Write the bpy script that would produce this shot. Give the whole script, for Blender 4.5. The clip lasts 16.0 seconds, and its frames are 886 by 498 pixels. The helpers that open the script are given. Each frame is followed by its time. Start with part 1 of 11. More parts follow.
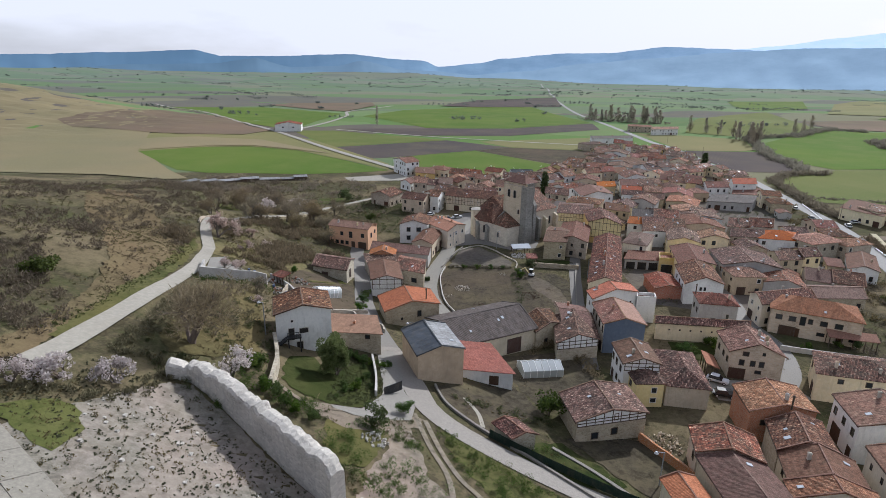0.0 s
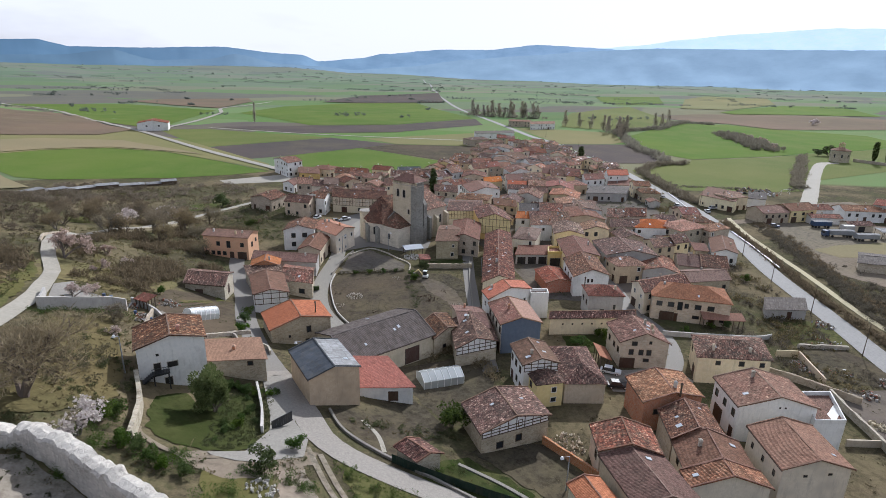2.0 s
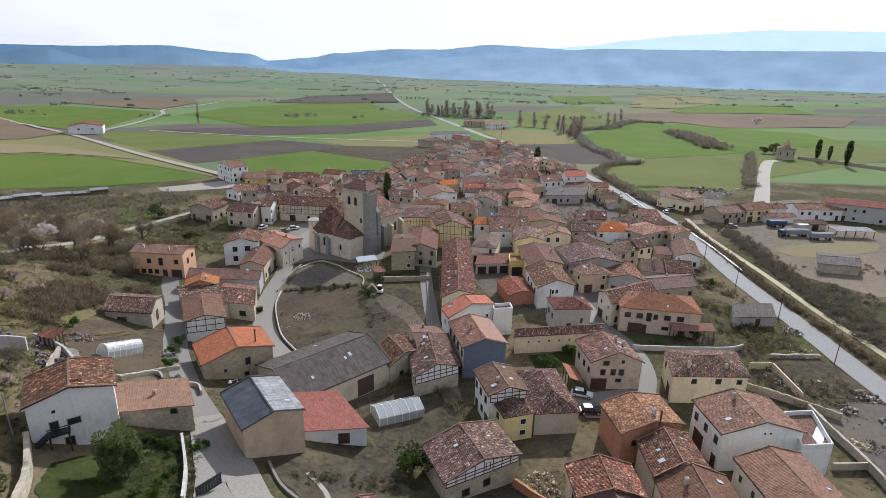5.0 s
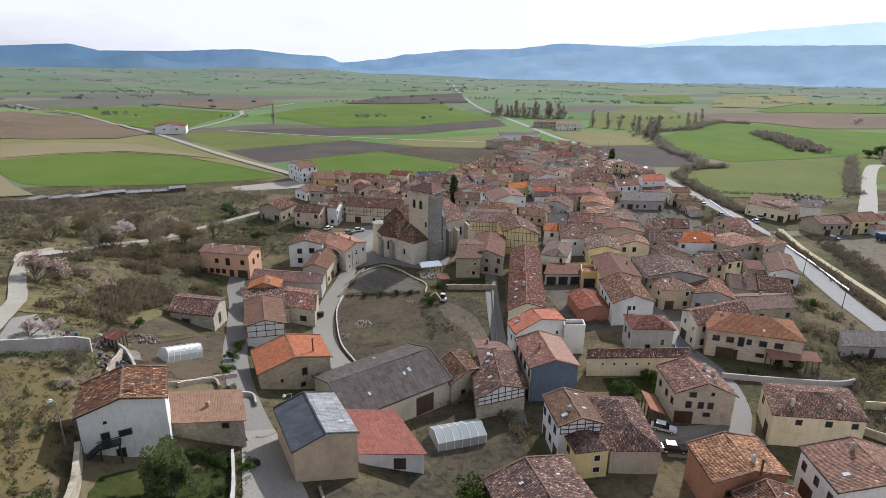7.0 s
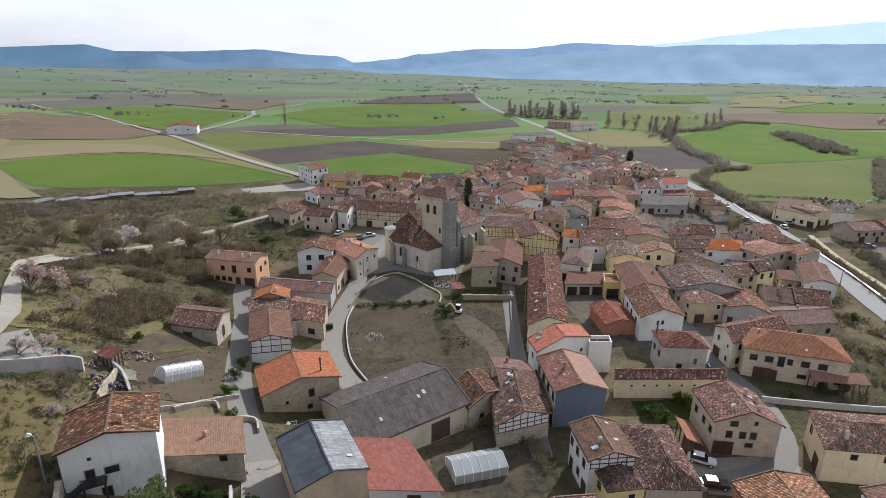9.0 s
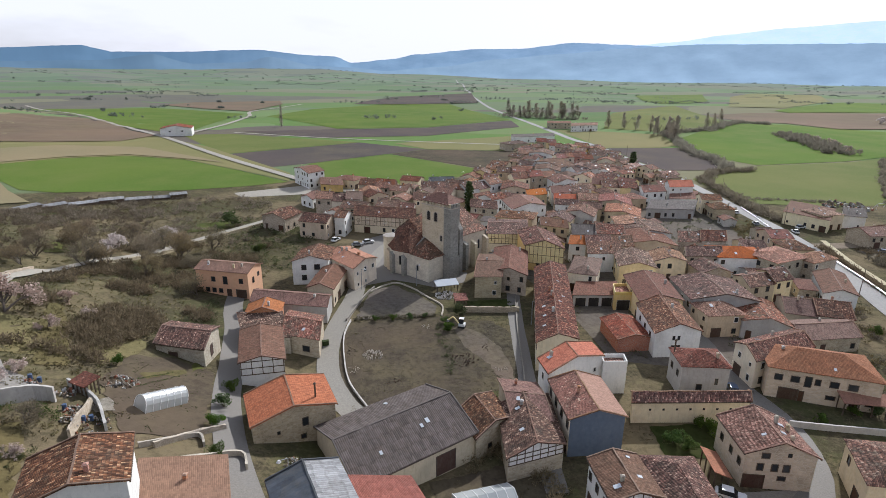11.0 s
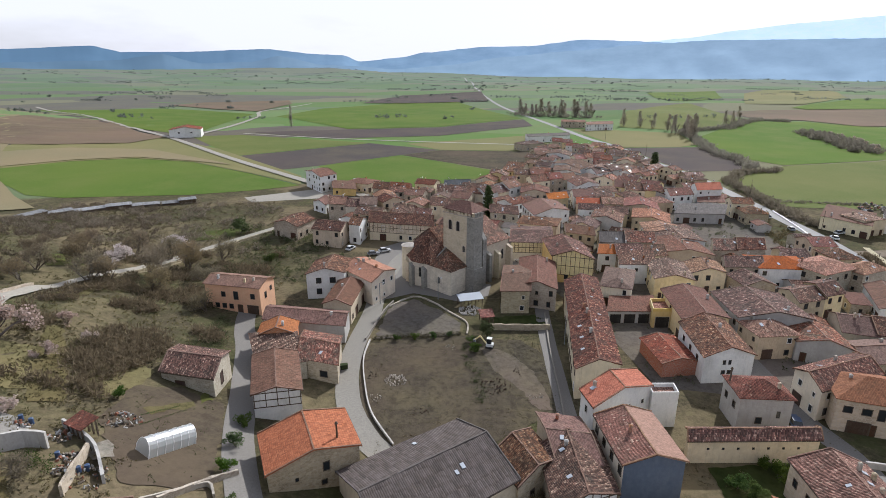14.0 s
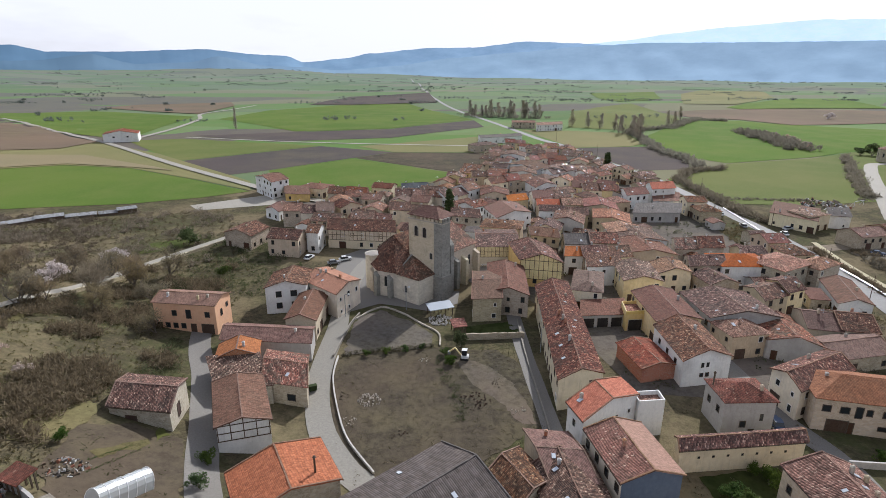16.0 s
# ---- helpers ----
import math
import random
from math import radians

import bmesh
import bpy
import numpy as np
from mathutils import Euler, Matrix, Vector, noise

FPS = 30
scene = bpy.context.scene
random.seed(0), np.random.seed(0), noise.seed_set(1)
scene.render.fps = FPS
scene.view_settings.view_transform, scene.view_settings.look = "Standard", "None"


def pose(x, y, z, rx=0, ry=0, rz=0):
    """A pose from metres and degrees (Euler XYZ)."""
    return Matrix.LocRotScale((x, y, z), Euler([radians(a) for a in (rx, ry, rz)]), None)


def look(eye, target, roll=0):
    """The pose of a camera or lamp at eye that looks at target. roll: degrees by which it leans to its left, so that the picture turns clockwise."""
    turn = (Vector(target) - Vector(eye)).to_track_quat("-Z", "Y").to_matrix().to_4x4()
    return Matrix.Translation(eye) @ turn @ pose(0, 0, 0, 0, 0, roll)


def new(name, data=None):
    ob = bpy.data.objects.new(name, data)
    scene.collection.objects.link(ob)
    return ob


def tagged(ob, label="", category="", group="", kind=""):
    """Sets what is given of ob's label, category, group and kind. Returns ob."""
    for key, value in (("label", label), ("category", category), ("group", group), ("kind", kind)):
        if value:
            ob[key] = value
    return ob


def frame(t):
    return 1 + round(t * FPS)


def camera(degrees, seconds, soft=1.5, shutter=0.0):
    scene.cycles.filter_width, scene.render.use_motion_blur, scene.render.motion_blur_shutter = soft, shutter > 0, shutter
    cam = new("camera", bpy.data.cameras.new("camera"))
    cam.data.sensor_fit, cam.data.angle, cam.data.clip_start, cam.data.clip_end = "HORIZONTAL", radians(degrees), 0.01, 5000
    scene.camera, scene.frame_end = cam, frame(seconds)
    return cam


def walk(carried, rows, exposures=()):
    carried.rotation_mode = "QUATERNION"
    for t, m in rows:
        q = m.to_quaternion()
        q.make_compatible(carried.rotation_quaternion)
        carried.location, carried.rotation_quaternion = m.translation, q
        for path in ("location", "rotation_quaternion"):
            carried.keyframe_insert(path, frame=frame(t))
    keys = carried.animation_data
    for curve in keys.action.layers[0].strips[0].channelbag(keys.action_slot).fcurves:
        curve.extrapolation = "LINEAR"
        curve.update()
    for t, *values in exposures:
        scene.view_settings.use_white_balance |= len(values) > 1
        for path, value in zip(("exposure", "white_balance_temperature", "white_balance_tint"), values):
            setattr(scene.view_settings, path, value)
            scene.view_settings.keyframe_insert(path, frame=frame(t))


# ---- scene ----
cam = camera(77.7, 16.0, soft=0.8)
PATH = [
    (0, (-0.239, -7.284, 57.989), (-0.363, -5.383, 57.381), 0.8),
    (0.5, (-0.287, -5.736, 58.006), (-0.286, -3.831, 57.396), 0.9),
    (1, (-0.266, -4.158, 58.042), (-0.125, -2.259, 57.432), 1.1),
    (1.5, (-0.183, -2.523, 58.133), (0.05, -0.634, 57.519), 1.2),
    (2, (-0.019, -0.834, 58.195), (0.248, 1.05, 57.579), 1.3),
    (2.5, (0.191, 0.89, 58.252), (0.45, 2.775, 57.636), 1.3),
    (3, (0.453, 2.637, 58.303), (0.743, 4.519, 57.689), 1.3),
    (3.5, (0.844, 4.449, 58.313), (1.211, 6.317, 57.701), 1.3),
    (4, (1.294, 6.305, 58.262), (1.705, 8.164, 57.649), 1.3),
    (4.2, (1.465, 7.045, 58.247), (1.881, 8.902, 57.633), 1.4),
    (6.3, (3.068, 14.81, 57.845), (3.485, 16.668, 57.233), 1.1),
    (6.5, (3.115, 15.554, 57.821), (3.468, 17.424, 57.208), 1.1),
    (7, (3.114, 17.408, 57.715), (3.299, 19.301, 57.098), 0.7),
    (7.5, (3.001, 19.263, 57.624), (3.164, 21.159, 57.009), 0.6),
    (8, (2.861, 21.153, 57.591), (3.016, 23.05, 56.976), 0.6),
    (8.5, (2.816, 23.086, 57.552), (2.962, 24.983, 56.935), 0.6),
    (9, (2.709, 25.005, 57.522), (2.854, 26.902, 56.904), 0.6),
    (9.2, (2.671, 25.804, 57.511), (2.812, 27.701, 56.894), 0.6),
    (11.5, (1.913, 34.436, 57.69), (2.068, 36.331, 57.072), 0.5),
    (12, (1.528, 36.22, 57.721), (1.679, 38.115, 57.101), 0.4),
    (12.5, (1.055, 37.906, 57.785), (1.199, 39.802, 57.166), 0.3),
    (13, (0.496, 39.556, 57.876), (0.632, 41.452, 57.255), 0.2),
    (13.5, (-0.144, 41.173, 58.011), (-0.014, 43.069, 57.387), 0.2),
    (14, (-0.914, 42.752, 58.147), (-0.791, 44.648, 57.523), 0.1),
    (14.5, (-1.783, 44.324, 58.195), (-1.665, 46.221, 57.574), 0.0),
    (15, (-2.699, 45.895, 58.151), (-2.586, 47.794, 57.534), -0.1),
    (15.5, (-3.641, 47.4, 58.074), (-3.484, 49.296, 57.457), -0.1),
    (16, (-4.673, 48.735, 58.013), (-4.371, 50.612, 57.393), 0.2),
]
walk(cam, [(t, look(eye, target, roll)) for t, eye, target, roll in PATH], [(0, 0.01, 5570, 11.2), (3, 0.17, 5580, 11.4), (7, 0.14, 5680, 11.4), (16, 0.14, 5720, 11.4)])

# world, sun and exposure
SUN_AZ, SUN_EL = 36.0, 34.0
world = bpy.data.worlds.new("world")
scene.world = world
world.use_nodes = True
wn = world.node_tree.nodes
sky = wn.new("ShaderNodeTexSky")
sky.sky_type, sky.sun_disc = "NISHITA", False
sky.sun_elevation, sky.sun_rotation = radians(SUN_EL), radians(SUN_AZ)
sky.air_density, sky.dust_density, sky.ozone_density = 1.3, 3.0, 1.0
# thin bright cloud over most of the sky
wl = world.node_tree.links
coord = wn.new("ShaderNodeTexCoord")
clouds = wn.new("ShaderNodeTexNoise")
clouds.inputs["Scale"].default_value, clouds.inputs["Detail"].default_value = 1.6, 6.0
squeeze = wn.new("ShaderNodeMapping")
squeeze.inputs["Scale"].default_value = (1, 1, 3.5)
wl.new(coord.outputs["Generated"], squeeze.inputs[0])
wl.new(squeeze.outputs[0], clouds.inputs["Vector"])
cover = wn.new("ShaderNodeMapRange")
cover.inputs[1].default_value, cover.inputs[2].default_value = 0.30, 0.52
cover.inputs[3].default_value, cover.inputs[4].default_value = 0.35, 0.92
wl.new(clouds.outputs["Fac"], cover.inputs[0])
# the veil is brightest low down and thins towards the zenith
split = wn.new("ShaderNodeSeparateXYZ")
wl.new(coord.outputs["Generated"], split.inputs[0])
thin = wn.new("ShaderNodeMapRange")
thin.inputs[1].default_value, thin.inputs[2].default_value = 0.22, 0.75
thin.inputs[3].default_value, thin.inputs[4].default_value = 1.0, 0.42
wl.new(split.outputs[2], thin.inputs[0])
amount = wn.new("ShaderNodeMath")
amount.operation = "MULTIPLY"
wl.new(cover.outputs[0], amount.inputs[0])
wl.new(thin.outputs[0], amount.inputs[1])
veil = wn.new("ShaderNodeMix")
veil.data_type = "RGBA"
wl.new(amount.outputs[0], veil.inputs[0])
wl.new(sky.outputs[0], veil.inputs[6])
veil.inputs[7].default_value = (11.2, 10.8, 10.8, 1)
wl.new(veil.outputs[2], wn["Background"].inputs[0])
wn["Background"].inputs[1].default_value = 0.086
sun = new("sun", bpy.data.lights.new("sun", "SUN"))
sun.data.energy, sun.data.angle, sun.data.color = 4.6, radians(1.2), (1.0, 0.93, 0.82)
sun_dir = Vector((math.sin(radians(SUN_AZ)) * math.cos(radians(SUN_EL)), math.cos(radians(SUN_AZ)) * math.cos(radians(SUN_EL)), math.sin(radians(SUN_EL))))
sun.matrix_world = look(sun_dir * 300, (0, 0, 0))


# ---- materials ----
MATS = {}


def nodes_of(name, rough=0.85):
    m = bpy.data.materials.new(name)
    m.use_nodes = True
    nt = m.node_tree
    b = nt.nodes["Principled BSDF"]
    b.inputs["Roughness"].default_value = rough
    b.inputs["Specular IOR Level"].default_value = 0.3
    MATS[name] = m
    return m, nt, b


def add(nt, kind, **values):
    n = nt.nodes.new(kind)
    for k, v in values.items():
        n.inputs[k.replace("_", " ")].default_value = v
    return n


def mixc(nt, fac, a, b, blend="MIX"):
    n = nt.nodes.new("ShaderNodeMix")
    n.data_type, n.blend_type = "RGBA", blend
    for sock, v in ((0, fac), (6, a), (7, b)):
        if isinstance(v, (int, float)):
            n.inputs[sock].default_value = v
        elif isinstance(v, tuple):
            n.inputs[sock].default_value = (*v, 1)
        else:
            nt.links.new(v, n.inputs[sock])
    return n.outputs[2]


def math_node(nt, op, a, b=0.0, c=0.0):
    n = nt.nodes.new("ShaderNodeMath")
    n.operation = op
    for i, v in enumerate((a, b, c)):
        if isinstance(v, (int, float)):
            n.inputs[i].default_value = v
        else:
            nt.links.new(v, n.inputs[i])
    return n.outputs[0]


def ramp(nt, fac, lo, hi):
    n = nt.nodes.new("ShaderNodeMapRange")
    n.inputs[1].default_value, n.inputs[2].default_value = lo, hi
    nt.links.new(fac, n.inputs[0])
    return n.outputs[0]


def noise_at(nt, vec, scale, detail=4.0, rough=0.6):
    n = add(nt, "ShaderNodeTexNoise", Scale=scale, Detail=detail, Roughness=rough)
    nt.links.new(vec, n.inputs["Vector"])
    return n.outputs["Fac"]


def bump(nt, b, height, strength=0.4, distance=0.05):
    n = add(nt, "ShaderNodeBump", Strength=strength, Distance=distance)
    nt.links.new(height, n.inputs["Height"])
    nt.links.new(n.outputs[0], b.inputs["Normal"])


def vary(nt, colour, amount, hue=0.012, sat=0.8, warm=0.0):
    """Shifts a colour a little from object to object."""
    info = nt.nodes.new("ShaderNodeObjectInfo")
    hs = nt.nodes.new("ShaderNodeHueSaturation")
    nt.links.new(colour, hs.inputs["Color"])
    nt.links.new(math_node(nt, "MULTIPLY_ADD", info.outputs["Random"], amount, 1 - amount / 2), hs.inputs["Value"])
    r2 = math_node(nt, "FRACT", math_node(nt, "MULTIPLY", info.outputs["Random"], 7.31))
    nt.links.new(math_node(nt, "MULTIPLY_ADD", r2, hue * 2, 0.5 - hue + warm), hs.inputs["Hue"])
    r3 = math_node(nt, "FRACT", math_node(nt, "MULTIPLY", info.outputs["Random"], 13.7))
    nt.links.new(math_node(nt, "MULTIPLY_ADD", r3, 0.4, sat), hs.inputs["Saturation"])
    return hs.outputs[0]


def plain(name, c1, c2, scale=3.0, coarse=0.25, rough=0.85, relief=0.3, spread=0.12, dirt=(0.12, 0.10, 0.08), dirtiness=0.25):
    """A mottled surface: fine grain between two colours, and coarse stains."""
    m, nt, b = nodes_of(name, rough)
    vec = nt.nodes.new("ShaderNodeTexCoord").outputs["Object"]
    fine = noise_at(nt, vec, scale, 6, 0.7)
    big = noise_at(nt, vec, coarse, 5, 0.65)
    col = mixc(nt, ramp(nt, fine, 0.35, 0.65), c1, c2)
    col = mixc(nt, math_node(nt, "MULTIPLY", ramp(nt, big, 0.5, 0.75), dirtiness * 2), col, dirt)
    # rain streaks and splashes
    runs = add(nt, "ShaderNodeMapping", Scale=(1.6, 1.6, 0.3))
    nt.links.new(vec, runs.inputs[0])
    streak = noise_at(nt, runs.outputs[0], 1.1, 6, 0.75)
    col = mixc(nt, math_node(nt, "MULTIPLY", ramp(nt, streak, 0.52, 0.70), dirtiness * 1.5), col, dirt)
    nt.links.new(vary(nt, col, spread) if spread else col, b.inputs["Base Color"])
    bump(nt, b, fine, relief, 0.05)
    return m


def tiled(name, c1, c2, c3, col_w=0.22, row_h=0.36, lines=1.0, lichen=0.3, lichen_col=(0.10, 0.085, 0.06), spread=0.15, rough=0.85, relief=0.8, pale=(0.42, 0.28, 0.19), paleness=0.12, wear=0.75, sat=0.80):
    """Roof tiles laid in columns and courses, each tile with its own tone."""
    m, nt, b = nodes_of(name, rough)
    b.inputs["Specular IOR Level"].default_value = 0.12
    tc = nt.nodes.new("ShaderNodeTexCoord")
    sep = nt.nodes.new("ShaderNodeSeparateXYZ")
    nt.links.new(tc.outputs["UV"], sep.inputs[0])
    wob = noise_at(nt, tc.outputs["UV"], 0.6, 2)
    u = math_node(nt, "ADD", math_node(nt, "DIVIDE", sep.outputs[0], col_w), math_node(nt, "MULTIPLY", wob, 0.6))
    v = math_node(nt, "ADD", math_node(nt, "DIVIDE", sep.outputs[1], row_h), math_node(nt, "MULTIPLY", wob, 0.8))
    comb = nt.nodes.new("ShaderNodeCombineXYZ")
    nt.links.new(math_node(nt, "FLOOR", u), comb.inputs[0])
    nt.links.new(math_node(nt, "FLOOR", v), comb.inputs[1])
    info = nt.nodes.new("ShaderNodeObjectInfo")
    nt.links.new(math_node(nt, "MULTIPLY", info.outputs["Random"], 91.0), comb.inputs[2])
    wn_ = nt.nodes.new("ShaderNodeTexWhiteNoise")
    nt.links.new(comb.outputs[0], wn_.inputs["Vector"])
    r = wn_.outputs["Value"]
    col = mixc(nt, ramp(nt, r, 0.1, 0.6), c1, c2)
    col = mixc(nt, ramp(nt, r, 0.75, 0.9), col, c3)
    col = mixc(nt, math_node(nt, "GREATER_THAN", r, 1 - paleness), col, pale)
    big = noise_at(nt, tc.outputs["Object"], 0.35, 6, 0.7)
    mid = noise_at(nt, tc.outputs["Object"], 1.6, 5, 0.7)
    st = math_node(nt, "MULTIPLY", ramp(nt, math_node(nt, "ADD", big, math_node(nt, "MULTIPLY", mid, 0.6)), 0.72, 1.0), lichen * 2.2)
    col = mixc(nt, st, col, lichen_col)
    stretch = add(nt, "ShaderNodeMapping", Scale=(2.6, 0.55, 1))
    nt.links.new(tc.outputs["UV"], stretch.inputs[0])
    shift = nt.nodes.new("ShaderNodeVectorMath")
    nt.links.new(stretch.outputs[0], shift.inputs[0])
    nt.links.new(math_node(nt, "MULTIPLY", info.outputs["Random"], 57.0), shift.inputs[1])
    streak = noise_at(nt, shift.outputs[0], 1.3, 6, 0.78)
    col = mixc(nt, math_node(nt, "MULTIPLY", ramp(nt, streak, 0.50, 0.62), wear), col, tuple(k * 0.36 for k in c1))
    col = mixc(nt, math_node(nt, "MULTIPLY", ramp(nt, streak, 0.44, 0.32), wear * 0.55), col, tuple(min(0.5, 0.6 * k + 0.75 * p) for k, p in zip(c2, (0.20, 0.135, 0.09))))
    arch = math_node(nt, "ABSOLUTE", math_node(nt, "SINE", math_node(nt, "MULTIPLY", u, math.pi)))
    step = math_node(nt, "FRACT", v)
    each = nt.nodes.new("ShaderNodeCombineColor")
    blot = ramp(nt, noise_at(nt, tc.outputs["Object"], 0.9, 5, 0.65), 0.36, 0.64)
    tone = math_node(nt, "MULTIPLY", math_node(nt, "MULTIPLY_ADD", r, 0.56 * min(1.0, lines + 0.15), 1 - 0.26 * min(1.0, lines + 0.15)), math_node(nt, "MULTIPLY_ADD", blot, 0.75 * min(1.0, wear + 0.15), 1.0 - 0.36 * min(1.0, wear + 0.15)))
    for k in range(3):
        nt.links.new(tone, each.inputs[k])
    col = mixc(nt, 1.0, col, each.outputs[0], "MULTIPLY")
    # painted shade: dark lines under each course and down the grooves
    col = mixc(nt, math_node(nt, "MULTIPLY", math_node(nt, "LESS_THAN", step, 0.2), 0.45 * lines), col, (0.04, 0.028, 0.022))
    col = mixc(nt, math_node(nt, "MULTIPLY", math_node(nt, "LESS_THAN", arch, 0.38), 0.72 * lines), col, (0.05, 0.035, 0.03))
    nt.links.new(vary(nt, col, spread + 0.22, 0.012, sat, -0.002), b.inputs["Base Color"])
    h = math_node(nt, "ADD", math_node(nt, "MULTIPLY", arch, 0.7), math_node(nt, "ADD", math_node(nt, "MULTIPLY", step, 0.3), math_node(nt, "MULTIPLY", r, 0.3)))
    bump(nt, b, h, relief, 0.11)
    return m


def masonry(name, c1, c2, mortar, size=0.45, rough=0.9, spread=0.1):
    m, nt, b = nodes_of(name, rough)
    vec = nt.nodes.new("ShaderNodeTexCoord").outputs["Object"]
    mp = add(nt, "ShaderNodeMapping", Scale=(1, 1, 1.7))
    nt.links.new(vec, mp.inputs[0])
    vo = add(nt, "ShaderNodeTexVoronoi", Scale=1 / size, Randomness=0.9)
    ed = add(nt, "ShaderNodeTexVoronoi", Scale=1 / size, Randomness=0.9)
    ed.feature = "DISTANCE_TO_EDGE"
    nt.links.new(mp.outputs[0], vo.inputs["Vector"])
    nt.links.new(mp.outputs[0], ed.inputs["Vector"])
    sp = nt.nodes.new("ShaderNodeSeparateColor")
    nt.links.new(vo.outputs["Color"], sp.inputs[0])
    col = mixc(nt, sp.outputs[0], c1, c2)
    big = noise_at(nt, vec, 0.3, 5, 0.65)
    col = mixc(nt, ramp(nt, big, 0.5, 0.8), col, tuple(k * 0.55 for k in c1))
    joint = ramp(nt, ed.outputs["Distance"], 0.02, 0.09)
    col = mixc(nt, joint, mortar, col)
    nt.links.new(vary(nt, col, spread), b.inputs["Base Color"])
    bump(nt, b, math_node(nt, "ADD", joint, math_node(nt, "MULTIPLY", noise_at(nt, vec, 9, 3), 0.4)), 0.6, 0.04)
    return m


plain("white", (0.66, 0.66, 0.64), (0.74, 0.73, 0.70), 2.0, 0.22, dirt=(0.32, 0.31, 0.29), dirtiness=0.24, spread=0.15)
plain("plaster_cream", (0.60, 0.525, 0.39), (0.69, 0.61, 0.47), 2.0, 0.25, dirt=(0.26, 0.23, 0.19), spread=0.3)
plain("plaster_tan", (0.45, 0.37, 0.26), (0.54, 0.455, 0.33), 2.0, 0.25, dirt=(0.20, 0.17, 0.13), spread=0.3)
plain("plaster_grey", (0.40, 0.38, 0.35), (0.48, 0.46, 0.43), 2.0, 0.25, dirt=(0.22, 0.21, 0.20), spread=0.25)
plain("plaster_yellow", (0.68, 0.56, 0.32), (0.75, 0.64, 0.40), 1.5, 0.25, dirt=(0.33, 0.27, 0.18), spread=0.2)
plain("yellow", (0.62, 0.47, 0.20), (0.68, 0.54, 0.26), 1.5, 0.25, dirt=(0.34, 0.27, 0.15), spread=0.15)
plain("salmon", (0.66, 0.45, 0.30), (0.72, 0.51, 0.35), 1.5, 0.3, dirt=(0.46, 0.33, 0.25), dirtiness=0.15)
plain("blue", (0.075, 0.10, 0.15), (0.095, 0.125, 0.18), 1.5, 0.2, dirt=(0.16, 0.18, 0.22), dirtiness=0.2)
plain("red_render", (0.42, 0.15, 0.11), (0.47, 0.19, 0.14), 1.5, 0.3, dirt=(0.3, 0.13, 0.1))
masonry("stone", (0.33, 0.275, 0.195), (0.49, 0.42, 0.315), (0.42, 0.37, 0.29), 0.5)
masonry("sandstone", (0.46, 0.37, 0.24), (0.56, 0.47, 0.32), (0.48, 0.41, 0.30), 0.7)
masonry("church_stone", (0.48, 0.41, 0.29), (0.60, 0.52, 0.385), (0.53, 0.46, 0.34), 0.6)
masonry("church_grey", (0.20, 0.195, 0.175), (0.31, 0.30, 0.27), (0.27, 0.26, 0.235), 0.6)
masonry("church_pale", (0.54, 0.495, 0.40), (0.68, 0.63, 0.52), (0.60, 0.55, 0.45), 0.6)
plain("ridge_tile", (0.13, 0.075, 0.052), (0.25, 0.155, 0.11), 3.0, 0.7, spread=0.35, dirt=(0.09, 0.06, 0.045), dirtiness=0.5)
masonry("brick", (0.38, 0.16, 0.09), (0.45, 0.21, 0.12), (0.40, 0.30, 0.23), 0.25)
masonry("ruin_stone", (0.40, 0.38, 0.34), (0.56, 0.53, 0.47), (0.46, 0.43, 0.385), 0.45)
tiled("tile_old", (0.112, 0.053, 0.037), (0.205, 0.098, 0.065), (0.28, 0.168, 0.116), lichen=0.45, lichen_col=(0.075, 0.055, 0.042), paleness=0.06)
tiled("tile_brown", (0.15, 0.085, 0.062), (0.19, 0.109, 0.079), (0.17, 0.103, 0.077), lichen=0.15, paleness=0.0, relief=0.4, wear=0.3, lines=0.45)
tiled("tile_orange", (0.36, 0.115, 0.042), (0.42, 0.142, 0.054), (0.31, 0.098, 0.037), lichen=0.06, paleness=0.0, relief=0.5, lines=0.5, wear=0.15, sat=0.76, spread=0.02)
tiled("tile_red", (0.225, 0.088, 0.055), (0.29, 0.115, 0.072), (0.195, 0.08, 0.053), lichen=0.25, paleness=0.02, wear=0.5, lines=0.8)
tiled("tile_pink", (0.28, 0.142, 0.092), (0.355, 0.187, 0.122), (0.38, 0.225, 0.155), lichen=0.25, paleness=0.05)
tiled("tile_mixed", (0.155, 0.067, 0.043), (0.28, 0.115, 0.068), (0.35, 0.19, 0.12), lichen=0.5, paleness=0.07)
tiled("tile_terracotta", (0.255, 0.14, 0.092), (0.29, 0.158, 0.104), (0.262, 0.144, 0.096), lichen=0.06, paleness=0.0, relief=0.2, wear=0.08, lines=0.22)
tiled("tile_rust", (0.225, 0.104, 0.068), (0.265, 0.124, 0.081), (0.21, 0.10, 0.066), lichen=0.1, paleness=0.0, relief=0.5, wear=0.2, lines=0.5, spread=0.02)
tiled("tile_brick", (0.27, 0.085, 0.058), (0.31, 0.10, 0.068), (0.25, 0.085, 0.06), lichen=0.08, paleness=0.0, relief=0.3, wear=0.12, lines=0.25, spread=0.02)
tiled("tile_faded", (0.205, 0.112, 0.08), (0.265, 0.145, 0.103), (0.25, 0.15, 0.112), lichen=0.22, paleness=0.02, relief=0.5, wear=0.35, lines=0.6)
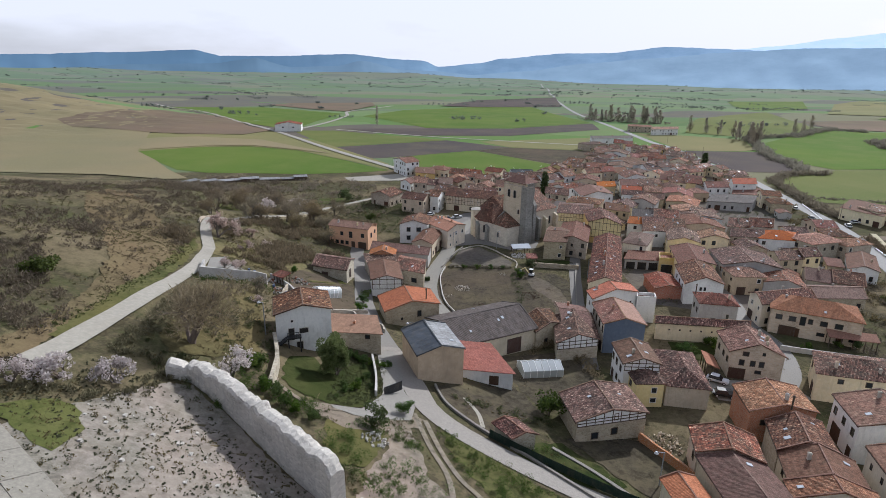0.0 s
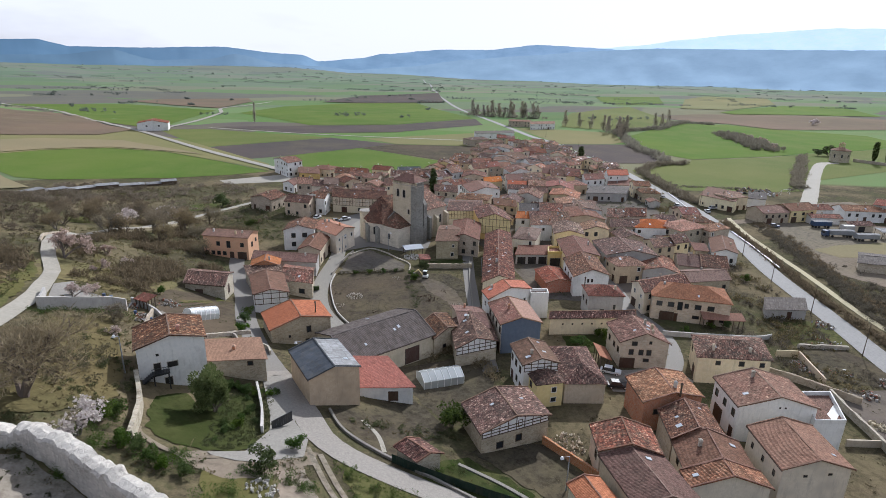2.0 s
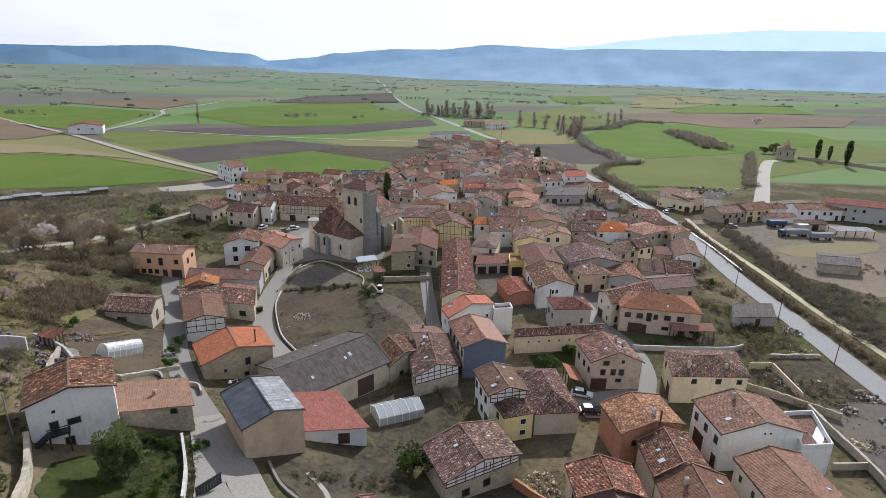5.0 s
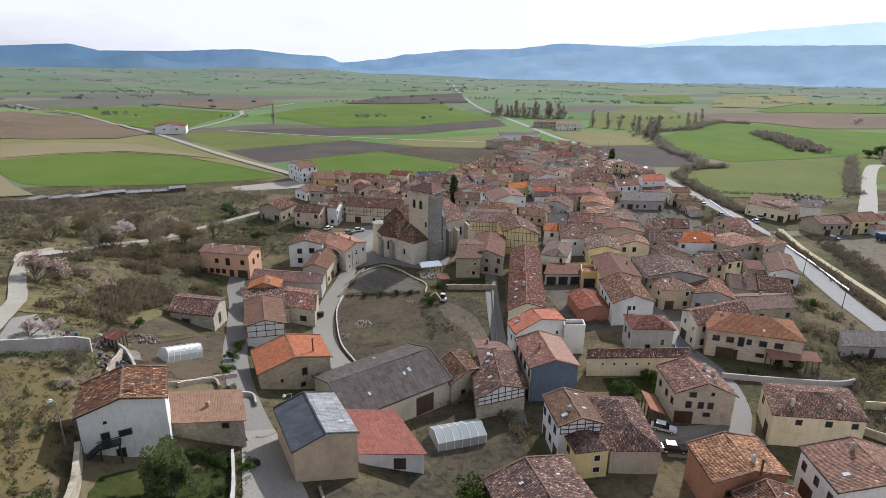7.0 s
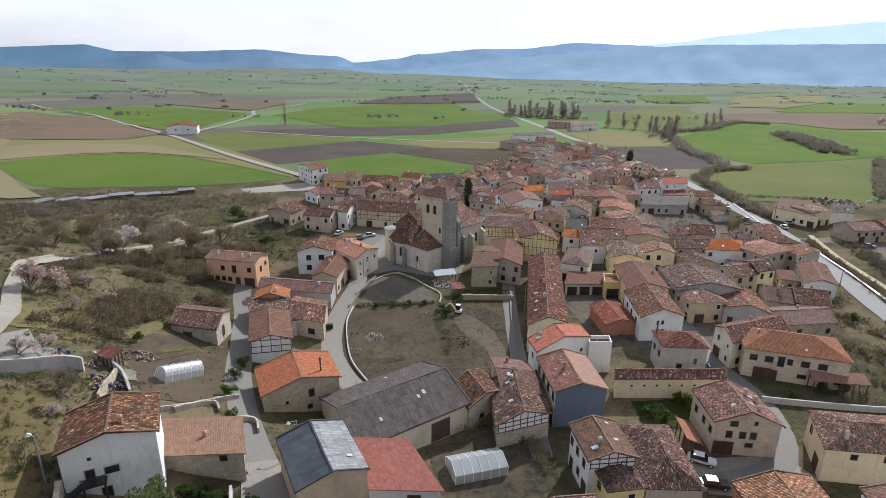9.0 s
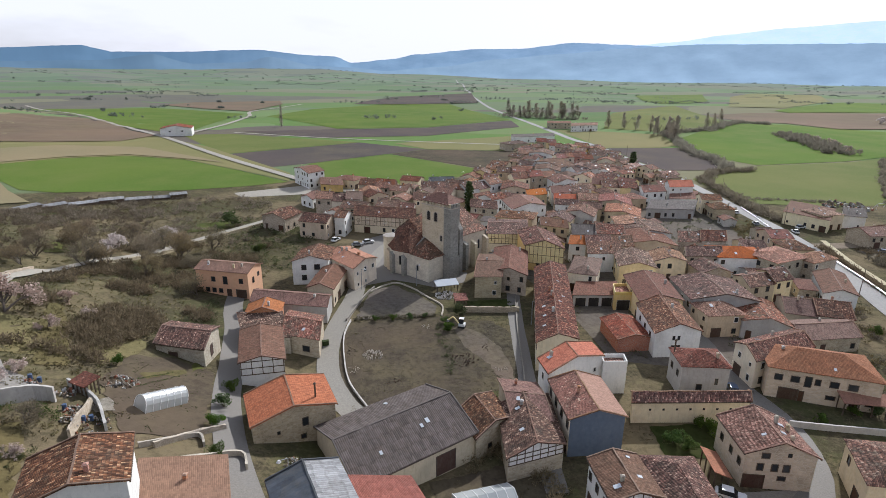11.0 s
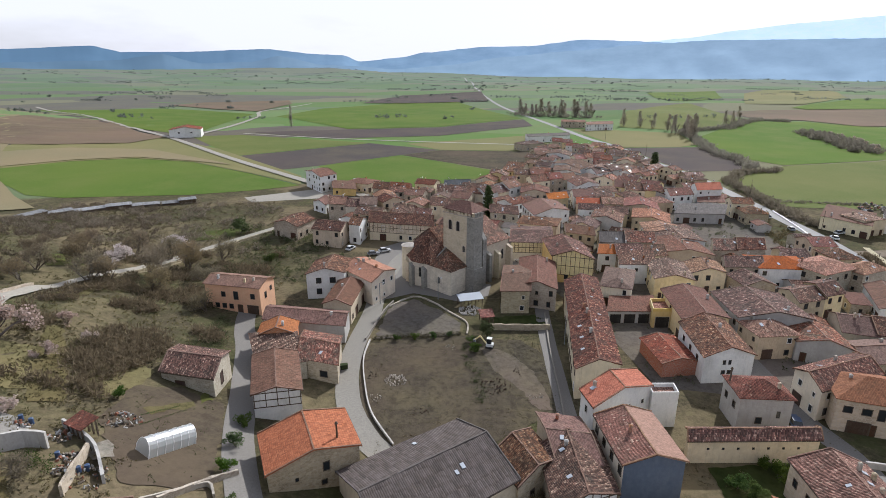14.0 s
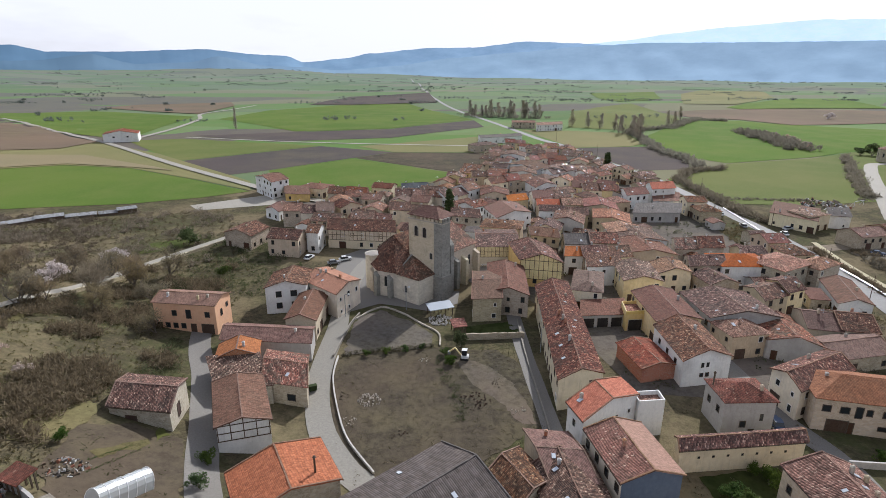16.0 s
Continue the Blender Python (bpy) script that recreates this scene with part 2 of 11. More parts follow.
tiled("fibre", (0.098, 0.086, 0.08), (0.122, 0.108, 0.10), (0.09, 0.08, 0.074), col_w=0.30, row_h=1.6, lichen=0.3, lichen_col=(0.085, 0.072, 0.06), paleness=0.0, wear=0.25, relief=0.5, lines=0.4)
tiled("fibre_light", (0.23, 0.235, 0.24), (0.28, 0.285, 0.29), (0.21, 0.215, 0.22), col_w=0.35, row_h=1.5, lichen=0.25, lichen_col=(0.14, 0.13, 0.12), paleness=0.0, relief=0.3, wear=0.25, lines=0.35)
tiled("felt", (0.052, 0.06, 0.072), (0.066, 0.075, 0.088), (0.06, 0.068, 0.078), col_w=1.0, row_h=2.0, lichen=0.15, paleness=0.0, relief=0.05, wear=0.2, lines=0.06)
plain("asphalt", (0.138, 0.128, 0.114), (0.192, 0.178, 0.158), 4.0, 0.15, rough=0.75, relief=0.15, spread=0, dirt=(0.15, 0.145, 0.14))
plain("concrete", (0.18, 0.166, 0.144), (0.255, 0.236, 0.205), 3.0, 0.2, rough=0.75, relief=0.2, spread=0.08, dirt=(0.21, 0.19, 0.165))
plain("highway", (0.205, 0.20, 0.192), (0.26, 0.253, 0.243), 2.0, 0.08, rough=0.82, relief=0.05, spread=0, dirt=(0.19, 0.186, 0.18))
plain("dirt_road", (0.25, 0.232, 0.195), (0.32, 0.297, 0.25), 1.5, 0.1, relief=0.2, spread=0, dirt=(0.23, 0.205, 0.16))
plain("yellow_path", (0.33, 0.295, 0.18), (0.40, 0.355, 0.22), 1.5, 0.1, relief=0.2, spread=0, dirt=(0.36, 0.31, 0.19))
plain("timber", (0.07, 0.05, 0.035), (0.11, 0.08, 0.055), 6.0, 0.8, spread=0.1)
plain("wood_brown", (0.05, 0.028, 0.018), (0.085, 0.045, 0.028), 6.0, 0.8, spread=0.2)
plain("metal_white", (0.62, 0.62, 0.62), (0.70, 0.70, 0.70), 3.0, 0.4, rough=0.45, spread=0.05, dirt=(0.45, 0.44, 0.43))
plain("frame_white", (0.62, 0.60, 0.57), (0.70, 0.68, 0.65), 6.0, 0.8, rough=0.6, spread=0.1)
plain("stone_trim", (0.38, 0.34, 0.28), (0.45, 0.41, 0.34), 4.0, 0.6, spread=0.1)
plain("shadow_black", (0.02, 0.018, 0.016), (0.03, 0.027, 0.024), 3, 0.5, spread=0)
glass, nt_, b_ = nodes_of("glass", 0.12)
b_.inputs["Base Color"].default_value = (0.025, 0.028, 0.032, 1)
b_.inputs["Specular IOR Level"].default_value = 0.5
skylight_m, nt_, b_ = nodes_of("skylight_glass", 0.15)
b_.inputs["Base Color"].default_value = (0.45, 0.48, 0.52, 1)
b_.inputs["Specular IOR Level"].default_value = 0.8


# ---- the ground ----
def softp(v, w):
    return 0.5 * (v + math.sqrt(v * v + w * w))


def ground_z(x, y):
    """The village lies level; the castle hill rises on its near left side, a bare hill beyond, and low swells far off."""
    xs = 110 - softp(110 + x, 30)
    z = softp(-10.6 + 0.33 * xs + 0.2 * (150 - y), 3) - 2.6 * math.exp(-((x + 26) / 11) ** 2 - ((y - 73) / 13) ** 2)
    u, v = -0.447 * (x + 36) - 0.894 * (y - 50), 0.894 * (x + 36) - 0.447 * (y - 50)
    z -= 1.4 * math.exp(-((u - 2.5) / 6.5) ** 2 - ((v - 11) / 15) ** 4)
    r = math.hypot(x, y)
    z += 50 * math.exp(-((x + 640) / 230) ** 2 - ((y - 600) / 170) ** 2)
    z += 8 * math.exp(-((x - 340) / 80) ** 2 - ((y - 720) / 110) ** 2)
    if r > 420:
        k = min(1.0, (r - 420) / 900)
        z += k * (9 * noise.noise((x / 420, y / 420, 0)) + 16 * noise.noise((x / 1100, y / 900, 3)) * min(1, r / 2500)) - k * 2
    if r > 1500 and y > 0:
        # the plain climbs in long swells towards the western mountains
        k = min(1.0, (r - 1500) / 2700)
        west = max(0.0, min(1.0, (0.24 - math.atan2(x, y)) / 0.36))
        z += k * k * (3 - 2 * k) * west * (50 + 26 * noise.noise((x / 520, y / 520, 11)))
    if x < -52 and z > 2:
        k = min(1, (-52 - x) / 15) * min(1, z / 10)
        z += k * (2.2 * noise.noise((x / 26, y / 26, 5)) + 0.9 * noise.noise((x / 8, y / 8, 7)))
    return z


def part(name, bm, material, parent=None, label=""):
    me = bpy.data.meshes.new(name)
    if isinstance(bm, bmesh.types.BMesh):
        bm.to_mesh(me)
        bm.free()
    else:
        me.from_pydata(*bm)
    if material:
        me.materials.append(MATS[material] if isinstance(material, str) else material)
    ob = new(name, me)
    ob.parent = parent
    if label:
        ob["label"] = label
    return ob


def axis_steps(lo, hi, step, far):
    out = [lo + step * i for i in range(int((hi - lo) / step) + 1)]
    d, a, b = step, lo, out[-1]
    left, right = [], []
    while a > -far:
        d *= 1.05
        a -= d
        left.append(a)
    d = step
    while b < far:
        d *= 1.05
        b += d
        right.append(b)
    return left[::-1] + out + right


def build_ground():
    xs, ys = axis_steps(-150, 200, 3.0, 5600), axis_steps(-40, 330, 3.0, 5600)
    nx = len(xs)
    verts = [(x, y, ground_z(x, y)) for y in ys for x in xs]
    faces = [(j * nx + i, j * nx + i + 1, (j + 1) * nx + i + 1, (j + 1) * nx + i) for j in range(len(ys) - 1) for i in range(nx - 1)]
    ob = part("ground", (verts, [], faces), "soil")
    ob.data.polygons.foreach_set("use_smooth", [True] * len(faces))
    return tagged(ob, "dry grass and scrub ground with a patchwork of distant fields", "ground", kind="structure")


def soil_material():
    m, nt, b = nodes_of("soil", 1.0)
    b.inputs["Specular IOR Level"].default_value = 0.04
    pos = nt.nodes.new("ShaderNodeNewGeometry").outputs["Position"]
    sep = nt.nodes.new("ShaderNodeSeparateXYZ")
    nt.links.new(pos, sep.inputs[0])
    fine = noise_at(nt, pos, 1.2, 8, 0.75)
    mid = noise_at(nt, pos, 0.12, 6, 0.7)
    big = noise_at(nt, pos, 0.03, 4, 0.6)
    near = mixc(nt, ramp(nt, fine, 0.35, 0.68), (0.042, 0.036, 0.024), (0.116, 0.098, 0.058))
    near = mixc(nt, math_node(nt, "MULTIPLY", ramp(nt, mid, 0.44, 0.60), 0.8), near, (0.07, 0.076, 0.031))
    near = mixc(nt, math_node(nt, "MULTIPLY", ramp(nt, math_node(nt, "MULTIPLY_ADD", fine, 0.25, big), 0.60, 0.73), 0.75), near, (0.18, 0.142, 0.088))
    patch = noise_at(nt, pos, 0.45, 6, 0.72)
    near = mixc(nt, math_node(nt, "MULTIPLY", ramp(nt, patch, 0.50, 0.62), 0.4), near, (0.04, 0.04, 0.02))
    near = mixc(nt, math_node(nt, "MULTIPLY", ramp(nt, patch, 0.45, 0.34), 0.65), near, (0.155, 0.133, 0.072))
    # distant fields: long plots, each with its own crop, blued a little for haze
    mp = add(nt, "ShaderNodeMapping", Rotation=(0, 0, radians(24)), Scale=(1 / 330, 1 / 150, 0))
    nt.links.new(pos, mp.inputs[0])
    warp = add(nt, "ShaderNodeTexNoise", Scale=1.5, Detail=2.0)
    nt.links.new(mp.outputs[0], warp.inputs["Vector"])
    va = nt.nodes.new("ShaderNodeVectorMath")
    va.operation = "MULTIPLY_ADD"
    nt.links.new(warp.outputs["Color"], va.inputs[0])
    va.inputs[1].default_value = (0.25, 0.25, 0)
    nt.links.new(mp.outputs[0], va.inputs[2])
    vo = add(nt, "ShaderNodeTexVoronoi", Scale=1.0, Randomness=0.85)
    vo.distance = "CHEBYCHEV"
    nt.links.new(va.outputs[0], vo.inputs["Vector"])
    sc = nt.nodes.new("ShaderNodeSeparateColor")
    nt.links.new(vo.outputs["Color"], sc.inputs[0])
    cr = nt.nodes.new("ShaderNodeValToRGB")
    cr.color_ramp.interpolation = "CONSTANT"
    crops = ((0.0, (0.105, 0.18, 0.05)), (0.22, (0.135, 0.20, 0.078)), (0.42, (0.09, 0.155, 0.055)), (0.56, (0.17, 0.165, 0.10)), (0.68, (0.115, 0.10, 0.09)), (0.80, (0.185, 0.178, 0.11)), (0.90, (0.12, 0.165, 0.085)))
    for i, (p, c) in enumerate(crops):
        e = cr.color_ramp.elements[i] if i < 2 else cr.color_ramp.elements.new(p)
        e.position, e.color = p, (*c, 1)
    nt.links.new(sc.outputs[0], cr.inputs[0])
    far = mixc(nt, math_node(nt, "MULTIPLY", ramp(nt, noise_at(nt, pos, 0.02, 5, 0.7), 0.4, 0.7), 0.4), cr.outputs[0], (0.17, 0.16, 0.08))
    mask = ramp(nt, math_node(nt, "ADD", sep.outputs[1], math_node(nt, "MULTIPLY", math_node(nt, "ABSOLUTE", sep.outputs[0]), 0.25)), 345, 352)
    # painted haze: field colours fade to a pale grey green with distance
    far_haze = ramp(nt, math_node(nt, "ADD", sep.outputs[1], math_node(nt, "MULTIPLY", noise_at(nt, pos, 0.004, 3), 900)), 1000, 3000)
    far = mixc(nt, math_node(nt, "MULTIPLY", far_haze, 0.62), far, (0.155, 0.19, 0.165))
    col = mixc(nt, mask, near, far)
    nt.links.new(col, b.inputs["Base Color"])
    bump(nt, b, fine, 0.6, 0.25)


soil_material()
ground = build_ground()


def crop(name, c1, c2, rows=0.0, angle=0.0, coarse=0.03, rough=0.95):
    m, nt, b = nodes_of(name, rough)
    b.inputs["Specular IOR Level"].default_value = 0.04
    pos = nt.nodes.new("ShaderNodeNewGeometry").outputs["Position"]
    fine = noise_at(nt, pos, 0.9, 8, 0.75)
    big = noise_at(nt, pos, coarse, 5, 0.6)
    col = mixc(nt, ramp(nt, fine, 0.3, 0.7), c1, c2)
    col = mixc(nt, math_node(nt, "MULTIPLY", ramp(nt, big, 0.42, 0.72), 0.55), col, tuple(0.5 * (k + g) for k, g in zip(c2, (0.20, 0.17, 0.08))))
    if coarse >= 0.06:
        spots = noise_at(nt, pos, 0.6, 6, 0.72)
        col = mixc(nt, math_node(nt, "MULTIPLY", ramp(nt, spots, 0.50, 0.62), 0.55), col, tuple(k * 0.55 for k in c1))
    tint = noise_at(nt, pos, coarse * 0.22, 3, 0.5)
    col = mixc(nt, math_node(nt, "MULTIPLY", ramp(nt, tint, 0.42, 0.66), 0.6), col, tuple(k * q for k, q in zip(c2, (1.22, 1.05, 1.05))))
    h = fine
    if rows:
        mp = add(nt, "ShaderNodeMapping", Rotation=(0, 0, radians(angle)))
        nt.links.new(pos, mp.inputs[0])
        wv = add(nt, "ShaderNodeTexWave", Scale=1 / rows, Distortion=1.5, Detail=2.0)
        nt.links.new(mp.outputs[0], wv.inputs["Vector"])
        col = mixc(nt, math_node(nt, "MULTIPLY", wv.outputs["Fac"], 0.25), col, tuple(k * 0.7 for k in c1))
    nt.links.new(col, b.inputs["Base Color"])
    bump(nt, b, h, 0.5, 0.15)


crop("crop_green", (0.062, 0.11, 0.016), (0.098, 0.15, 0.03))
crop("crop_vivid", (0.062, 0.12, 0.012), (0.092, 0.152, 0.022))
crop("crop_light", (0.088, 0.116, 0.03), (0.128, 0.15, 0.048))
crop("crop_olive", (0.128, 0.137, 0.052), (0.185, 0.182, 0.085))
crop("ploughed", (0.060, 0.053, 0.05), (0.092, 0.081, 0.076), rows=3.0, angle=20)
crop("fallow", (0.165, 0.147, 0.083), (0.225, 0.2, 0.118))
crop("brown_earth", (0.115, 0.09, 0.063), (0.155, 0.124, 0.088))
crop("golden_grass", (0.072, 0.058, 0.032), (0.16, 0.128, 0.072), coarse=0.12)
crop("slope_earth", (0.10, 0.087, 0.064), (0.28, 0.245, 0.20), coarse=0.2)
crop("lot_earth", (0.056, 0.05, 0.039), (0.135, 0.118, 0.092), coarse=0.2)
crop("yard_soil", (0.034, 0.03, 0.022), (0.094, 0.081, 0.058), coarse=0.12)
crop("lawn", (0.014, 0.025, 0.007), (0.036, 0.049, 0.014), coarse=0.2)
crop("dry_grass", (0.07, 0.066, 0.031), (0.165, 0.15, 0.074), coarse=0.15)
crop("olive_grass", (0.045, 0.042, 0.018), (0.125, 0.11, 0.052), coarse=0.15)
crop("weedy_grass", (0.036, 0.044, 0.014), (0.105, 0.105, 0.04), coarse=0.2)
crop("meadow", (0.042, 0.06, 0.014), (0.088, 0.10, 0.03), coarse=0.1)
crop("bare_rock", (0.10, 0.092, 0.075), (0.285, 0.263, 0.224), coarse=0.3)
crop("gravel_dirt", (0.12, 0.105, 0.08), (0.215, 0.188, 0.146), coarse=0.06)
crop("town_ground", (0.055, 0.052, 0.042), (0.14, 0.13, 0.112), coarse=0.1)


def sheet(name, label, category, outline, material, off=0.06, step=6.0, thick=0.0):
    """A flat piece of ground with the given outline, draped over the terrain; small ones have an uneven edge."""
    if step <= 6 and material not in ("concrete", "asphalt"):
        fine = []
        for a, b in zip(outline, outline[1:] + outline[:1]):
            n = max(1, int(math.dist(a, b) / 0.9))
            for i in range(n):
                x, y = a[0] + (b[0] - a[0]) * i / n, a[1] + (b[1] - a[1]) * i / n
                fine.append((x + 0.7 * noise.noise((x / 1.7, y / 1.7, 1)) + 0.3 * noise.noise((x * 1.3, y * 1.3, 5)), y + 0.7 * noise.noise((x / 1.7, y / 1.7, 8)) + 0.3 * noise.noise((x * 1.3, y * 1.3, 9))))
        outline = fine
    bm = bmesh.new()
    bm.faces.new([bm.verts.new((x, y, 0)) for x, y in outline])
    for axis in (0, 1):
        vals = [p[axis] for p in outline]
        n = int((max(vals) - min(vals)) / step)
        for i in range(1, n + 1):
            co, no = [0, 0, 0], [0, 0, 0]
            co[axis], no[axis] = min(vals) + i * step, 1
            bmesh.ops.bisect_plane(bm, geom=bm.verts[:] + bm.edges[:] + bm.faces[:], plane_co=co, plane_no=no)
    for v in bm.verts:
        v.co.z = ground_z(v.co.x, v.co.y) + off
    bmesh.ops.recalc_face_normals(bm, faces=bm.faces)
    if sum(f.normal.z for f in bm.faces) < 0:
        bmesh.ops.reverse_faces(bm, faces=bm.faces)
    ob = part(name, bm, material)
    return tagged(ob, label, category, kind="structure")


def ribbon_points(points, step=3.0):
    """A smooth line through the points (Catmull-Rom), as x, y pairs."""
    p = [points[0]] + list(points) + [points[-1]]
    out = []
    for i in range(1, len(p) - 2):
        n = max(2, int(math.dist(p[i], p[i + 1]) / step))
        for k in range(n):
            t = k / n
            out.append(tuple(0.5 * (2 * b + (c - a) * t + (2 * a - 5 * b + 4 * c - d) * t * t + (3 * b - a - 3 * c + d) * t ** 3)
                             for a, b, c, d in zip(p[i - 1], p[i], p[i + 1], p[i + 2])))
    return out + [points[-1]]


def ribbon(name, label, category, points, width, material, off=0.1, step=3.0, kind="structure", across=4):
    line = ribbon_points(points, step)
    verts, faces = [], []
    for i, (x, y) in enumerate(line):
        a, b = line[max(0, i - 1)], line[min(len(line) - 1, i + 1)]
        dx, dy = b[0] - a[0], b[1] - a[1]
        k = math.hypot(dx, dy) or 1
        w = width * (1 + 0.08 * noise.noise((x / 9, y / 9, 2)))
        for j in range(across + 1):
            s = (j / across - 0.5) * w
            px_, py_ = x + dy / k * s, y - dx / k * s
            verts.append((px_, py_, ground_z(px_, py_) + off))
    n = across + 1
    for i in range(len(line) - 1):
        for j in range(across):
            faces.append((i * n + j, i * n + j + 1, (i + 1) * n + j + 1, (i + 1) * n + j))
    return tagged(part(name, (verts, [], faces), material), label, category, kind=kind)


ribbon("road", "pale highway with worn asphalt beside the village", "road", [(103, 60), (109.6, 88), (116.9, 114), (124.5, 144), (134.5, 174), (146, 215), (151, 252), (157, 300), (160.5, 340), (159.5, 385), (161, 430), (160, 480), (154, 536), (153, 786), (162, 1156), (216, 1841), (266, 2409), (330, 3300)], 6.0, "highway", 0.14)
ribbon("road", "grey concrete road climbing towards the castle hill", "road", [(27, 51.8), (15.9, 55.1), (8, 57.8), (0.8, 61.0), (-4, 63.9), (-7.7, 68.2), (-10.2, 74.7), (-14, 83.4), (-17, 89)], 4.4, "concrete", 0.13)
ribbon("road", "dark asphalt lane between the gardens", "road", [(-16.2, 87.5), (-19.5, 94), (-22.5, 101), (-27, 114), (-31, 131), (-35, 147), (-40, 164), (-42, 180)], 4.4, "asphalt", 0.12)
ribbon("road", "concrete village street past the church", "road", [(-3, 112), (-8, 118), (-12, 128), (-13.5, 140), (-13, 152), (-10.5, 168), (-9.5, 181), (-7, 196), (-3, 212), (4, 224)], 4.6, "concrete", 0.13)
ribbon("road", "narrow asphalt street between houses", "road", [(24, 95), (25, 112), (27, 130), (30, 154), (34, 178), (38, 196), (41, 214)], 3.4, "asphalt", 0.12)
ribbon("road", "dirt road along the foot of the hill", "road", [(-50.6, 45), (-51.0, 50), (-51.8, 55), (-54.5, 70), (-59, 95), (-66, 117), (-74, 132), (-81, 150), (-82, 168), (-77, 187), (-71, 216), (-53, 245), (-40, 262)], 2.9, "dirt_road", 0.42)
ribbon("road", "pale farm track across the fields", "road", [(-20, 300), (-40, 320), (-65, 351), (-112, 411), (-192, 519), (-246, 579), (-284, 619), (-370, 717), (-444, 805), (-616, 1028)], 5.0, "dirt_road", 0.62)
ribbon("road", "asphalt lane beside the stone houses", "road", [(48, 88), (58, 90), (64, 96), (68, 108), (67, 122), (69, 136), (70, 150)], 4.2, "asphalt", 0.12)
ribbon("path", "yellowish gravel path beside the highway", "path", [(118, 78), (123.5, 98.5), (127.3, 116), (135.3, 144.5), (144, 180), (148.5, 194.5), (155, 212)], 1.9, "yellow_path", 0.12)

# ---- houses ----
WINDOWS = {}


def box(bm, x0, y0, z0, x1, y1, z1):
    v = [bm.verts.new(p) for p in ((x0, y0, z0), (x1, y0, z0), (x1, y1, z0), (x0, y1, z0), (x0, y0, z1), (x1, y0, z1), (x1, y1, z1), (x0, y1, z1))]
    for f in ((3, 2, 1, 0), (4, 5, 6, 7), (0, 1, 5, 4), (1, 2, 6, 5), (2, 3, 7, 6), (3, 0, 4, 7)):
        bm.faces.new([v[i] for i in f])


def window_meshes(w, h, style):
    """Surround and filling of a window or door in the xz plane, facing -y; shared between alike ones."""
    key = (round(w, 1), round(h, 1), style)
    if key in WINDOWS:
        return WINDOWS[key]
    w, h = max(key[0], 0.2), max(key[1], 0.2)
    e, dp = (0.1, 0.08) if w > 0.5 else (0.05, 0.04)
    foot = 0 if style in ("door", "garage", "open") else e
    f = bmesh.new()
    rings = []
    for x, z0, z1, y in ((w / 2 + e, -foot, h + e, 0.03), (w / 2 + e, -foot, h + e, -dp), (w / 2, 0, h, -dp), (w / 2, 0, h, 0.01)):
        rings.append([f.verts.new(p) for p in ((-x, y, z0), (x, y, z0), (x, y, z1), (-x, y, z1))])
    for a, b in zip(rings, rings[1:]):
        for q in range(4):
            r = (q + 1) % 4
            f.faces.new((a[q], a[r], b[r], b[q]))
    p = bmesh.new()
    box(p, -w / 2, -0.012, 0, w / 2, 0.008, h)
    out = []
    for n_, bm in (("frame", f), ("pane", p)):
        me = bpy.data.meshes.new(n_)
        bm.to_mesh(me)
        bm.free()
        out.append(me)
    frame_mat = {"dark": "timber", "white": "frame_white", "trim": "stone_trim", "door": "timber", "garage": "timber", "open": "stone_trim"}[style]
    # open ones get a black panel painted for the shade inside
    pane_mat = {"door": "wood_brown", "garage": "wood_brown", "open": "shadow_black"}.get(style, "glass")
    out[0].materials.append(MATS[frame_mat])
    out[1].materials.append(MATS[pane_mat])
    WINDOWS[key] = out
    return out


def put_window(root, side, s, z, w, h, style, W, D, skew=0.0):
    """A window or door on one side (0 front, 1 right, 2 back, 3 left) of a W x D body, at s along that side."""
    fm, pm = window_meshes(w, h, style)
    name = {"door": "door", "garage": "garage_door"}.get(style, "window")
    o = new(name, fm)
    o.parent = root
    lean = math.degrees(math.atan2(skew, D))
    o.matrix_local = {0: pose(s - skew / 2, -D / 2, z), 1: pose(W / 2 + skew * s / D, s, z, 0, 0, 90 - lean), 2: pose(-s + skew / 2, D / 2, z, 0, 0, 180), 3: pose(-W / 2 - skew * s / D, -s, z, 0, 0, 270 - lean)}[side]
    p = new("panel" if style in ("door", "garage") else "pane", pm)
    p.parent = o
    return o


def roof_slab(bm, uv, pts, t=0.14, u_dir=None):
    """One sloping roof plane with thickness; pts: eave a, eave b, then the upper edge."""
    a, b = Vector(pts[0]), Vector(pts[1])
    u = (b - a).normalized()
    n = (b - a).cross(Vector(pts[-1]) - a).normalized()
    v_ = n.cross(u)
    top = [bm.verts.new(p) for p in pts]
    low = [bm.verts.new(Vector(p) - Vector((0, 0, t))) for p in pts]
    fs = [bm.faces.new(top), bm.faces.new(low[::-1])]
    k = len(pts)
    for i in range(k):
        fs.append(bm.faces.new((top[i], low[i], low[(i + 1) % k], top[(i + 1) % k])))
    for f in fs:
        for l in f.loops:
            d = l.vert.co - a
            l[uv].uv = (d.dot(u), d.dot(v_))


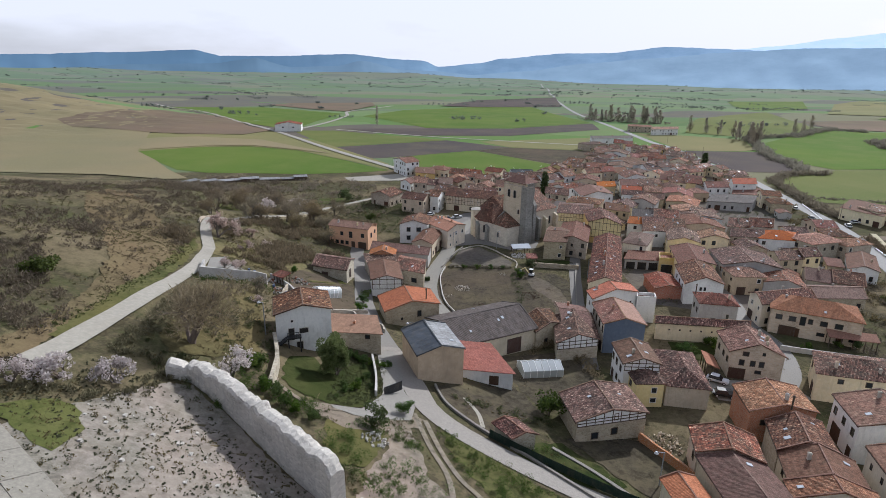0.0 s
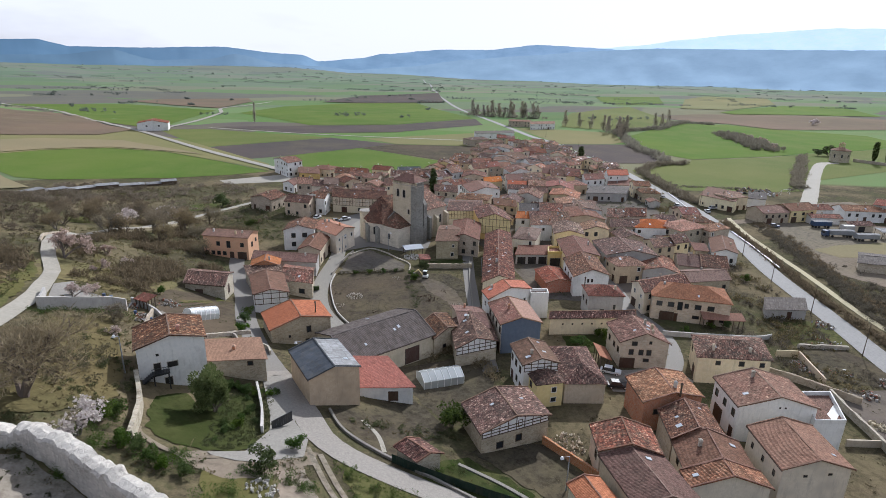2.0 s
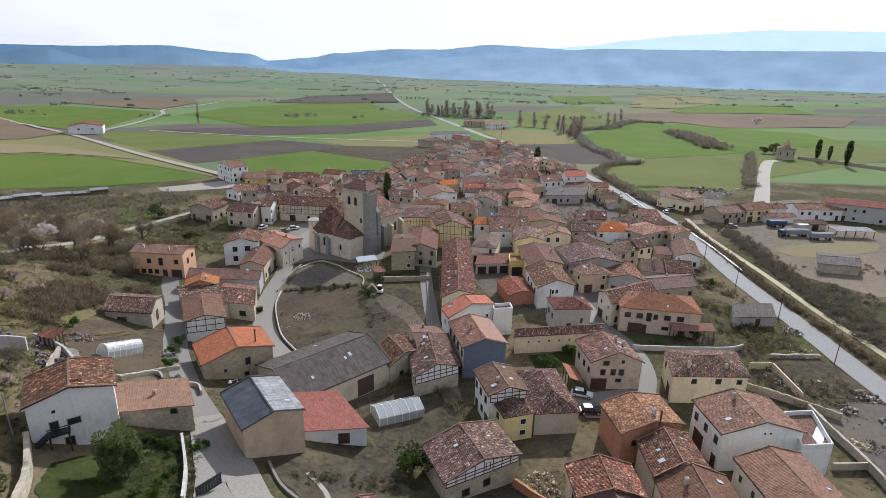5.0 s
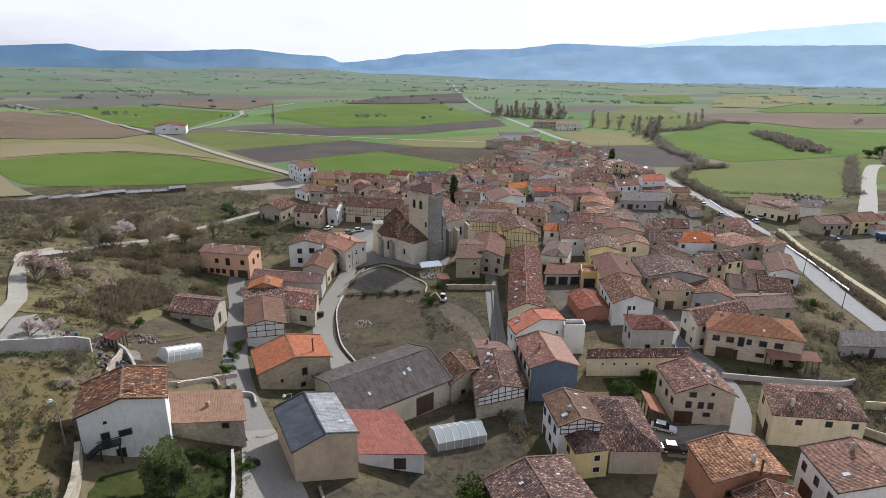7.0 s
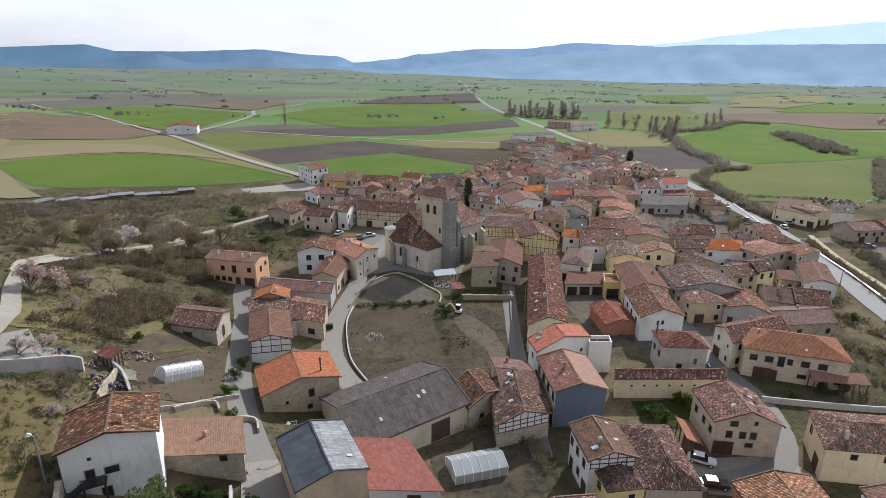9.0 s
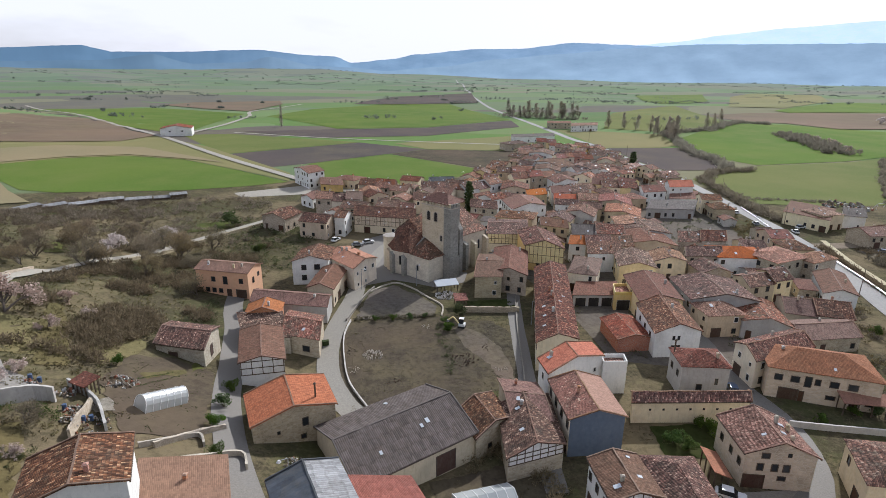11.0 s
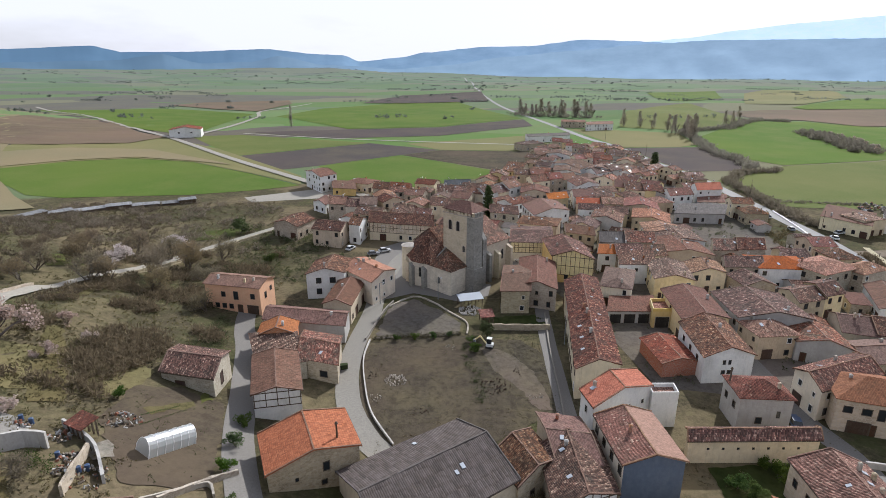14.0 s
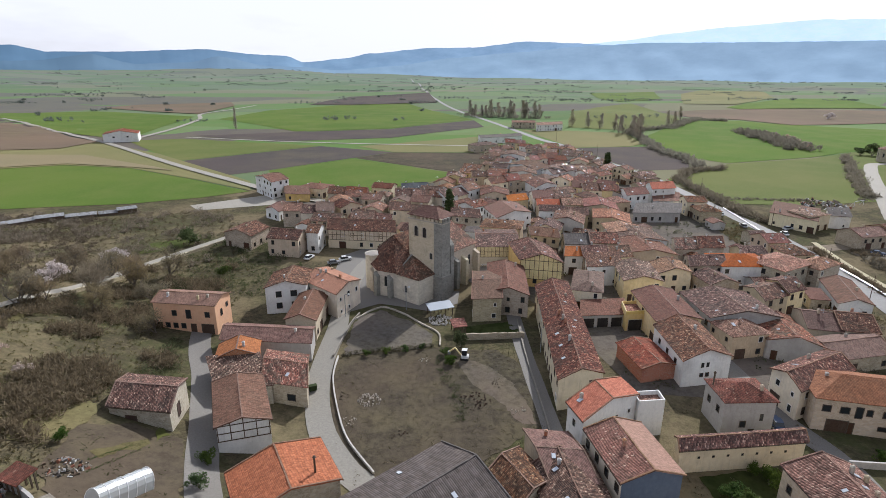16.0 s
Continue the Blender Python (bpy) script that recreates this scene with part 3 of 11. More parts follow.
def wall_mesh(w, d, he, rise, ridge, deep):
    bm = bmesh.new()
    x, y = w / 2, d / 2
    if ridge == "y":
        prof = [(-x, -deep), (x, -deep), (x, he), (0, he + rise), (-x, he)]
        a = [bm.verts.new((p, -y, q)) for p, q in prof]
        b = [bm.verts.new((p, y, q)) for p, q in prof]
    elif ridge in ("x", "shed"):
        prof = [(-y, -deep), (y, -deep), (y, he), (0, he + rise), (-y, he)]
        if ridge == "shed":
            prof = [(-y, -deep), (y, -deep), (y, he + rise), (-y, he)]
        a = [bm.verts.new((x, p, q)) for p, q in prof]
        b = [bm.verts.new((-x, p, q)) for p, q in prof]
    else:
        box(bm, -x, -y, -deep, x, y, he)
        return bm
    bm.faces.new(a)
    bm.faces.new(b[::-1])
    k = len(a)
    for i in range(k):
        bm.faces.new((a[i], b[i], b[(i + 1) % k], a[(i + 1) % k]))
    bmesh.ops.recalc_face_normals(bm, faces=bm.faces)
    return bm


def roof_mesh(w, d, he, rise, ridge, o, jag=None, two=False):
    bm = bmesh.new()
    uv = bm.loops.layers.uv.new("UVMap")
    x, y, z = w / 2, d / 2, he + 0.16
    if ridge == "y":
        dz = o * rise / x
        roof_slab(bm, uv, [(x + o, -y - o, z - dz), (x + o, y + o, z - dz), (0, y + o, z + rise), (0, -y - o, z + rise)])
        if two:
            for f in bm.faces:
                f.material_index = 1
        roof_slab(bm, uv, [(-x - o, y + o, z - dz), (-x - o, -y - o, z - dz), (0, -y - o, z + rise), (0, y + o, z + rise)])
    elif ridge == "x":
        dz = o * rise / y
        roof_slab(bm, uv, [(-x - o, -y - o, z - dz), (x + o, -y - o, z - dz), (x + o, 0, z + rise), (-x - o, 0, z + rise)])
        roof_slab(bm, uv, [(x + o, y + o, z - dz), (-x - o, y + o, z - dz), (-x - o, 0, z + rise), (x + o, 0, z + rise)])
    elif ridge == "shed":
        dz = o * rise / d
        roof_slab(bm, uv, [(-x - o, -y - o, z - dz), (x + o, -y - o, z - dz), (x + o, y + o, z + rise + dz), (-x - o, y + o, z + rise + dz)])
    elif ridge == "hip":
        m = min(x, y)
        dz = o * rise / m
        rx, ry = max(x - m, 0.05), max(y - m, 0.05)
        X, Y, Z, R = x + o, y + o, z - dz, z + rise
        roof_slab(bm, uv, [(-X, -Y, Z), (X, -Y, Z), (rx, -ry, R), (-rx, -ry, R)])
        roof_slab(bm, uv, [(X, -Y, Z), (X, Y, Z), (rx, ry, R), (rx, -ry, R)])
        roof_slab(bm, uv, [(X, Y, Z), (-X, Y, Z), (-rx, ry, R), (rx, ry, R)])
        roof_slab(bm, uv, [(-X, Y, Z), (-X, -Y, Z), (-rx, -ry, R), (-rx, ry, R)])
    else:
        roof_slab(bm, uv, [(-x + 0.2, -y + 0.2, he + 0.05), (x - 0.2, -y + 0.2, he + 0.05), (x - 0.2, y - 0.2, he + 0.05), (-x + 0.2, y - 0.2, he + 0.05)], 0.04)
    if jag and d * w > 20:
        # old roofs sag: cut the planes and let them settle unevenly
        n = max(2, int(max(w, d) / 2.5))
        for ax, ext in ((0, x), (1, y)):
            for i in range(1, n):
                co, no = [0, 0, 0], [0, 0, 0]
                co[ax], no[ax] = -ext + 2 * ext * i / n, 1
                bmesh.ops.bisect_plane(bm, geom=bm.verts[:] + bm.edges[:] + bm.faces[:], plane_co=co, plane_no=no)
        seed = jag.uniform(0, 50)
        for v in bm.verts:
            v.co.z += 0.10 * noise.noise((v.co.x / 2.2, v.co.y / 2.2, seed)) + 0.05 * noise.noise((v.co.x * 1.1, v.co.y * 1.1, seed + 9))
    return bm


def sheared(bm, skew, d):
    for v in bm.verts:
        v.co.x += skew * v.co.y / d
    return bm


def house(name, label, x, y, w, d, rot, he, rise, ridge, wall, roof, dz=0.0, skew=0.0, wins="auto", style="dark", chim=1, lights=0, over=0.35, group="", timber=None, flue=None, roof2=None):
    """A house: w across its front (local -y side), d deep, eaves at he; skew slides the back of it sideways."""
    rnd = random.Random(int(x * 31 + y * 57))
    root = tagged(new(name), label, "house" if "house" in name or "row" in name or "cottage" in name else name.split("_")[-1], group)
    root.matrix_basis = pose(x, y, ground_z(x, y) + dz, 0, 0, rot)
    if ridge == "flat":
        over = 0
    body = part("wall", sheared(wall_mesh(w, d, he, rise, ridge, 3.0), skew, d), wall, root)
    if wall == "blue":
        # only the gable is painted
        body.data.materials.append(MATS["plaster_cream"])
        for f in body.data.polygons:
            f.material_index = 0 if f.normal.y < -0.8 else 1
    r = part("roof", sheared(roof_mesh(w, d, he, rise, ridge, over, rnd, bool(roof2)), skew, d), roof, root)
    if roof2:
        r.data.materials.append(MATS[roof2])
    if ridge in ("x", "y"):
        bm = bmesh.new()
        z0 = he + rise + 0.1
        L, half = (d, w / 2) if ridge == "y" else (w, d / 2)
        n = max(4, int(L / 1.2))

        def strip(line):
            """One uneven row of cover tiles: a closed strip along pairs of points."""
            rows = [[bm.verts.new((p[0], p[1], p[2] + h) if ridge == "y" else (p[1], p[0], p[2] + h)) for h in (0, 0.10) for p in pair] for pair in line]
            for a, b in zip(rows, rows[1:]):
                for q in ((0, 1), (1, 3), (3, 2), (2, 0)):
                    bm.faces.new((a[q[0]], a[q[1]], b[q[1]], b[q[0]]))
            bm.faces.new((rows[0][0], rows[0][1], rows[0][3], rows[0][2]))
            bm.faces.new((rows[-1][0], rows[-1][1], rows[-1][3], rows[-1][2]))

        line = []
        for i in range(n + 1):
            a, j, q = -L / 2 - over + (L + 2 * over) * i / n, rnd.uniform(-0.05, 0.05), z0 + rnd.uniform(-0.04, 0.06)
            line.append(((-0.11 + j, a, q), (0.11 + j, a, q)))
        strip(line)
        # the row of tiles along each gable edge
        k = (half + over) / half
        for e in (-1, 1):
            line = []
            for i in range(-6, 7):
                f = i / 6 * k
                q = he + rise * (1 - abs(f)) + 0.15 + rnd.uniform(0, 0.06)
                line.append(((f * half, e * (L / 2 + over - 0.17), q), (f * half, e * (L / 2 + over + 0.03), q)))
            strip(line)
        bmesh.ops.recalc_face_normals(bm, faces=bm.faces)
        part("ridge_tiles", sheared(bm, skew, d), "ridge_tile" if roof.startswith("tile") else roof, root)
    if y < 135 and ridge in ("x", "y") and w > 6:
        L, half = (d, w / 2) if ridge == "y" else (w, d / 2)
        for s in (-1, 1):
            bm = bmesh.new()
            q, z1 = s * (half + over), he - over * rise / half - 0.02
            if ridge == "y":
                box(bm, q - 0.07, -L / 2 - over, z1 - 0.06, q + 0.07, L / 2 + over, z1 + 0.08)
            else:
                box(bm, -L / 2 - over, q - 0.07, z1 - 0.06, L / 2 + over, q + 0.07, z1 + 0.08)
            part("gutter", sheared(bm, skew, d), "timber", root)
    if ridge == "flat":
        for a in ((-w / 2, -d / 2, w / 2, -d / 2 + 0.2), (-w / 2, d / 2 - 0.2, w / 2, d / 2), (-w / 2, -d / 2 + 0.2, -w / 2 + 0.2, d / 2 - 0.2), (w / 2 - 0.2, -d / 2 + 0.2, w / 2, d / 2 - 0.2)):
            bm = bmesh.new()
            box(bm, a[0], a[1], he, a[2], a[3], he + 0.8)
            part("parapet", sheared(bm, skew, d), wall, root)
    if wins == "auto":
        floors = max(1, int(he / 2.6))
        for side in ((0, 1, 3) if y < 150 else (0, 3) if x > 8 else (0, 1)):
            length = w if side == 0 else d
            n = max(1, int(length / 3.0))
            for fl in range(floors):
                for i in range(n):
                    if rnd.random() < (0.25 if y < 200 else 0.35):
                        continue
                    s = (i + 0.5) / n * length - length / 2 + rnd.uniform(-0.3, 0.3)
                    z = fl * he / floors + 0.9
                    ww, hh = rnd.choice(((0.9, 1.1), (0.8, 1.3), (0.6, 0.8), (1.0, 1.3)))
                    if fl == 0 and rnd.random() < 0.3:
                        put_window(root, side, s, 0, *rnd.choice(((1.0, 2.1, "door"), (2.2, 2.3, "garage"))), w, d, skew)
                    else:
                        put_window(root, side, s, z, ww, hh, style if rnd.random() < 0.7 else "white", w, d, skew)
    elif wins:
        for q in wins:
            put_window(root, *q, w, d, skew)
    if timber:
        timber_front(root, w, d, he, rise, ridge, skew, *timber)
    for i in range(chim):
        if ridge == "flat":
            break
        cx, cy = rnd.uniform(-0.35, 0.35) * w, rnd.uniform(-0.4, 0.4) * d
        run = abs(cx) / (w / 2) if ridge == "y" else abs(cy) / (d / 2) if ridge == "x" else 0.6
        cz = he + rise * (1 - run) if ridge in ("x", "y") else he + rise * 0.5
        chimney(root, cx + skew * cy / d, cy, cz, rnd, rnd.uniform(0.6, 1.1), rnd.choice(("brick", "plaster_grey", "stone_trim", "plaster_tan")))
    if flue:
        bm = bmesh.new()
        bmesh.ops.create_cone(bm, cap_ends=True, segments=12, radius1=0.14, radius2=0.14, depth=2.4)
        o = part("flue", bm, "timber", root)
        o.matrix_local = pose(flue[0], flue[1], he + rise * 0.5 + 1.2)
        bm = bmesh.new()
        bmesh.ops.create_cone(bm, cap_ends=True, segments=12, radius1=0.26, radius2=0.1, depth=0.3)
        part("cowl", bm, "timber", o).matrix_local = pose(0, 0, 1.3)
    if group == "village houses" and rnd.random() < 0.5 and ridge != "flat":
        satellite_dish(root, rnd.uniform(-0.4, 0.4) * w, rnd.uniform(-0.1, 0.1) * d, he + rise * (0.8 if ridge == "x" else 0.5), rnd)
    for i in range(lights):
        sgn = rnd.choice((-1, 1))
        f = rnd.uniform(0.25, 0.8)
        bm = bmesh.new()
        k = rnd.uniform(0.6, 1.1)
        if ridge == "y":
            box(bm, -0.45 * k, -0.3 * k, 0, 0.45 * k, 0.3 * k, 0.08)
            yy = rnd.uniform(-0.38, 0.38) * d
            m = pose(sgn * w / 2 * f + skew * yy / d, yy, he + rise * (1 - f) + 0.17, 0, sgn * math.degrees(math.atan2(rise, w / 2)), 0)
        else:
            box(bm, -0.3 * k, -0.45 * k, 0, 0.3 * k, 0.45 * k, 0.08)
            sgn = -1
            m = pose(rnd.uniform(-0.35, 0.35) * w, sgn * d / 2 * f, he + rise * (1 - f) + 0.17, -sgn * math.degrees(math.atan2(rise, d / 2)), 0, 0)
        part("skylight", bm, "skylight_glass", root).matrix_local = m
    return root


def timber_front(root, w, d, he, rise, ridge, skew, z0, n, fill):
    """A half timbered upper front: a plastered panel with dark posts and rails set proud of it."""
    def top(x):
        return he + (rise * (1 - abs(x) / (w / 2)) if ridge == "y" else 0) - 0.05
    xs = [-w / 2 + 0.12 + (w - 0.24) * i / n for i in range(n + 1)]
    bm = bmesh.new()
    prof = [(-w / 2 + 0.02, z0), (w / 2 - 0.02, z0), (w / 2 - 0.02, top(w / 2)), (0, top(0)), (-w / 2 + 0.02, top(-w / 2))]
    a = [bm.verts.new((x - skew / 2, -d / 2 - 0.03, z)) for x, z in prof]
    b = [bm.verts.new((x - skew / 2, -d / 2 + 0.02, z)) for x, z in prof]
    bm.faces.new(a)
    for i in range(5):
        bm.faces.new((a[(i + 1) % 5], a[i], b[i], b[(i + 1) % 5]))
    part("panel", bm, fill, root)
    for x in xs:
        if top(x) - z0 > 0.3:
            bm = bmesh.new()
            box(bm, x - 0.07 - skew / 2, -d / 2 - 0.07, z0, x + 0.07 - skew / 2, -d / 2 + 0.01, top(x))
            part("post", bm, "timber", root)
    for z in (z0, z0 + (he - z0) * 0.5, he):
        if z > z0 and he - z0 < 0.9:
            continue
        bm = bmesh.new()
        box(bm, -w / 2 - skew / 2, -d / 2 - 0.075, z - 0.08, w / 2 - skew / 2, -d / 2 + 0.01, z + 0.08)
        part("rail", bm, "timber", root)


DISH = []


def satellite_dish(root, x, y, z, rnd):
    """A small white dish on a short pole; all share one mesh."""
    if not DISH:
        bm = bmesh.new()
        bmesh.ops.create_cone(bm, cap_ends=False, segments=12, radius1=0.42, radius2=0.08, depth=0.14)
        bmesh.ops.create_cone(bm, cap_ends=True, segments=6, radius1=0.03, radius2=0.03, depth=1.2, matrix=Matrix.Translation((0, 0.3, -0.5)))
        me = bpy.data.meshes.new("satellite_dish")
        bm.to_mesh(me)
        bm.free()
        me.materials.append(MATS["metal_white"])
        DISH.append(me)
    o = new("satellite_dish", DISH[0])
    o.parent = root
    o.matrix_local = pose(x, y, z + 1.3, 55, 0, rnd.uniform(100, 200))


def chimney(root, x, y, z, rnd=random, tall=1.1, wall="stone_trim"):
    bm = bmesh.new()
    box(bm, -0.22, -0.22, -0.6, 0.22, 0.22, tall)
    c = part("chimney", bm, wall, root)
    c.matrix_local = pose(x, y, z, 0, 0, rnd.uniform(-4, 4))
    bm = bmesh.new()
    v = [bm.verts.new(p) for p in ((-0.3, -0.3, tall + 0.14), (0.3, -0.3, tall + 0.14), (0.3, 0.3, tall + 0.14), (-0.3, 0.3, tall + 0.14), (-0.12, -0.12, tall + 0.3), (0.12, -0.12, tall + 0.3), (0.12, 0.12, tall + 0.3), (-0.12, 0.12, tall + 0.3), (-0.16, -0.16, tall), (0.16, -0.16, tall), (0.16, 0.16, tall), (-0.16, 0.16, tall))]
    for f in ((4, 5, 6, 7), (0, 1, 5, 4), (1, 2, 6, 5), (2, 3, 7, 6), (3, 0, 4, 7), (9, 8, 11, 10), (1, 0, 8, 9), (2, 1, 9, 10), (3, 2, 10, 11), (0, 3, 11, 8)):
        bm.faces.new([v[i] for i in f])
    part("cap", bm, wall, c)
    return c


# ---- near houses ----
house("white_house", "old farmhouse with whitewashed walls and weathered tile roof", -31.4, 82.2, 9.4, 7.8, 23, 6.9, 1.3, "y", "white", "tile_old", skew=0.3, wins=((0, -2.2, 1.8, 0.95, 2.2, "open"), (0, -0.1, 2.9, 1.4, 0.95, "open"), (0, -0.9, -0.9, 1.0, 2.2, "open"), (0, -2.0, 5.2, 0.3, 0.3, "dark")))
house("annex", "low annex with a flat brown tiled roof and rubble wall", -23.7, 87.8, 10.0, 6.8, -0, 3.3, 0.3, "shed", "stone", "tile_terracotta", skew=-2.2, wins=((0, 2.5, 2.2, 0.8, 0.7, "dark"),))
house("orange_house", "stone house with bright orange tile roof", -15.7, 109.8, 12.6, 9.0, 25, 5.2, 1.6, "y", "stone", "tile_orange", skew=0.8, wins=((0, 1.5, 2.9, 0.8, 1.3, "dark"), (0, 1.1, 0.7, 0.7, 0.7, "dark"), (0, -2.6, 2.6, 0.4, 0.5, "dark")), chim=0, flue=(3.4, -2.6))
house("timbered_house", "white house with dark timber framed gable", -24.4, 128.6, 7.6, 13.1, 8, 6.0, 1.0, "y", "white", "tile_brown", skew=-1.3, wins=(), timber=(3.4, 4, "white"), chim=0)
house("ruin_roofed_house", "stone house under a sagging patched tile roof", -19.1, 143.1, 8.5, 10.4, -22, 4.4, 1.3, "x", "stone", "tile_mixed", skew=-4.8, wins=((0, 1.2, 1.2, 1.5, 1.2, "dark"),), chim=0, lights=1)
house("lean_to_house", "low stone house under a dark sunken tile roof", -27.4, 142.3, 9.2, 9.4, 2, 3.6, 1.5, "shed", "stone", "tile_old", skew=-3.2, wins=(), chim=0)
house("brick_gabled_house", "small brick house with a bright orange gabled roof", -28.7, 149.6, 7.4, 5.6, 4, 5.3, 1.5, "y", "brick", "tile_orange", wins=((0, 0, 4.6, 0.5, 0.7, "dark"),), chim=1)
house("low_store", "long low store with a brown tile roof", -24.5, 159.1, 19.1, 7.2, -14, 4.2, 1.2, "x", "plaster_grey", "tile_brown", skew=-1.5, wins=())
house("street_house", "plastered house with brown gabled roof by the street", -17.2, 170.4, 6.8, 14.2, -13, 5.0, 1.3, "y", "plaster_tan", "tile_brown", skew=-1.2)
house("white_gabled_house", "white gabled house with dark windows", -22.4, 184.2, 9.8, 10.5, 4, 7, 1.5, "y", "white", "tile_old", skew=1.7, wins=((0, -1.8, 4.4, 1.2, 1.4, "dark"), (0, 1.8, 4.4, 1.4, 1.4, "dark"), (0, -1.8, 1.4, 1.2, 1.4, "dark"), (0, 1.8, 1.4, 1.2, 1.4, "dark")))
house("row_house", "terraced street house with orange tile roof and chimneys", -11.9, 183.2, 13.7, 9.9, -52, 6.5, 1.3, "x", "plaster_cream", "tile_orange", skew=-3.5, chim=4, lights=2, style="white", over=0.35)
house("pink_house", "salmon rendered house with orange tile roof", -43.3, 173.6, 14.8, 7.4, -16, 7.1, 1.1, "x", "salmon", "tile_rust", skew=-0.3, wins=((0, -2.5, 4.1, 1.0, 1.2, "dark"), (0, 0.9, 3.6, 1.1, 2.0, "dark"), (0, 5.4, 4.1, 1.0, 1.2, "dark"), (0, -6.4, 0, 1.0, 2.1, "door"), (0, -4.4, 1.1, 1.0, 1.1, "dark"), (0, -2.5, 1.1, 1.0, 1.1, "dark"), (0, -0.6, 1.1, 1.0, 1.1, "dark"), (0, 1.8, 0, 1.2, 2.2, "door"), (0, 5.2, 0, 2.8, 2.3, "garage"), (1, -1.0, 3.6, 0.8, 1.5, "dark"), (1, 1.8, 4.6, 0.8, 1.0, "dark")), chim=3, lights=1)
house("stone_shed", "rubble stone shed with a mossy tile roof", -39.1, 132.0, 10.2, 8.7, -17, 3.4, 1.3, "x", "stone", "tile_old", skew=-2.8, wins=((0, -1.5, 0, 1.8, 1.9, "garage"), (1, -0.5, 0, 1.2, 2.2, "door")), chim=0)
house("barn", "long barn under a corrugated grey fibre cement roof", 1.0, 104.4, 15.1, 20.2, -62, 4.7, 2.5, "y", "plaster_tan", "fibre", skew=-1.3, wins=((1, 4.5, 0, 3.4, 3.4, "garage"),), chim=0, lights=4)
house("dark_roofed_house", "rendered house with a slate grey and black felt roof", -8.0, 84.2, 8.5, 10.6, 23, 6.4, 1.2, "y", "plaster_tan", "felt", skew=0.0, wins=(), chim=0, lights=1, roof2="fibre_light", over=0.25)
house("red_shed", "white shed with a red pantile roof", 0.4, 88.7, 9.4, 8.3, -5, 3.0, 1.2, "shed", "white", "tile_brick", skew=-5.0, wins=((0, 1.2, 0.2, 1.6, 1.8, "garage"),), chim=0)
house("brown_flat_house", "house with a smooth brown tiled roof", 22.5, 111.5, 6.3, 10.5, -15, 5.0, 1.0, "x", "plaster_tan", "tile_brown", skew=-3.0, wins=(), chim=2, lights=1)
house("collapsed_house", "house under a collapsing old tile roof", 15.3, 108.3, 8.2, 6.7, 38, 4.5, 1.2, "y", "stone", "tile_old", skew=2.4, wins=((0, -1, 1.2, 0.8, 0.8, "dark"),), chim=0)
house("timbered_cottage", "stone cottage with timbered gable and old tiles", 22.0, 105.3, 9.3, 12.0, 16, 4.5, 1.5, "y", "stone", "tile_old", skew=4.2, wins=(), timber=(2.9, 7, "white"), chim=0, lights=2)
house("blue_house", "tall house with a blue painted gable wall", 31.9, 108.4, 8.7, 11.1, 1, 7.0, 1.4, "y", "blue", "tile_red", roof2='tile_terracotta', wins=((3, -4.5, 4.6, 0.9, 1.3, "dark"), (3, -1.5, 4.6, 0.9, 1.3, "dark"), (3, 1.5, 4.6, 0.9, 1.3, "dark"), (3, 4.5, 4.6, 0.9, 1.3, "dark"), (3, -3.0, 0, 1.2, 2.2, "door"), (3, 0.5, 1.4, 0.9, 1.2, "dark"), (3, 3.6, 0, 2.4, 2.4, "garage")), chim=1)
house("white_terrace_house", "white house with orange roof and roof terrace", 33.2, 120.7, 12.7, 4.7, 25, 7.5, 1.6, "y", "white", "tile_orange", skew=1.6, chim=1, lights=1)
house("terraced_row", "long terraced row under one old tile roof", 38.1, 150.7, 8.6, 41.4, 6, 6.5, 1.5, "y", "plaster_cream", "tile_old", skew=14.2, chim=5, lights=6)
house("stone_house", "stone house with brown gabled roof by the church", 33.3, 179.2, 9.8, 19.8, -25, 6, 1.4, "y", "stone", "tile_brown", skew=-4.2)
house("stone_house", "old stone house with brown roof", 27.1, 175.9, 7.0, 18.5, -3, 6, 1.2, "x", "stone", "tile_brown", skew=3.1)
house("yellow_timbered_house", "yellow half timbered house", 45.5, 193.7, 11.6, 15.1, -21, 7.8, 2.0, "y", "yellow", "tile_old", skew=-4.6, wins=((0, -1.6, 1.2, 0.9, 1.2, "dark"), (0, 1.4, 1.2, 0.9, 1.2, "dark"), (1, 0, 4.2, 0.9, 1.2, "dark"), (1, 4, 4.2, 0.9, 1.2, "dark")), timber=(2.4, 9, "yellow"), chim=1, lights=1)
house("arcade_house", "cream timbered house over an arcade", 39.2, 213.5, 13.1, 18.8, -8, 6.5, 1.3, "x", "plaster_cream", "tile_old", skew=1.2, timber=(3.2, 11, "plaster_yellow"), wins=((0, -4.5, 4.0, 1.1, 1.4, "dark"), (0, 0, 4.0, 1.1, 1.4, "dark"), (0, 4.5, 4.0, 1.1, 1.4, "dark")))
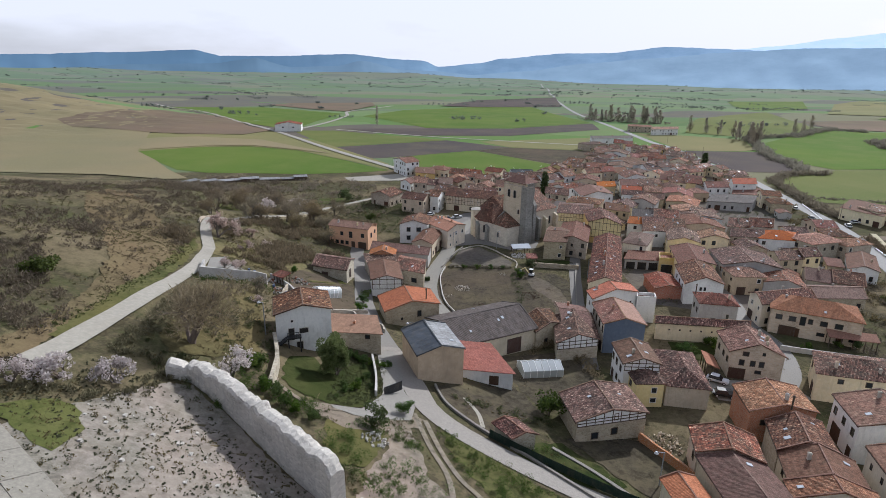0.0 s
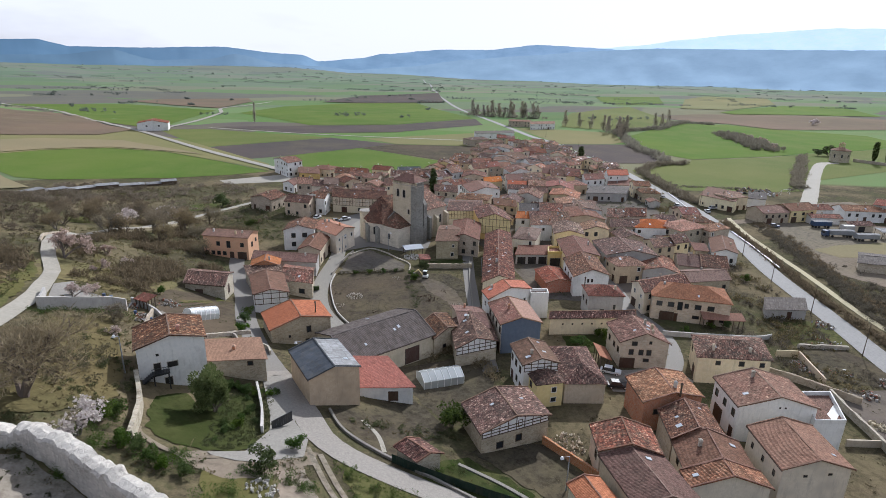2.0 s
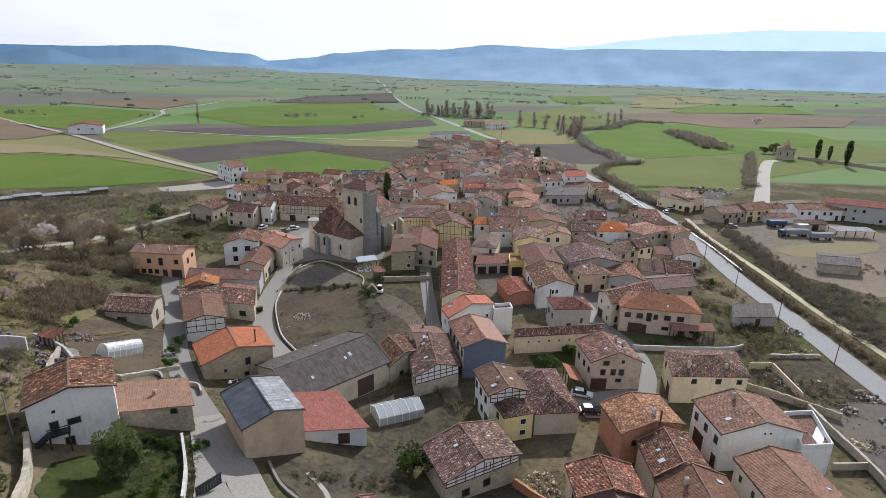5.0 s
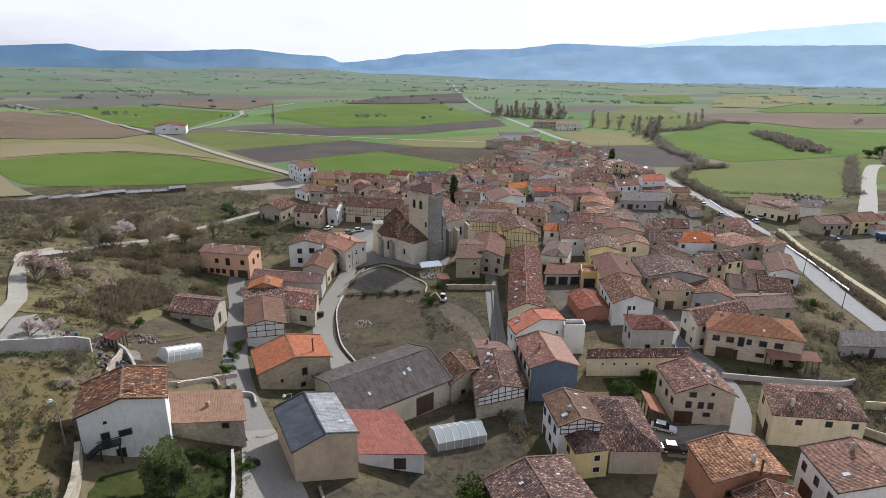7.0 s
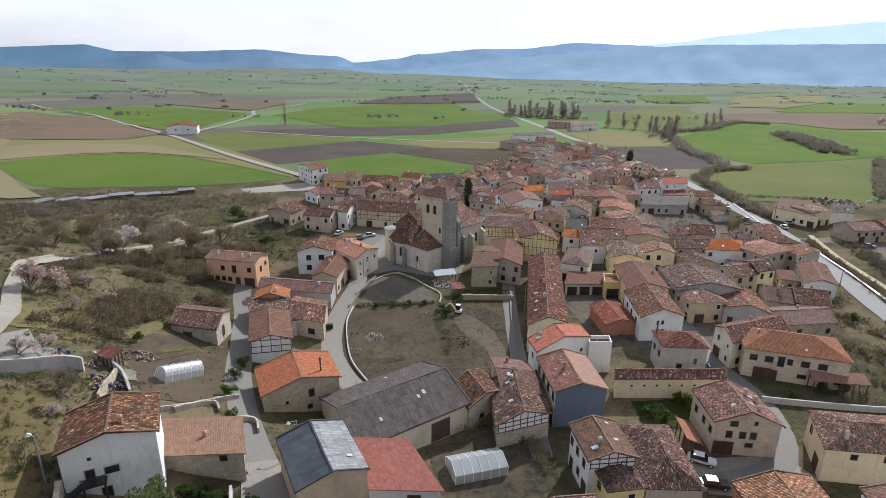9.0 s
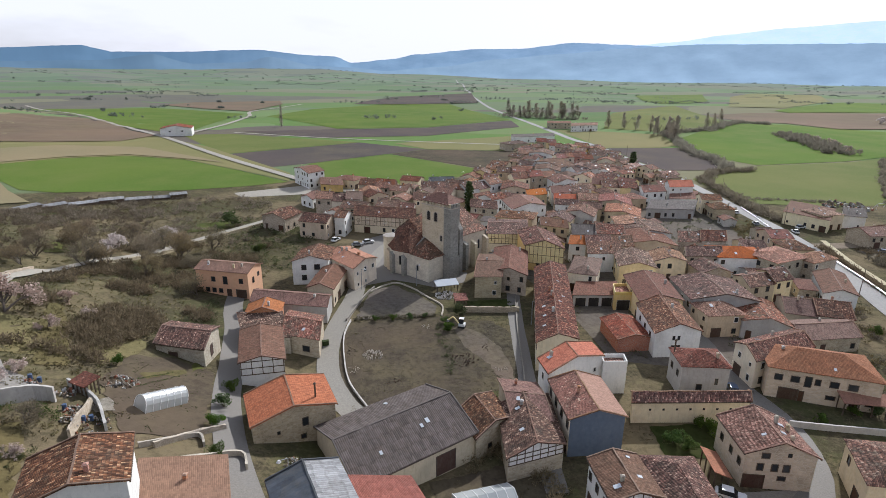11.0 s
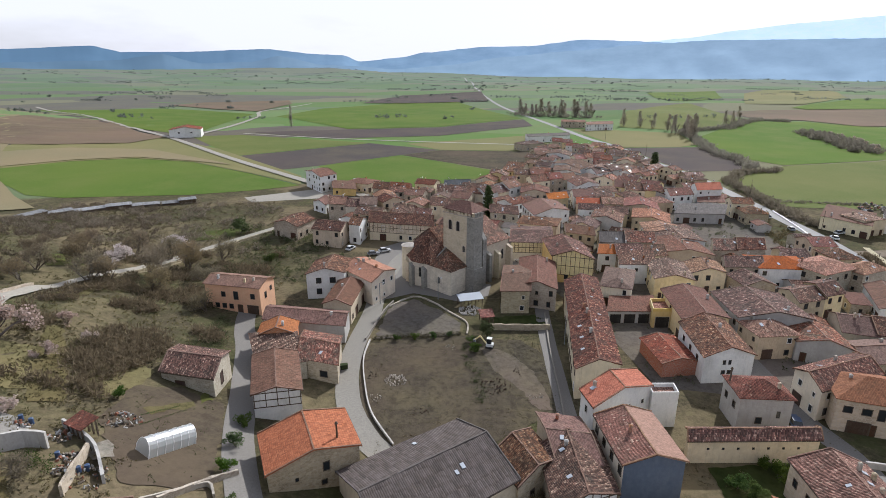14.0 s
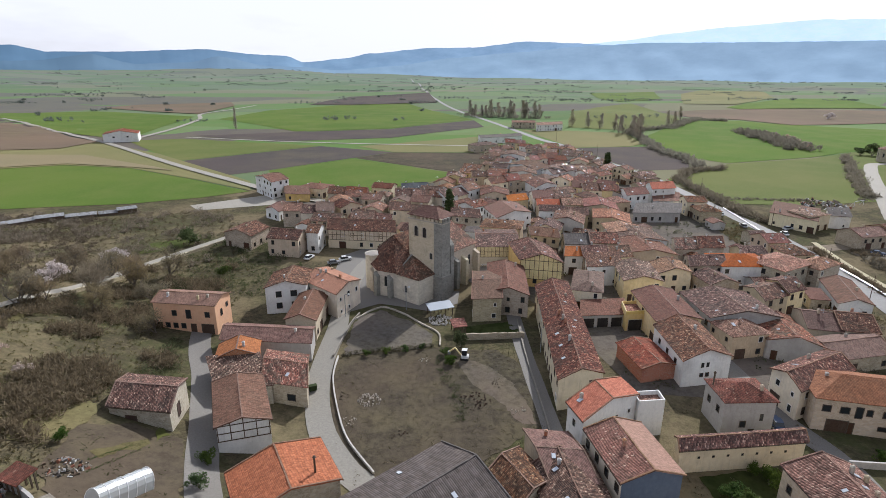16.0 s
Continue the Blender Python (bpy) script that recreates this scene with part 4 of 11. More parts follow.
house("tan_house", "three storey sandstone house with tiled gable roof", 56.2, 98.2, 9.6, 8.7, -11, 6.0, 2.1, "y", "sandstone", "tile_pink", skew=-0.7, wins=((0, -3.2, 0, 2.9, 2.3, "garage"), (0, -2.6, 3.2, 0.8, 1.1, "dark"), (0, -0.6, 3.2, 0.8, 1.1, "dark"), (0, 1.0, 3.2, 0.8, 1.1, "dark"), (0, -2.1, 5.3, 1.0, 0.8, "dark"), (0, 1.1, 5.7, 0.5, 0.6, "dark"), (0, 0.6, 1.7, 1.0, 0.6, "dark"), (3, -2.5, 3.0, 0.8, 1.1, "dark"), (3, 0.5, 3.0, 0.8, 1.1, "dark"), (3, 3.0, 3.0, 0.8, 1.1, "dark")), chim=3, lights=3)
house("big_orange_house", "large cream house with rust red hipped roof", 80.0, 118.7, 17.9, 10.3, -23, 6.2, 2.0, "hip", "sandstone", "tile_rust", wins=((0, -7.2, 3.8, 1.2, 1.1, "dark"), (0, -4.5, 3.8, 1.3, 1.1, "dark"), (0, -2.4, 3.2, 1.0, 2.0, "dark"), (0, -0.9, 3.8, 0.8, 1.1, "dark"), (0, 1.7, 3.8, 1.3, 1.1, "dark"), (0, 4.6, 3.8, 1.4, 1.1, "dark"), (0, -5.2, 0, 3.2, 2.3, "garage"), (0, -3.2, 0, 0.9, 2.1, "door"), (0, 1.5, 1.3, 1.4, 0.7, "dark"), (0, 5.2, 0, 1.2, 2.2, "door"), (0, 7.6, 1.2, 1.2, 1.0, "dark"), (3, -3, 3.8, 0.9, 1.3, "dark"), (3, 1, 3.8, 0.9, 1.3, "dark"), (3, -1, 0, 1.6, 2.4, "door")), lights=1)
house("corner_house", "cream street house with arched doorway", 76.2, 125.6, 7.2, 14.6, -92, 6.2, 1.4, "y", "plaster_cream", "tile_old", skew=-5.1, lights=1)
house("grey_house", "white and grey rendered house with hipped tiles", 58.1, 120.9, 8.5, 6.7, -8, 6.5, 1.4, "hip", "plaster_grey", "tile_red", wins=((0, -0.8, 1.6, 0.9, 1.1, "dark"), (0, 2.2, 2.8, 0.5, 1.2, "dark"), (0, 0.8, 0.6, 0.8, 0.5, "dark"), (3, -1.5, 3.4, 0.8, 1.1, "dark"), (3, 1.5, 3.4, 0.8, 1.1, "dark")), flue=(-4.6, 0.5))
house("garden_store", "long low cream building with tile roof", 51.8, 111.6, 20.2, 2.8, -3, 4.4, 0.8, "x", "plaster_yellow", "tile_old", skew=0.9, wins=tuple((0, -7 + 2.33 * i, 2.5, 0.3, 0.3, "dark") for i in range(7)), chim=0)
house("hip_house", "plastered house with a hipped old tile roof", 39.4, 89.6, 7.5, 13.7, -6, 4.4, 1.8, "hip", "plaster_tan", "tile_old", wins=(), chim=0)
house("skylight_house", "white half timbered house with brown roof and skylights", 31.0, 89.9, 6.6, 7.8, 2, 6.9, 1.1, "y", "white", "tile_brown", wins=((3, -3, 4.2, 0.8, 1.2, "dark"), (3, -0.6, 4.2, 0.8, 1.2, "dark"), (3, 2.0, 4.2, 0.8, 1.2, "dark"), (3, -2.6, 0, 1.0, 2.1, "door"), (3, 0.2, 1.4, 0.8, 1.1, "dark"), (3, 2.6, 0, 1.4, 2.2, "door"), (0, 1.6, 5.6, 0.7, 0.7, "dark")), timber=(5.4, 5, "white"), lights=3, chim=1)
house("yellow_house", "small yellow house with hipped old tile roof", 31.6, 85.0, 5.1, 5.3, 5, 5.0, 1.0, "hip", "yellow", "tile_old", wins=((0, 0.8, 3.0, 0.9, 1.0, "white"), (0, 0.8, 1.0, 1.0, 0.9, "white"), (3, 0, 3.0, 0.8, 1.0, "dark")), chim=0)
house("ochre_house", "ochre house with patched red and brown roof", 72.6, 90.8, 13.9, 9.5, -12, 5.8, 1.5, "hip", "plaster_yellow", "tile_mixed", skew=2.2, wins=((0, -3.0, 4.2, 0.8, 0.8, "dark"), (0, 1.5, 4.2, 0.9, 0.9, "dark"), (0, 5.4, 4.2, 0.8, 0.8, "dark"), (3, -2.4, 3.4, 0.9, 1.2, "dark"), (3, 2.0, 0, 2.0, 2.4, "garage")), chim=2, lights=1)
house("white_gable_house", "large house with white gable and red pantiles", 66.6, 73.0, 12.7, 8.7, -9, 6.9, 1.9, "y", "white", "tile_faded", wins=((0, 0.3, 6.6, 0.25, 0.2, "dark"), (0, 1.2, 6.6, 0.25, 0.2, "dark"), (3, -3, 4.2, 0.8, 1.2, "dark"), (3, 0, 4.2, 0.8, 1.2, "dark"), (3, 3, 4.2, 0.8, 1.2, "dark"), (3, -1.6, 0, 2.6, 2.8, "garage"), (3, 3.2, 0, 1.0, 2.1, "door")), lights=1)
house("red_tiled_house", "cream house with red pantile roof", 61.8, 59.3, 9.8, 9.4, -6, 6.7, 1.5, "y", "plaster_cream", "tile_rust", skew=0.6, wins=((0, -1.5, 5.3, 0.5, 0.3, "dark"), (0, 2.0, 5.6, 0.5, 0.3, "dark"), (3, -3, 4.2, 0.5, 0.9, "dark"), (3, 0, 4.2, 0.5, 0.9, "dark"), (3, 3, 4.2, 0.5, 0.9, "dark"), (3, 1.4, 0, 1.0, 2.1, "door"), (3, -1.8, 1.2, 0.6, 0.8, "dark")), lights=1, chim=0)
house("brick_house", "brick and render house with pink tile roof", 50.9, 77.7, 10.6, 7.7, 2, 6.0, 1.3, "y", "brick", "tile_pink", skew=0.9, wins=((0, -3.0, 3.4, 0.8, 0.9, "dark"),), lights=0, flue=(0.4, -4.2))
house("dark_tiled_house", "house with a patched dark red tile roof", 50.7, 68.8, 8.3, 7.1, 0, 5.1, 1.6, "y", "stone", "tile_old", skew=1.7, wins=(), lights=3, chim=0)
house("red_old_house", "old house with red weathered tile roof", 37.9, 65.1, 8.8, 6.0, -11, 5.4, 1.5, "y", "plaster_tan", "tile_mixed", wins=((3, 1.0, 2.6, 0.8, 1.2, "dark"),), chim=0)
house("brown_lower_house", "house with smooth brown roof", 37.6, 57.0, 8.8, 9.4, -6, 5.0, 1.3, "y", "plaster_tan", "tile_brown", skew=-1.7, wins=(), chim=0, lights=1)
house("brown_house", "house with a dull brown tile roof", 49.8, 61.3, 9.7, 6.2, -10, 4.7, 2.0, "y", "plaster_cream", "tile_brown", skew=0.5, wins=((3, 0, 2.8, 0.8, 1.1, "dark"),), chim=1, lights=1)
house("pantile_house", "house with corrugated red pantile roof", 48.2, 55.7, 10.8, 2.9, -8, 5.1, 1.9, "y", "plaster_cream", "tile_pink", wins=(), chim=0, lights=1)
house("timber_stone_house", "stone house with timbered white gable", 21.9, 75.4, 12.5, 8.1, 17, 4.6, 1.5, "y", "stone", "tile_old", skew=0.9, wins=((0, -2.9, 0.9, 1.1, 1.1, "dark"), (0, 0.6, 1.3, 1.0, 1.1, "dark"), (0, 0.7, 4.0, 0.6, 1.1, "dark")), timber=(3.5, 8, "white"), chim=0, lights=2, flue=None)
house("small_orange_house", "small cream house with orange tiles", 29.4, 56.5, 4.6, 4.6, 9, 3.4, 0.8, "y", "plaster_cream", "tile_orange", wins=(), chim=0)
house("tile_hut", "small tile roofed hut in the yard", 6.4, 64.8, 3.6, 4.0, 20, 2.4, 0.7, "y", "stone", "tile_old", skew=-1.4, wins=(), chim=0)
house("hipped_house", "house with brown hipped roof beside the porch", 54.3, 175.6, 7.4, 14.7, -25, 5.5, 1.2, "hip", "plaster_cream", "tile_brown")
house("porch", "open porch with dark roof", 52.9, 163.1, 10.6, 7.3, -3, 3.2, 0.6, "shed", "plaster_grey", "tile_brown", skew=2.6, wins=((0, -3.4, 0, 2.6, 2.4, "open"), (0, 0, 0, 2.6, 2.4, "open"), (0, 3.4, 0, 2.6, 2.4, "open")), chim=0)
house("yellow_terrace", "yellow building with roof terrace", 58.9, 159.6, 4.8, 5.9, -3, 4.2, 0.4, "flat", "yellow", "tile_pink", skew=1.4, wins=((0, 0, 0, 3.2, 2.8, "open"),))
house("orange_shed", "brick shed with orange tiles", 52.0, 140.7, 7.4, 10.5, 4, 3.2, 0.9, "y", "brick", "tile_red", skew=0.7, wins=(), chim=0)
house("white_barn", "white gabled house with peeling render", 61.2, 140.1, 10.0, 14.8, 1, 5.9, 1.9, "y", "white", "tile_old", skew=2.6, wins=((0, -0.9, 4.0, 0.5, 0.9, "dark"), (0, 0.2, 4.0, 0.5, 0.9, "dark"), (0, -0.9, 2.0, 0.6, 0.7, "dark"), (0, 0.3, 2.0, 0.6, 0.7, "dark"), (3, -4, 3.4, 0.8, 1.0, "dark"), (3, 0, 3.4, 0.8, 1.0, "dark"), (3, 4, 3.4, 0.8, 1.0, "dark")), chim=1)
house("cream_gabled_house", "cream rendered gabled house with weathered tiles", 69.7, 178.7, 9.9, 13.9, -11, 6, 1.3, "y", "plaster_yellow", "tile_old", skew=0.9)
house("long_roof_house", "house with long brown roof", 65.3, 157.1, 10.3, 16.7, -3, 6, 1.3, "y", "plaster_yellow", "tile_brown", skew=1.9)
house("modern_extension", "white modern extension with a flat roof terrace", 75.5, 70.0, 5.2, 8.5, -6, 5.0, 0.4, "flat", "white", "tile_brown", skew=3.4, wins=())
house("garden_shed", "low grey block shed beside the highway plot", 106.0, 116.5, 10.3, 6.1, -8, 2.6, 0.6, "shed", "plaster_grey", "fibre", skew=3.0, wins=((0, 1.0, 0, 1.0, 2.0, "door"),), chim=0)
house("works_hut", "grey hut in the works yard", 164.2, 147.2, 11.8, 12.7, -26, 3.0, 0.8, "x", "stone", "fibre", skew=4.2, wins=(), chim=0)
house("white_block", "white rendered stair block with a parapet roof", 41.6, 121.3, 4.5, 2.9, -3, 6.0, 0.4, "flat", "white", "tile_pink", skew=0.3, wins=())
house("village_house", "whitewashed house with red tile roof", -44.8, 322.7, 19.9, 9.8, -60, 8, 1.3, "y", "white", "tile_red", skew=-3.4, group="village houses", lights=1)
house("village_house", "cream rendered house with brown tile roof", -23.5, 316.6, 13.6, 11.0, -31, 4.5, 1.3, "hip", "plaster_cream", "tile_brown", group="village houses", lights=1)
house("store", "yellow store with brown tile roof", -32.1, 309.8, 11.5, 10.9, -14, 3.5, 1.4, "shed", "yellow", "tile_brown", skew=-4.4)
house("store", "whitewashed store with brown tile roof", -36.9, 277.2, 8.8, 9.0, -48, 4, 1.3, "y", "white", "tile_brown", skew=-5.4)
house("village_house", "rubble stone house with pale red tile roof", -29.5, 265.1, 7.0, 11.0, -13, 6.5, 1.9, "x", "stone", "tile_pink", skew=-2.8, group="village houses", lights=0)
house("village_house", "cream rendered house with weathered tile roof", -23.1, 263.6, 6.1, 11.0, -13, 5.7, 1.9, "x", "plaster_cream", "tile_old", skew=-2.8, group="village houses", lights=0)
house("village_house", "rubble stone house with brown tile roof", -16.8, 262.1, 6.6, 11.0, -13, 6.9, 1.9, "x", "stone", "tile_brown", skew=-2.8, group="village houses", lights=0)
house("village_house", "whitewashed house with pale red tile roof", -11.0, 277.4, 9.5, 9.5, 31, 6, 1.4, "y", "white", "tile_pink", skew=3.3, group="village houses", lights=0)
house("village_house", "rubble stone house with weathered tile roof", -4.2, 291.1, 10.2, 10.2, 18, 5.5, 1.7, "x", "stone", "tile_old", skew=3.6, group="village houses", lights=1)
house("barn", "rubble stone barn with weathered tile roof", -42.7, 240.4, 11.3, 11.2, -33, 5, 1.6, "y", "stone", "tile_old", skew=-2.0)
house("village_house", "tan rendered house with weathered tile roof", -27.6, 228.9, 10.7, 10.3, -22, 6, 1.8, "x", "plaster_tan", "tile_old", skew=-1.5, group="village houses", lights=1)
house("village_house", "whitewashed house with weathered tile roof", -18.7, 230.9, 4.2, 9.0, -27, 7, 1.5, "x", "white", "tile_old", skew=-2.5, group="village houses", lights=1)
house("timber_house", "long cream half timbered house with old tile roof", -3.4, 234.3, 23.4, 12.0, -17, 6.5, 2.2, "x", "plaster_cream", "tile_old", skew=-3.2, timber=(3.0, 16, "plaster_cream"), lights=1)
house("village_house", "rubble stone house with patched tile roof", -2.3, 249.4, 8.5, 11.0, -26, 6.5, 1.9, "x", "stone", "tile_mixed", skew=-3.8, group="village houses", lights=1)
house("village_house", "grey rendered house with weathered tile roof", 4.6, 246.0, 7.0, 11.0, -26, 5.7, 1.9, "x", "plaster_grey", "tile_old", skew=-3.8, group="village houses", lights=1)
house("village_house", "cream rendered house with weathered tile roof", 16.4, 287.4, 8.2, 11.0, -25, 6, 1.9, "x", "plaster_cream", "tile_old", skew=-3.8, group="village houses", lights=1)
house("village_house", "grey rendered house with patched tile roof", 22.9, 284.4, 6.1, 11.0, -25, 6.4, 1.9, "x", "plaster_grey", "tile_mixed", skew=-3.8, group="village houses", lights=1)
house("village_house", "cream rendered house with patched tile roof", 29.4, 281.3, 8.2, 11.0, -25, 6.4, 1.9, "x", "plaster_cream", "tile_mixed", skew=-3.8, group="village houses", lights=1)
house("village_house", "whitewashed house with weathered tile roof", 33.3, 279.6, 8.1, 11.0, 41, 7, 1.9, "x", "white", "tile_old", skew=3.9, group="village houses", lights=2)
house("village_house", "cream rendered house with patched tile roof", 39.1, 284.6, 7.3, 11.0, 41, 6.2, 1.9, "x", "plaster_cream", "tile_mixed", skew=3.9, group="village houses", lights=2)
house("village_house", "whitewashed house with patched tile roof", 45.2, 289.9, 8.8, 11.0, 41, 7.4, 1.9, "x", "white", "tile_mixed", skew=3.9, group="village houses", lights=2)
house("village_house", "grey rendered house with slate blue roof", 23.5, 310.1, 12.5, 11.0, 4, 4, 1.9, "x", "plaster_grey", "felt", skew=1.4, group="village houses", lights=0)
house("village_house", "tan rendered house with weathered tile roof", 55.6, 281.0, 12.2, 12.2, -8, 6.5, 1.6, "y", "plaster_tan", "tile_old", skew=1.2, group="village houses", lights=1)
house("village_house", "cream rendered house with weathered tile roof", 63.0, 307.1, 9.9, 11.0, 24, 6.5, 1.9, "x", "plaster_cream", "tile_old", skew=3.8, group="village houses", lights=1)
house("village_house", "rubble stone house with red tile roof", 71.3, 310.8, 8.1, 11.0, 24, 6.9, 1.9, "x", "stone", "tile_red", skew=3.8, group="village houses", lights=1)
house("village_house", "rubble stone house with red tile roof", 79.0, 314.2, 9.0, 11.0, 24, 6.0, 1.9, "x", "stone", "tile_red", skew=3.8, group="village houses", lights=1)
house("village_house", "cream rendered house with weathered tile roof", 12.3, 262.4, 8.5, 11.0, -23, 6, 1.9, "x", "plaster_cream", "tile_old", skew=-3.8, group="village houses", lights=1)
house("village_house", "rubble stone house with weathered tile roof", 20.7, 258.9, 9.6, 11.0, -23, 5.2, 1.9, "x", "stone", "tile_old", skew=-3.8, group="village houses", lights=1)
house("village_house", "rubble stone house with weathered tile roof", 35.9, 248.6, 10.8, 10.8, -26, 6, 1.8, "x", "stone", "tile_old", skew=-3.8, group="village houses", lights=2)
house("village_house", "whitewashed house with brown tile roof", 52.7, 249.4, 16.2, 16.0, 23, 6.5, 1.7, "y", "white", "tile_brown", skew=5.6, group="village houses", lights=1)
house("village_house", "yellow house with orange tile roof", 63.8, 275.5, 10.0, 9.5, 17, 5, 1.6, "x", "yellow", "tile_orange", skew=3.3, group="village houses", lights=2)
house("village_house", "tan rendered house with weathered tile roof", 46.1, 231.5, 13.8, 11.0, -23, 6, 1.4, "hip", "plaster_tan", "tile_old", group="village houses", lights=1)
house("village_house", "tan rendered house with brown tile roof", 56.8, 219.3, 9.3, 9.3, -29, 6, 1.6, "x", "plaster_tan", "tile_brown", skew=-3.2, group="village houses", lights=1)
house("village_house", "whitewashed house with weathered tile roof", 103.3, 334.8, 11.0, 11.0, -8, 7, 1.4, "y", "white", "tile_old", skew=3.8, group="village houses", lights=1)
house("village_house", "whitewashed house with weathered tile roof", 85.2, 334.9, 14.6, 14.6, -35, 6, 1.2, "y", "white", "tile_old", skew=-5.1, group="village houses", lights=0)
house("village_house", "whitewashed house with weathered tile roof", 83.7, 300.5, 13.2, 13.2, 22, 6, 1.7, "y", "white", "tile_old", skew=4.6, group="village houses", lights=2)
house("village_house", "whitewashed house with brown tile roof", 75.5, 276.0, 9.3, 11.0, 10, 6, 1.9, "x", "white", "tile_brown", skew=3.6, group="village houses", lights=1)
house("village_house", "cream rendered house with patched tile roof", 84.3, 277.5, 8.6, 11.0, 10, 5.5, 1.9, "x", "plaster_cream", "tile_mixed", skew=3.6, group="village houses", lights=1)
house("village_house", "tan rendered house with orange tile roof", 74.4, 264.6, 9.2, 9.2, -14, 5, 1.6, "x", "plaster_tan", "tile_orange", group="village houses", lights=1)
house("village_house", "grey rendered house with weathered tile roof", 72.9, 236.6, 11.7, 11.7, -45, 6, 1.6, "y", "plaster_grey", "tile_old", skew=-4.1, group="village houses", lights=2)
house("village_house", "pale yellow house with brown tile roof", 102.0, 291.4, 12.0, 11.0, -40, 6, 1.9, "x", "plaster_yellow", "tile_brown", skew=-3.9, group="village houses", lights=1)
house("village_house", "grey rendered house with weathered tile roof", 111.3, 282.3, 10.9, 10.9, -41, 5, 1.4, "y", "plaster_grey", "tile_old", skew=-3.8, group="village houses", lights=1)
house("village_house", "whitewashed house with red tile roof", 117.6, 273.6, 11.2, 11.2, 10, 6.5, 1.9, "x", "white", "tile_red", skew=3.9, group="village houses", lights=1)
house("village_house", "whitewashed house with orange tile roof", 132.3, 276.9, 11.6, 11.0, 4, 8, 1.9, "x", "white", "tile_orange", skew=3.9, group="village houses", lights=0)
house("village_house", "whitewashed house with red tile roof", 131.1, 269.1, 12.1, 10.1, -8, 4, 1.3, "shed", "white", "tile_red", skew=3.1, group="village houses", lights=0)
house("open_shed", "grey rendered open shed with grey corrugated roof", 116.4, 250.3, 19.0, 10.5, -8, 4, 1.4, "shed", "plaster_grey", "fibre", skew=4.9)
house("village_house", "tan rendered house with red tile roof", 93.0, 254.5, 13.5, 13.5, -37, 6, 1.6, "y", "plaster_tan", "tile_red", skew=-4.7, group="village houses", lights=1)
house("village_house", "tan rendered house with pale red tile roof", 89.4, 236.4, 13.7, 13.7, -43, 6, 1.2, "y", "plaster_tan", "tile_pink", skew=-4.8, group="village houses", lights=1)
house("village_house", "tan rendered house with pale red tile roof", 85.7, 218.8, 12.0, 12.0, -18, 6, 1.2, "y", "plaster_tan", "tile_pink", skew=-1.5, group="village houses", lights=1)
house("village_house", "whitewashed house with weathered tile roof", 86.3, 210.6, 14.9, 14.9, 3, 6, 1.5, "y", "white", "tile_old", skew=2.3, group="village houses", lights=0)
house("village_house", "tan rendered house with red tile roof", 82.6, 199.5, 14.1, 14.1, -19, 6, 1.3, "y", "plaster_tan", "tile_red", skew=-3.3, group="village houses", lights=1)
house("village_house", "rubble stone house with patched tile roof", 99.1, 203.2, 7.2, 11.0, -6, 5, 1.9, "x", "stone", "tile_mixed", skew=3.8, group="village houses", lights=1)
house("village_house", "rubble stone house with weathered tile roof", 106.8, 202.4, 8.2, 11.0, -6, 5.4, 1.9, "x", "stone", "tile_old", skew=3.8, group="village houses", lights=1)
house("village_house", "pale yellow house with pale red tile roof", 80.5, 180.6, 9.3, 8.7, -3, 6, 1.4, "y", "plaster_yellow", "tile_pink", skew=1.6, group="village houses", lights=0)
house("village_house", "rubble stone house with weathered tile roof", 93.7, 184.7, 10.5, 8.7, -3, 6, 1.5, "x", "stone", "tile_old", skew=3.0, group="village houses", lights=1)
house("village_house", "whitewashed house with orange tile roof", 103.6, 183.5, 14.4, 11.0, -10, 6, 1.7, "hip", "white", "tile_orange", group="village houses", lights=1)
house("village_house", "rubble stone house with pale red tile roof", 113.4, 179.1, 14.2, 10.9, 20, 6.5, 1.3, "hip", "stone", "tile_pink", group="village houses", lights=0)
house("village_house", "rubble stone house with pale red tile roof", 124.2, 177.6, 10.9, 6.5, 20, 6, 1.4, "hip", "stone", "tile_pink", group="village houses", lights=1)
house("village_house", "rubble stone house with grey corrugated roof", 65.5, 211.4, 8.0, 11.0, -12, 5.5, 1.9, "x", "stone", "fibre", skew=0.5, group="village houses", lights=1)
house("village_house", "tan rendered house with patched tile roof", 73.7, 209.6, 8.9, 11.0, -12, 6.1, 1.9, "x", "plaster_tan", "tile_mixed", skew=0.5, group="village houses", lights=1)
house("village_house", "whitewashed house with orange tile roof", 59.6, 198.3, 5.3, 9.0, -9, 6, 1.5, "x", "white", "tile_orange", skew=2.3, group="village houses", lights=0)
house("village_house", "rubble stone house with weathered tile roof", 65.1, 197.3, 7.8, 10.3, 1, 6, 1.8, "x", "stone", "tile_old", skew=2.2, group="village houses", lights=1)
house("village_house", "cream rendered house with patched tile roof", 72.7, 197.5, 7.3, 10.3, 1, 5.5, 1.8, "x", "plaster_cream", "tile_mixed", skew=2.2, group="village houses", lights=1)
house("village_house", "whitewashed house with weathered tile roof", 64.1, 187.8, 9.8, 7.2, -3, 6, 1.4, "shed", "white", "tile_old", skew=2.0, group="village houses", lights=1)
house("village_house", "grey rendered house with weathered tile roof", 79.3, 153.9, 15.6, 14.2, -8, 6.5, 1.6, "y", "plaster_grey", "tile_old", skew=-0.5, group="village houses", lights=2)
house("village_house", "tan rendered house with pale red tile roof", 75.4, 144.8, 8.7, 7.8, 2, 5.5, 1.4, "hip", "plaster_tan", "tile_pink", group="village houses", lights=1)
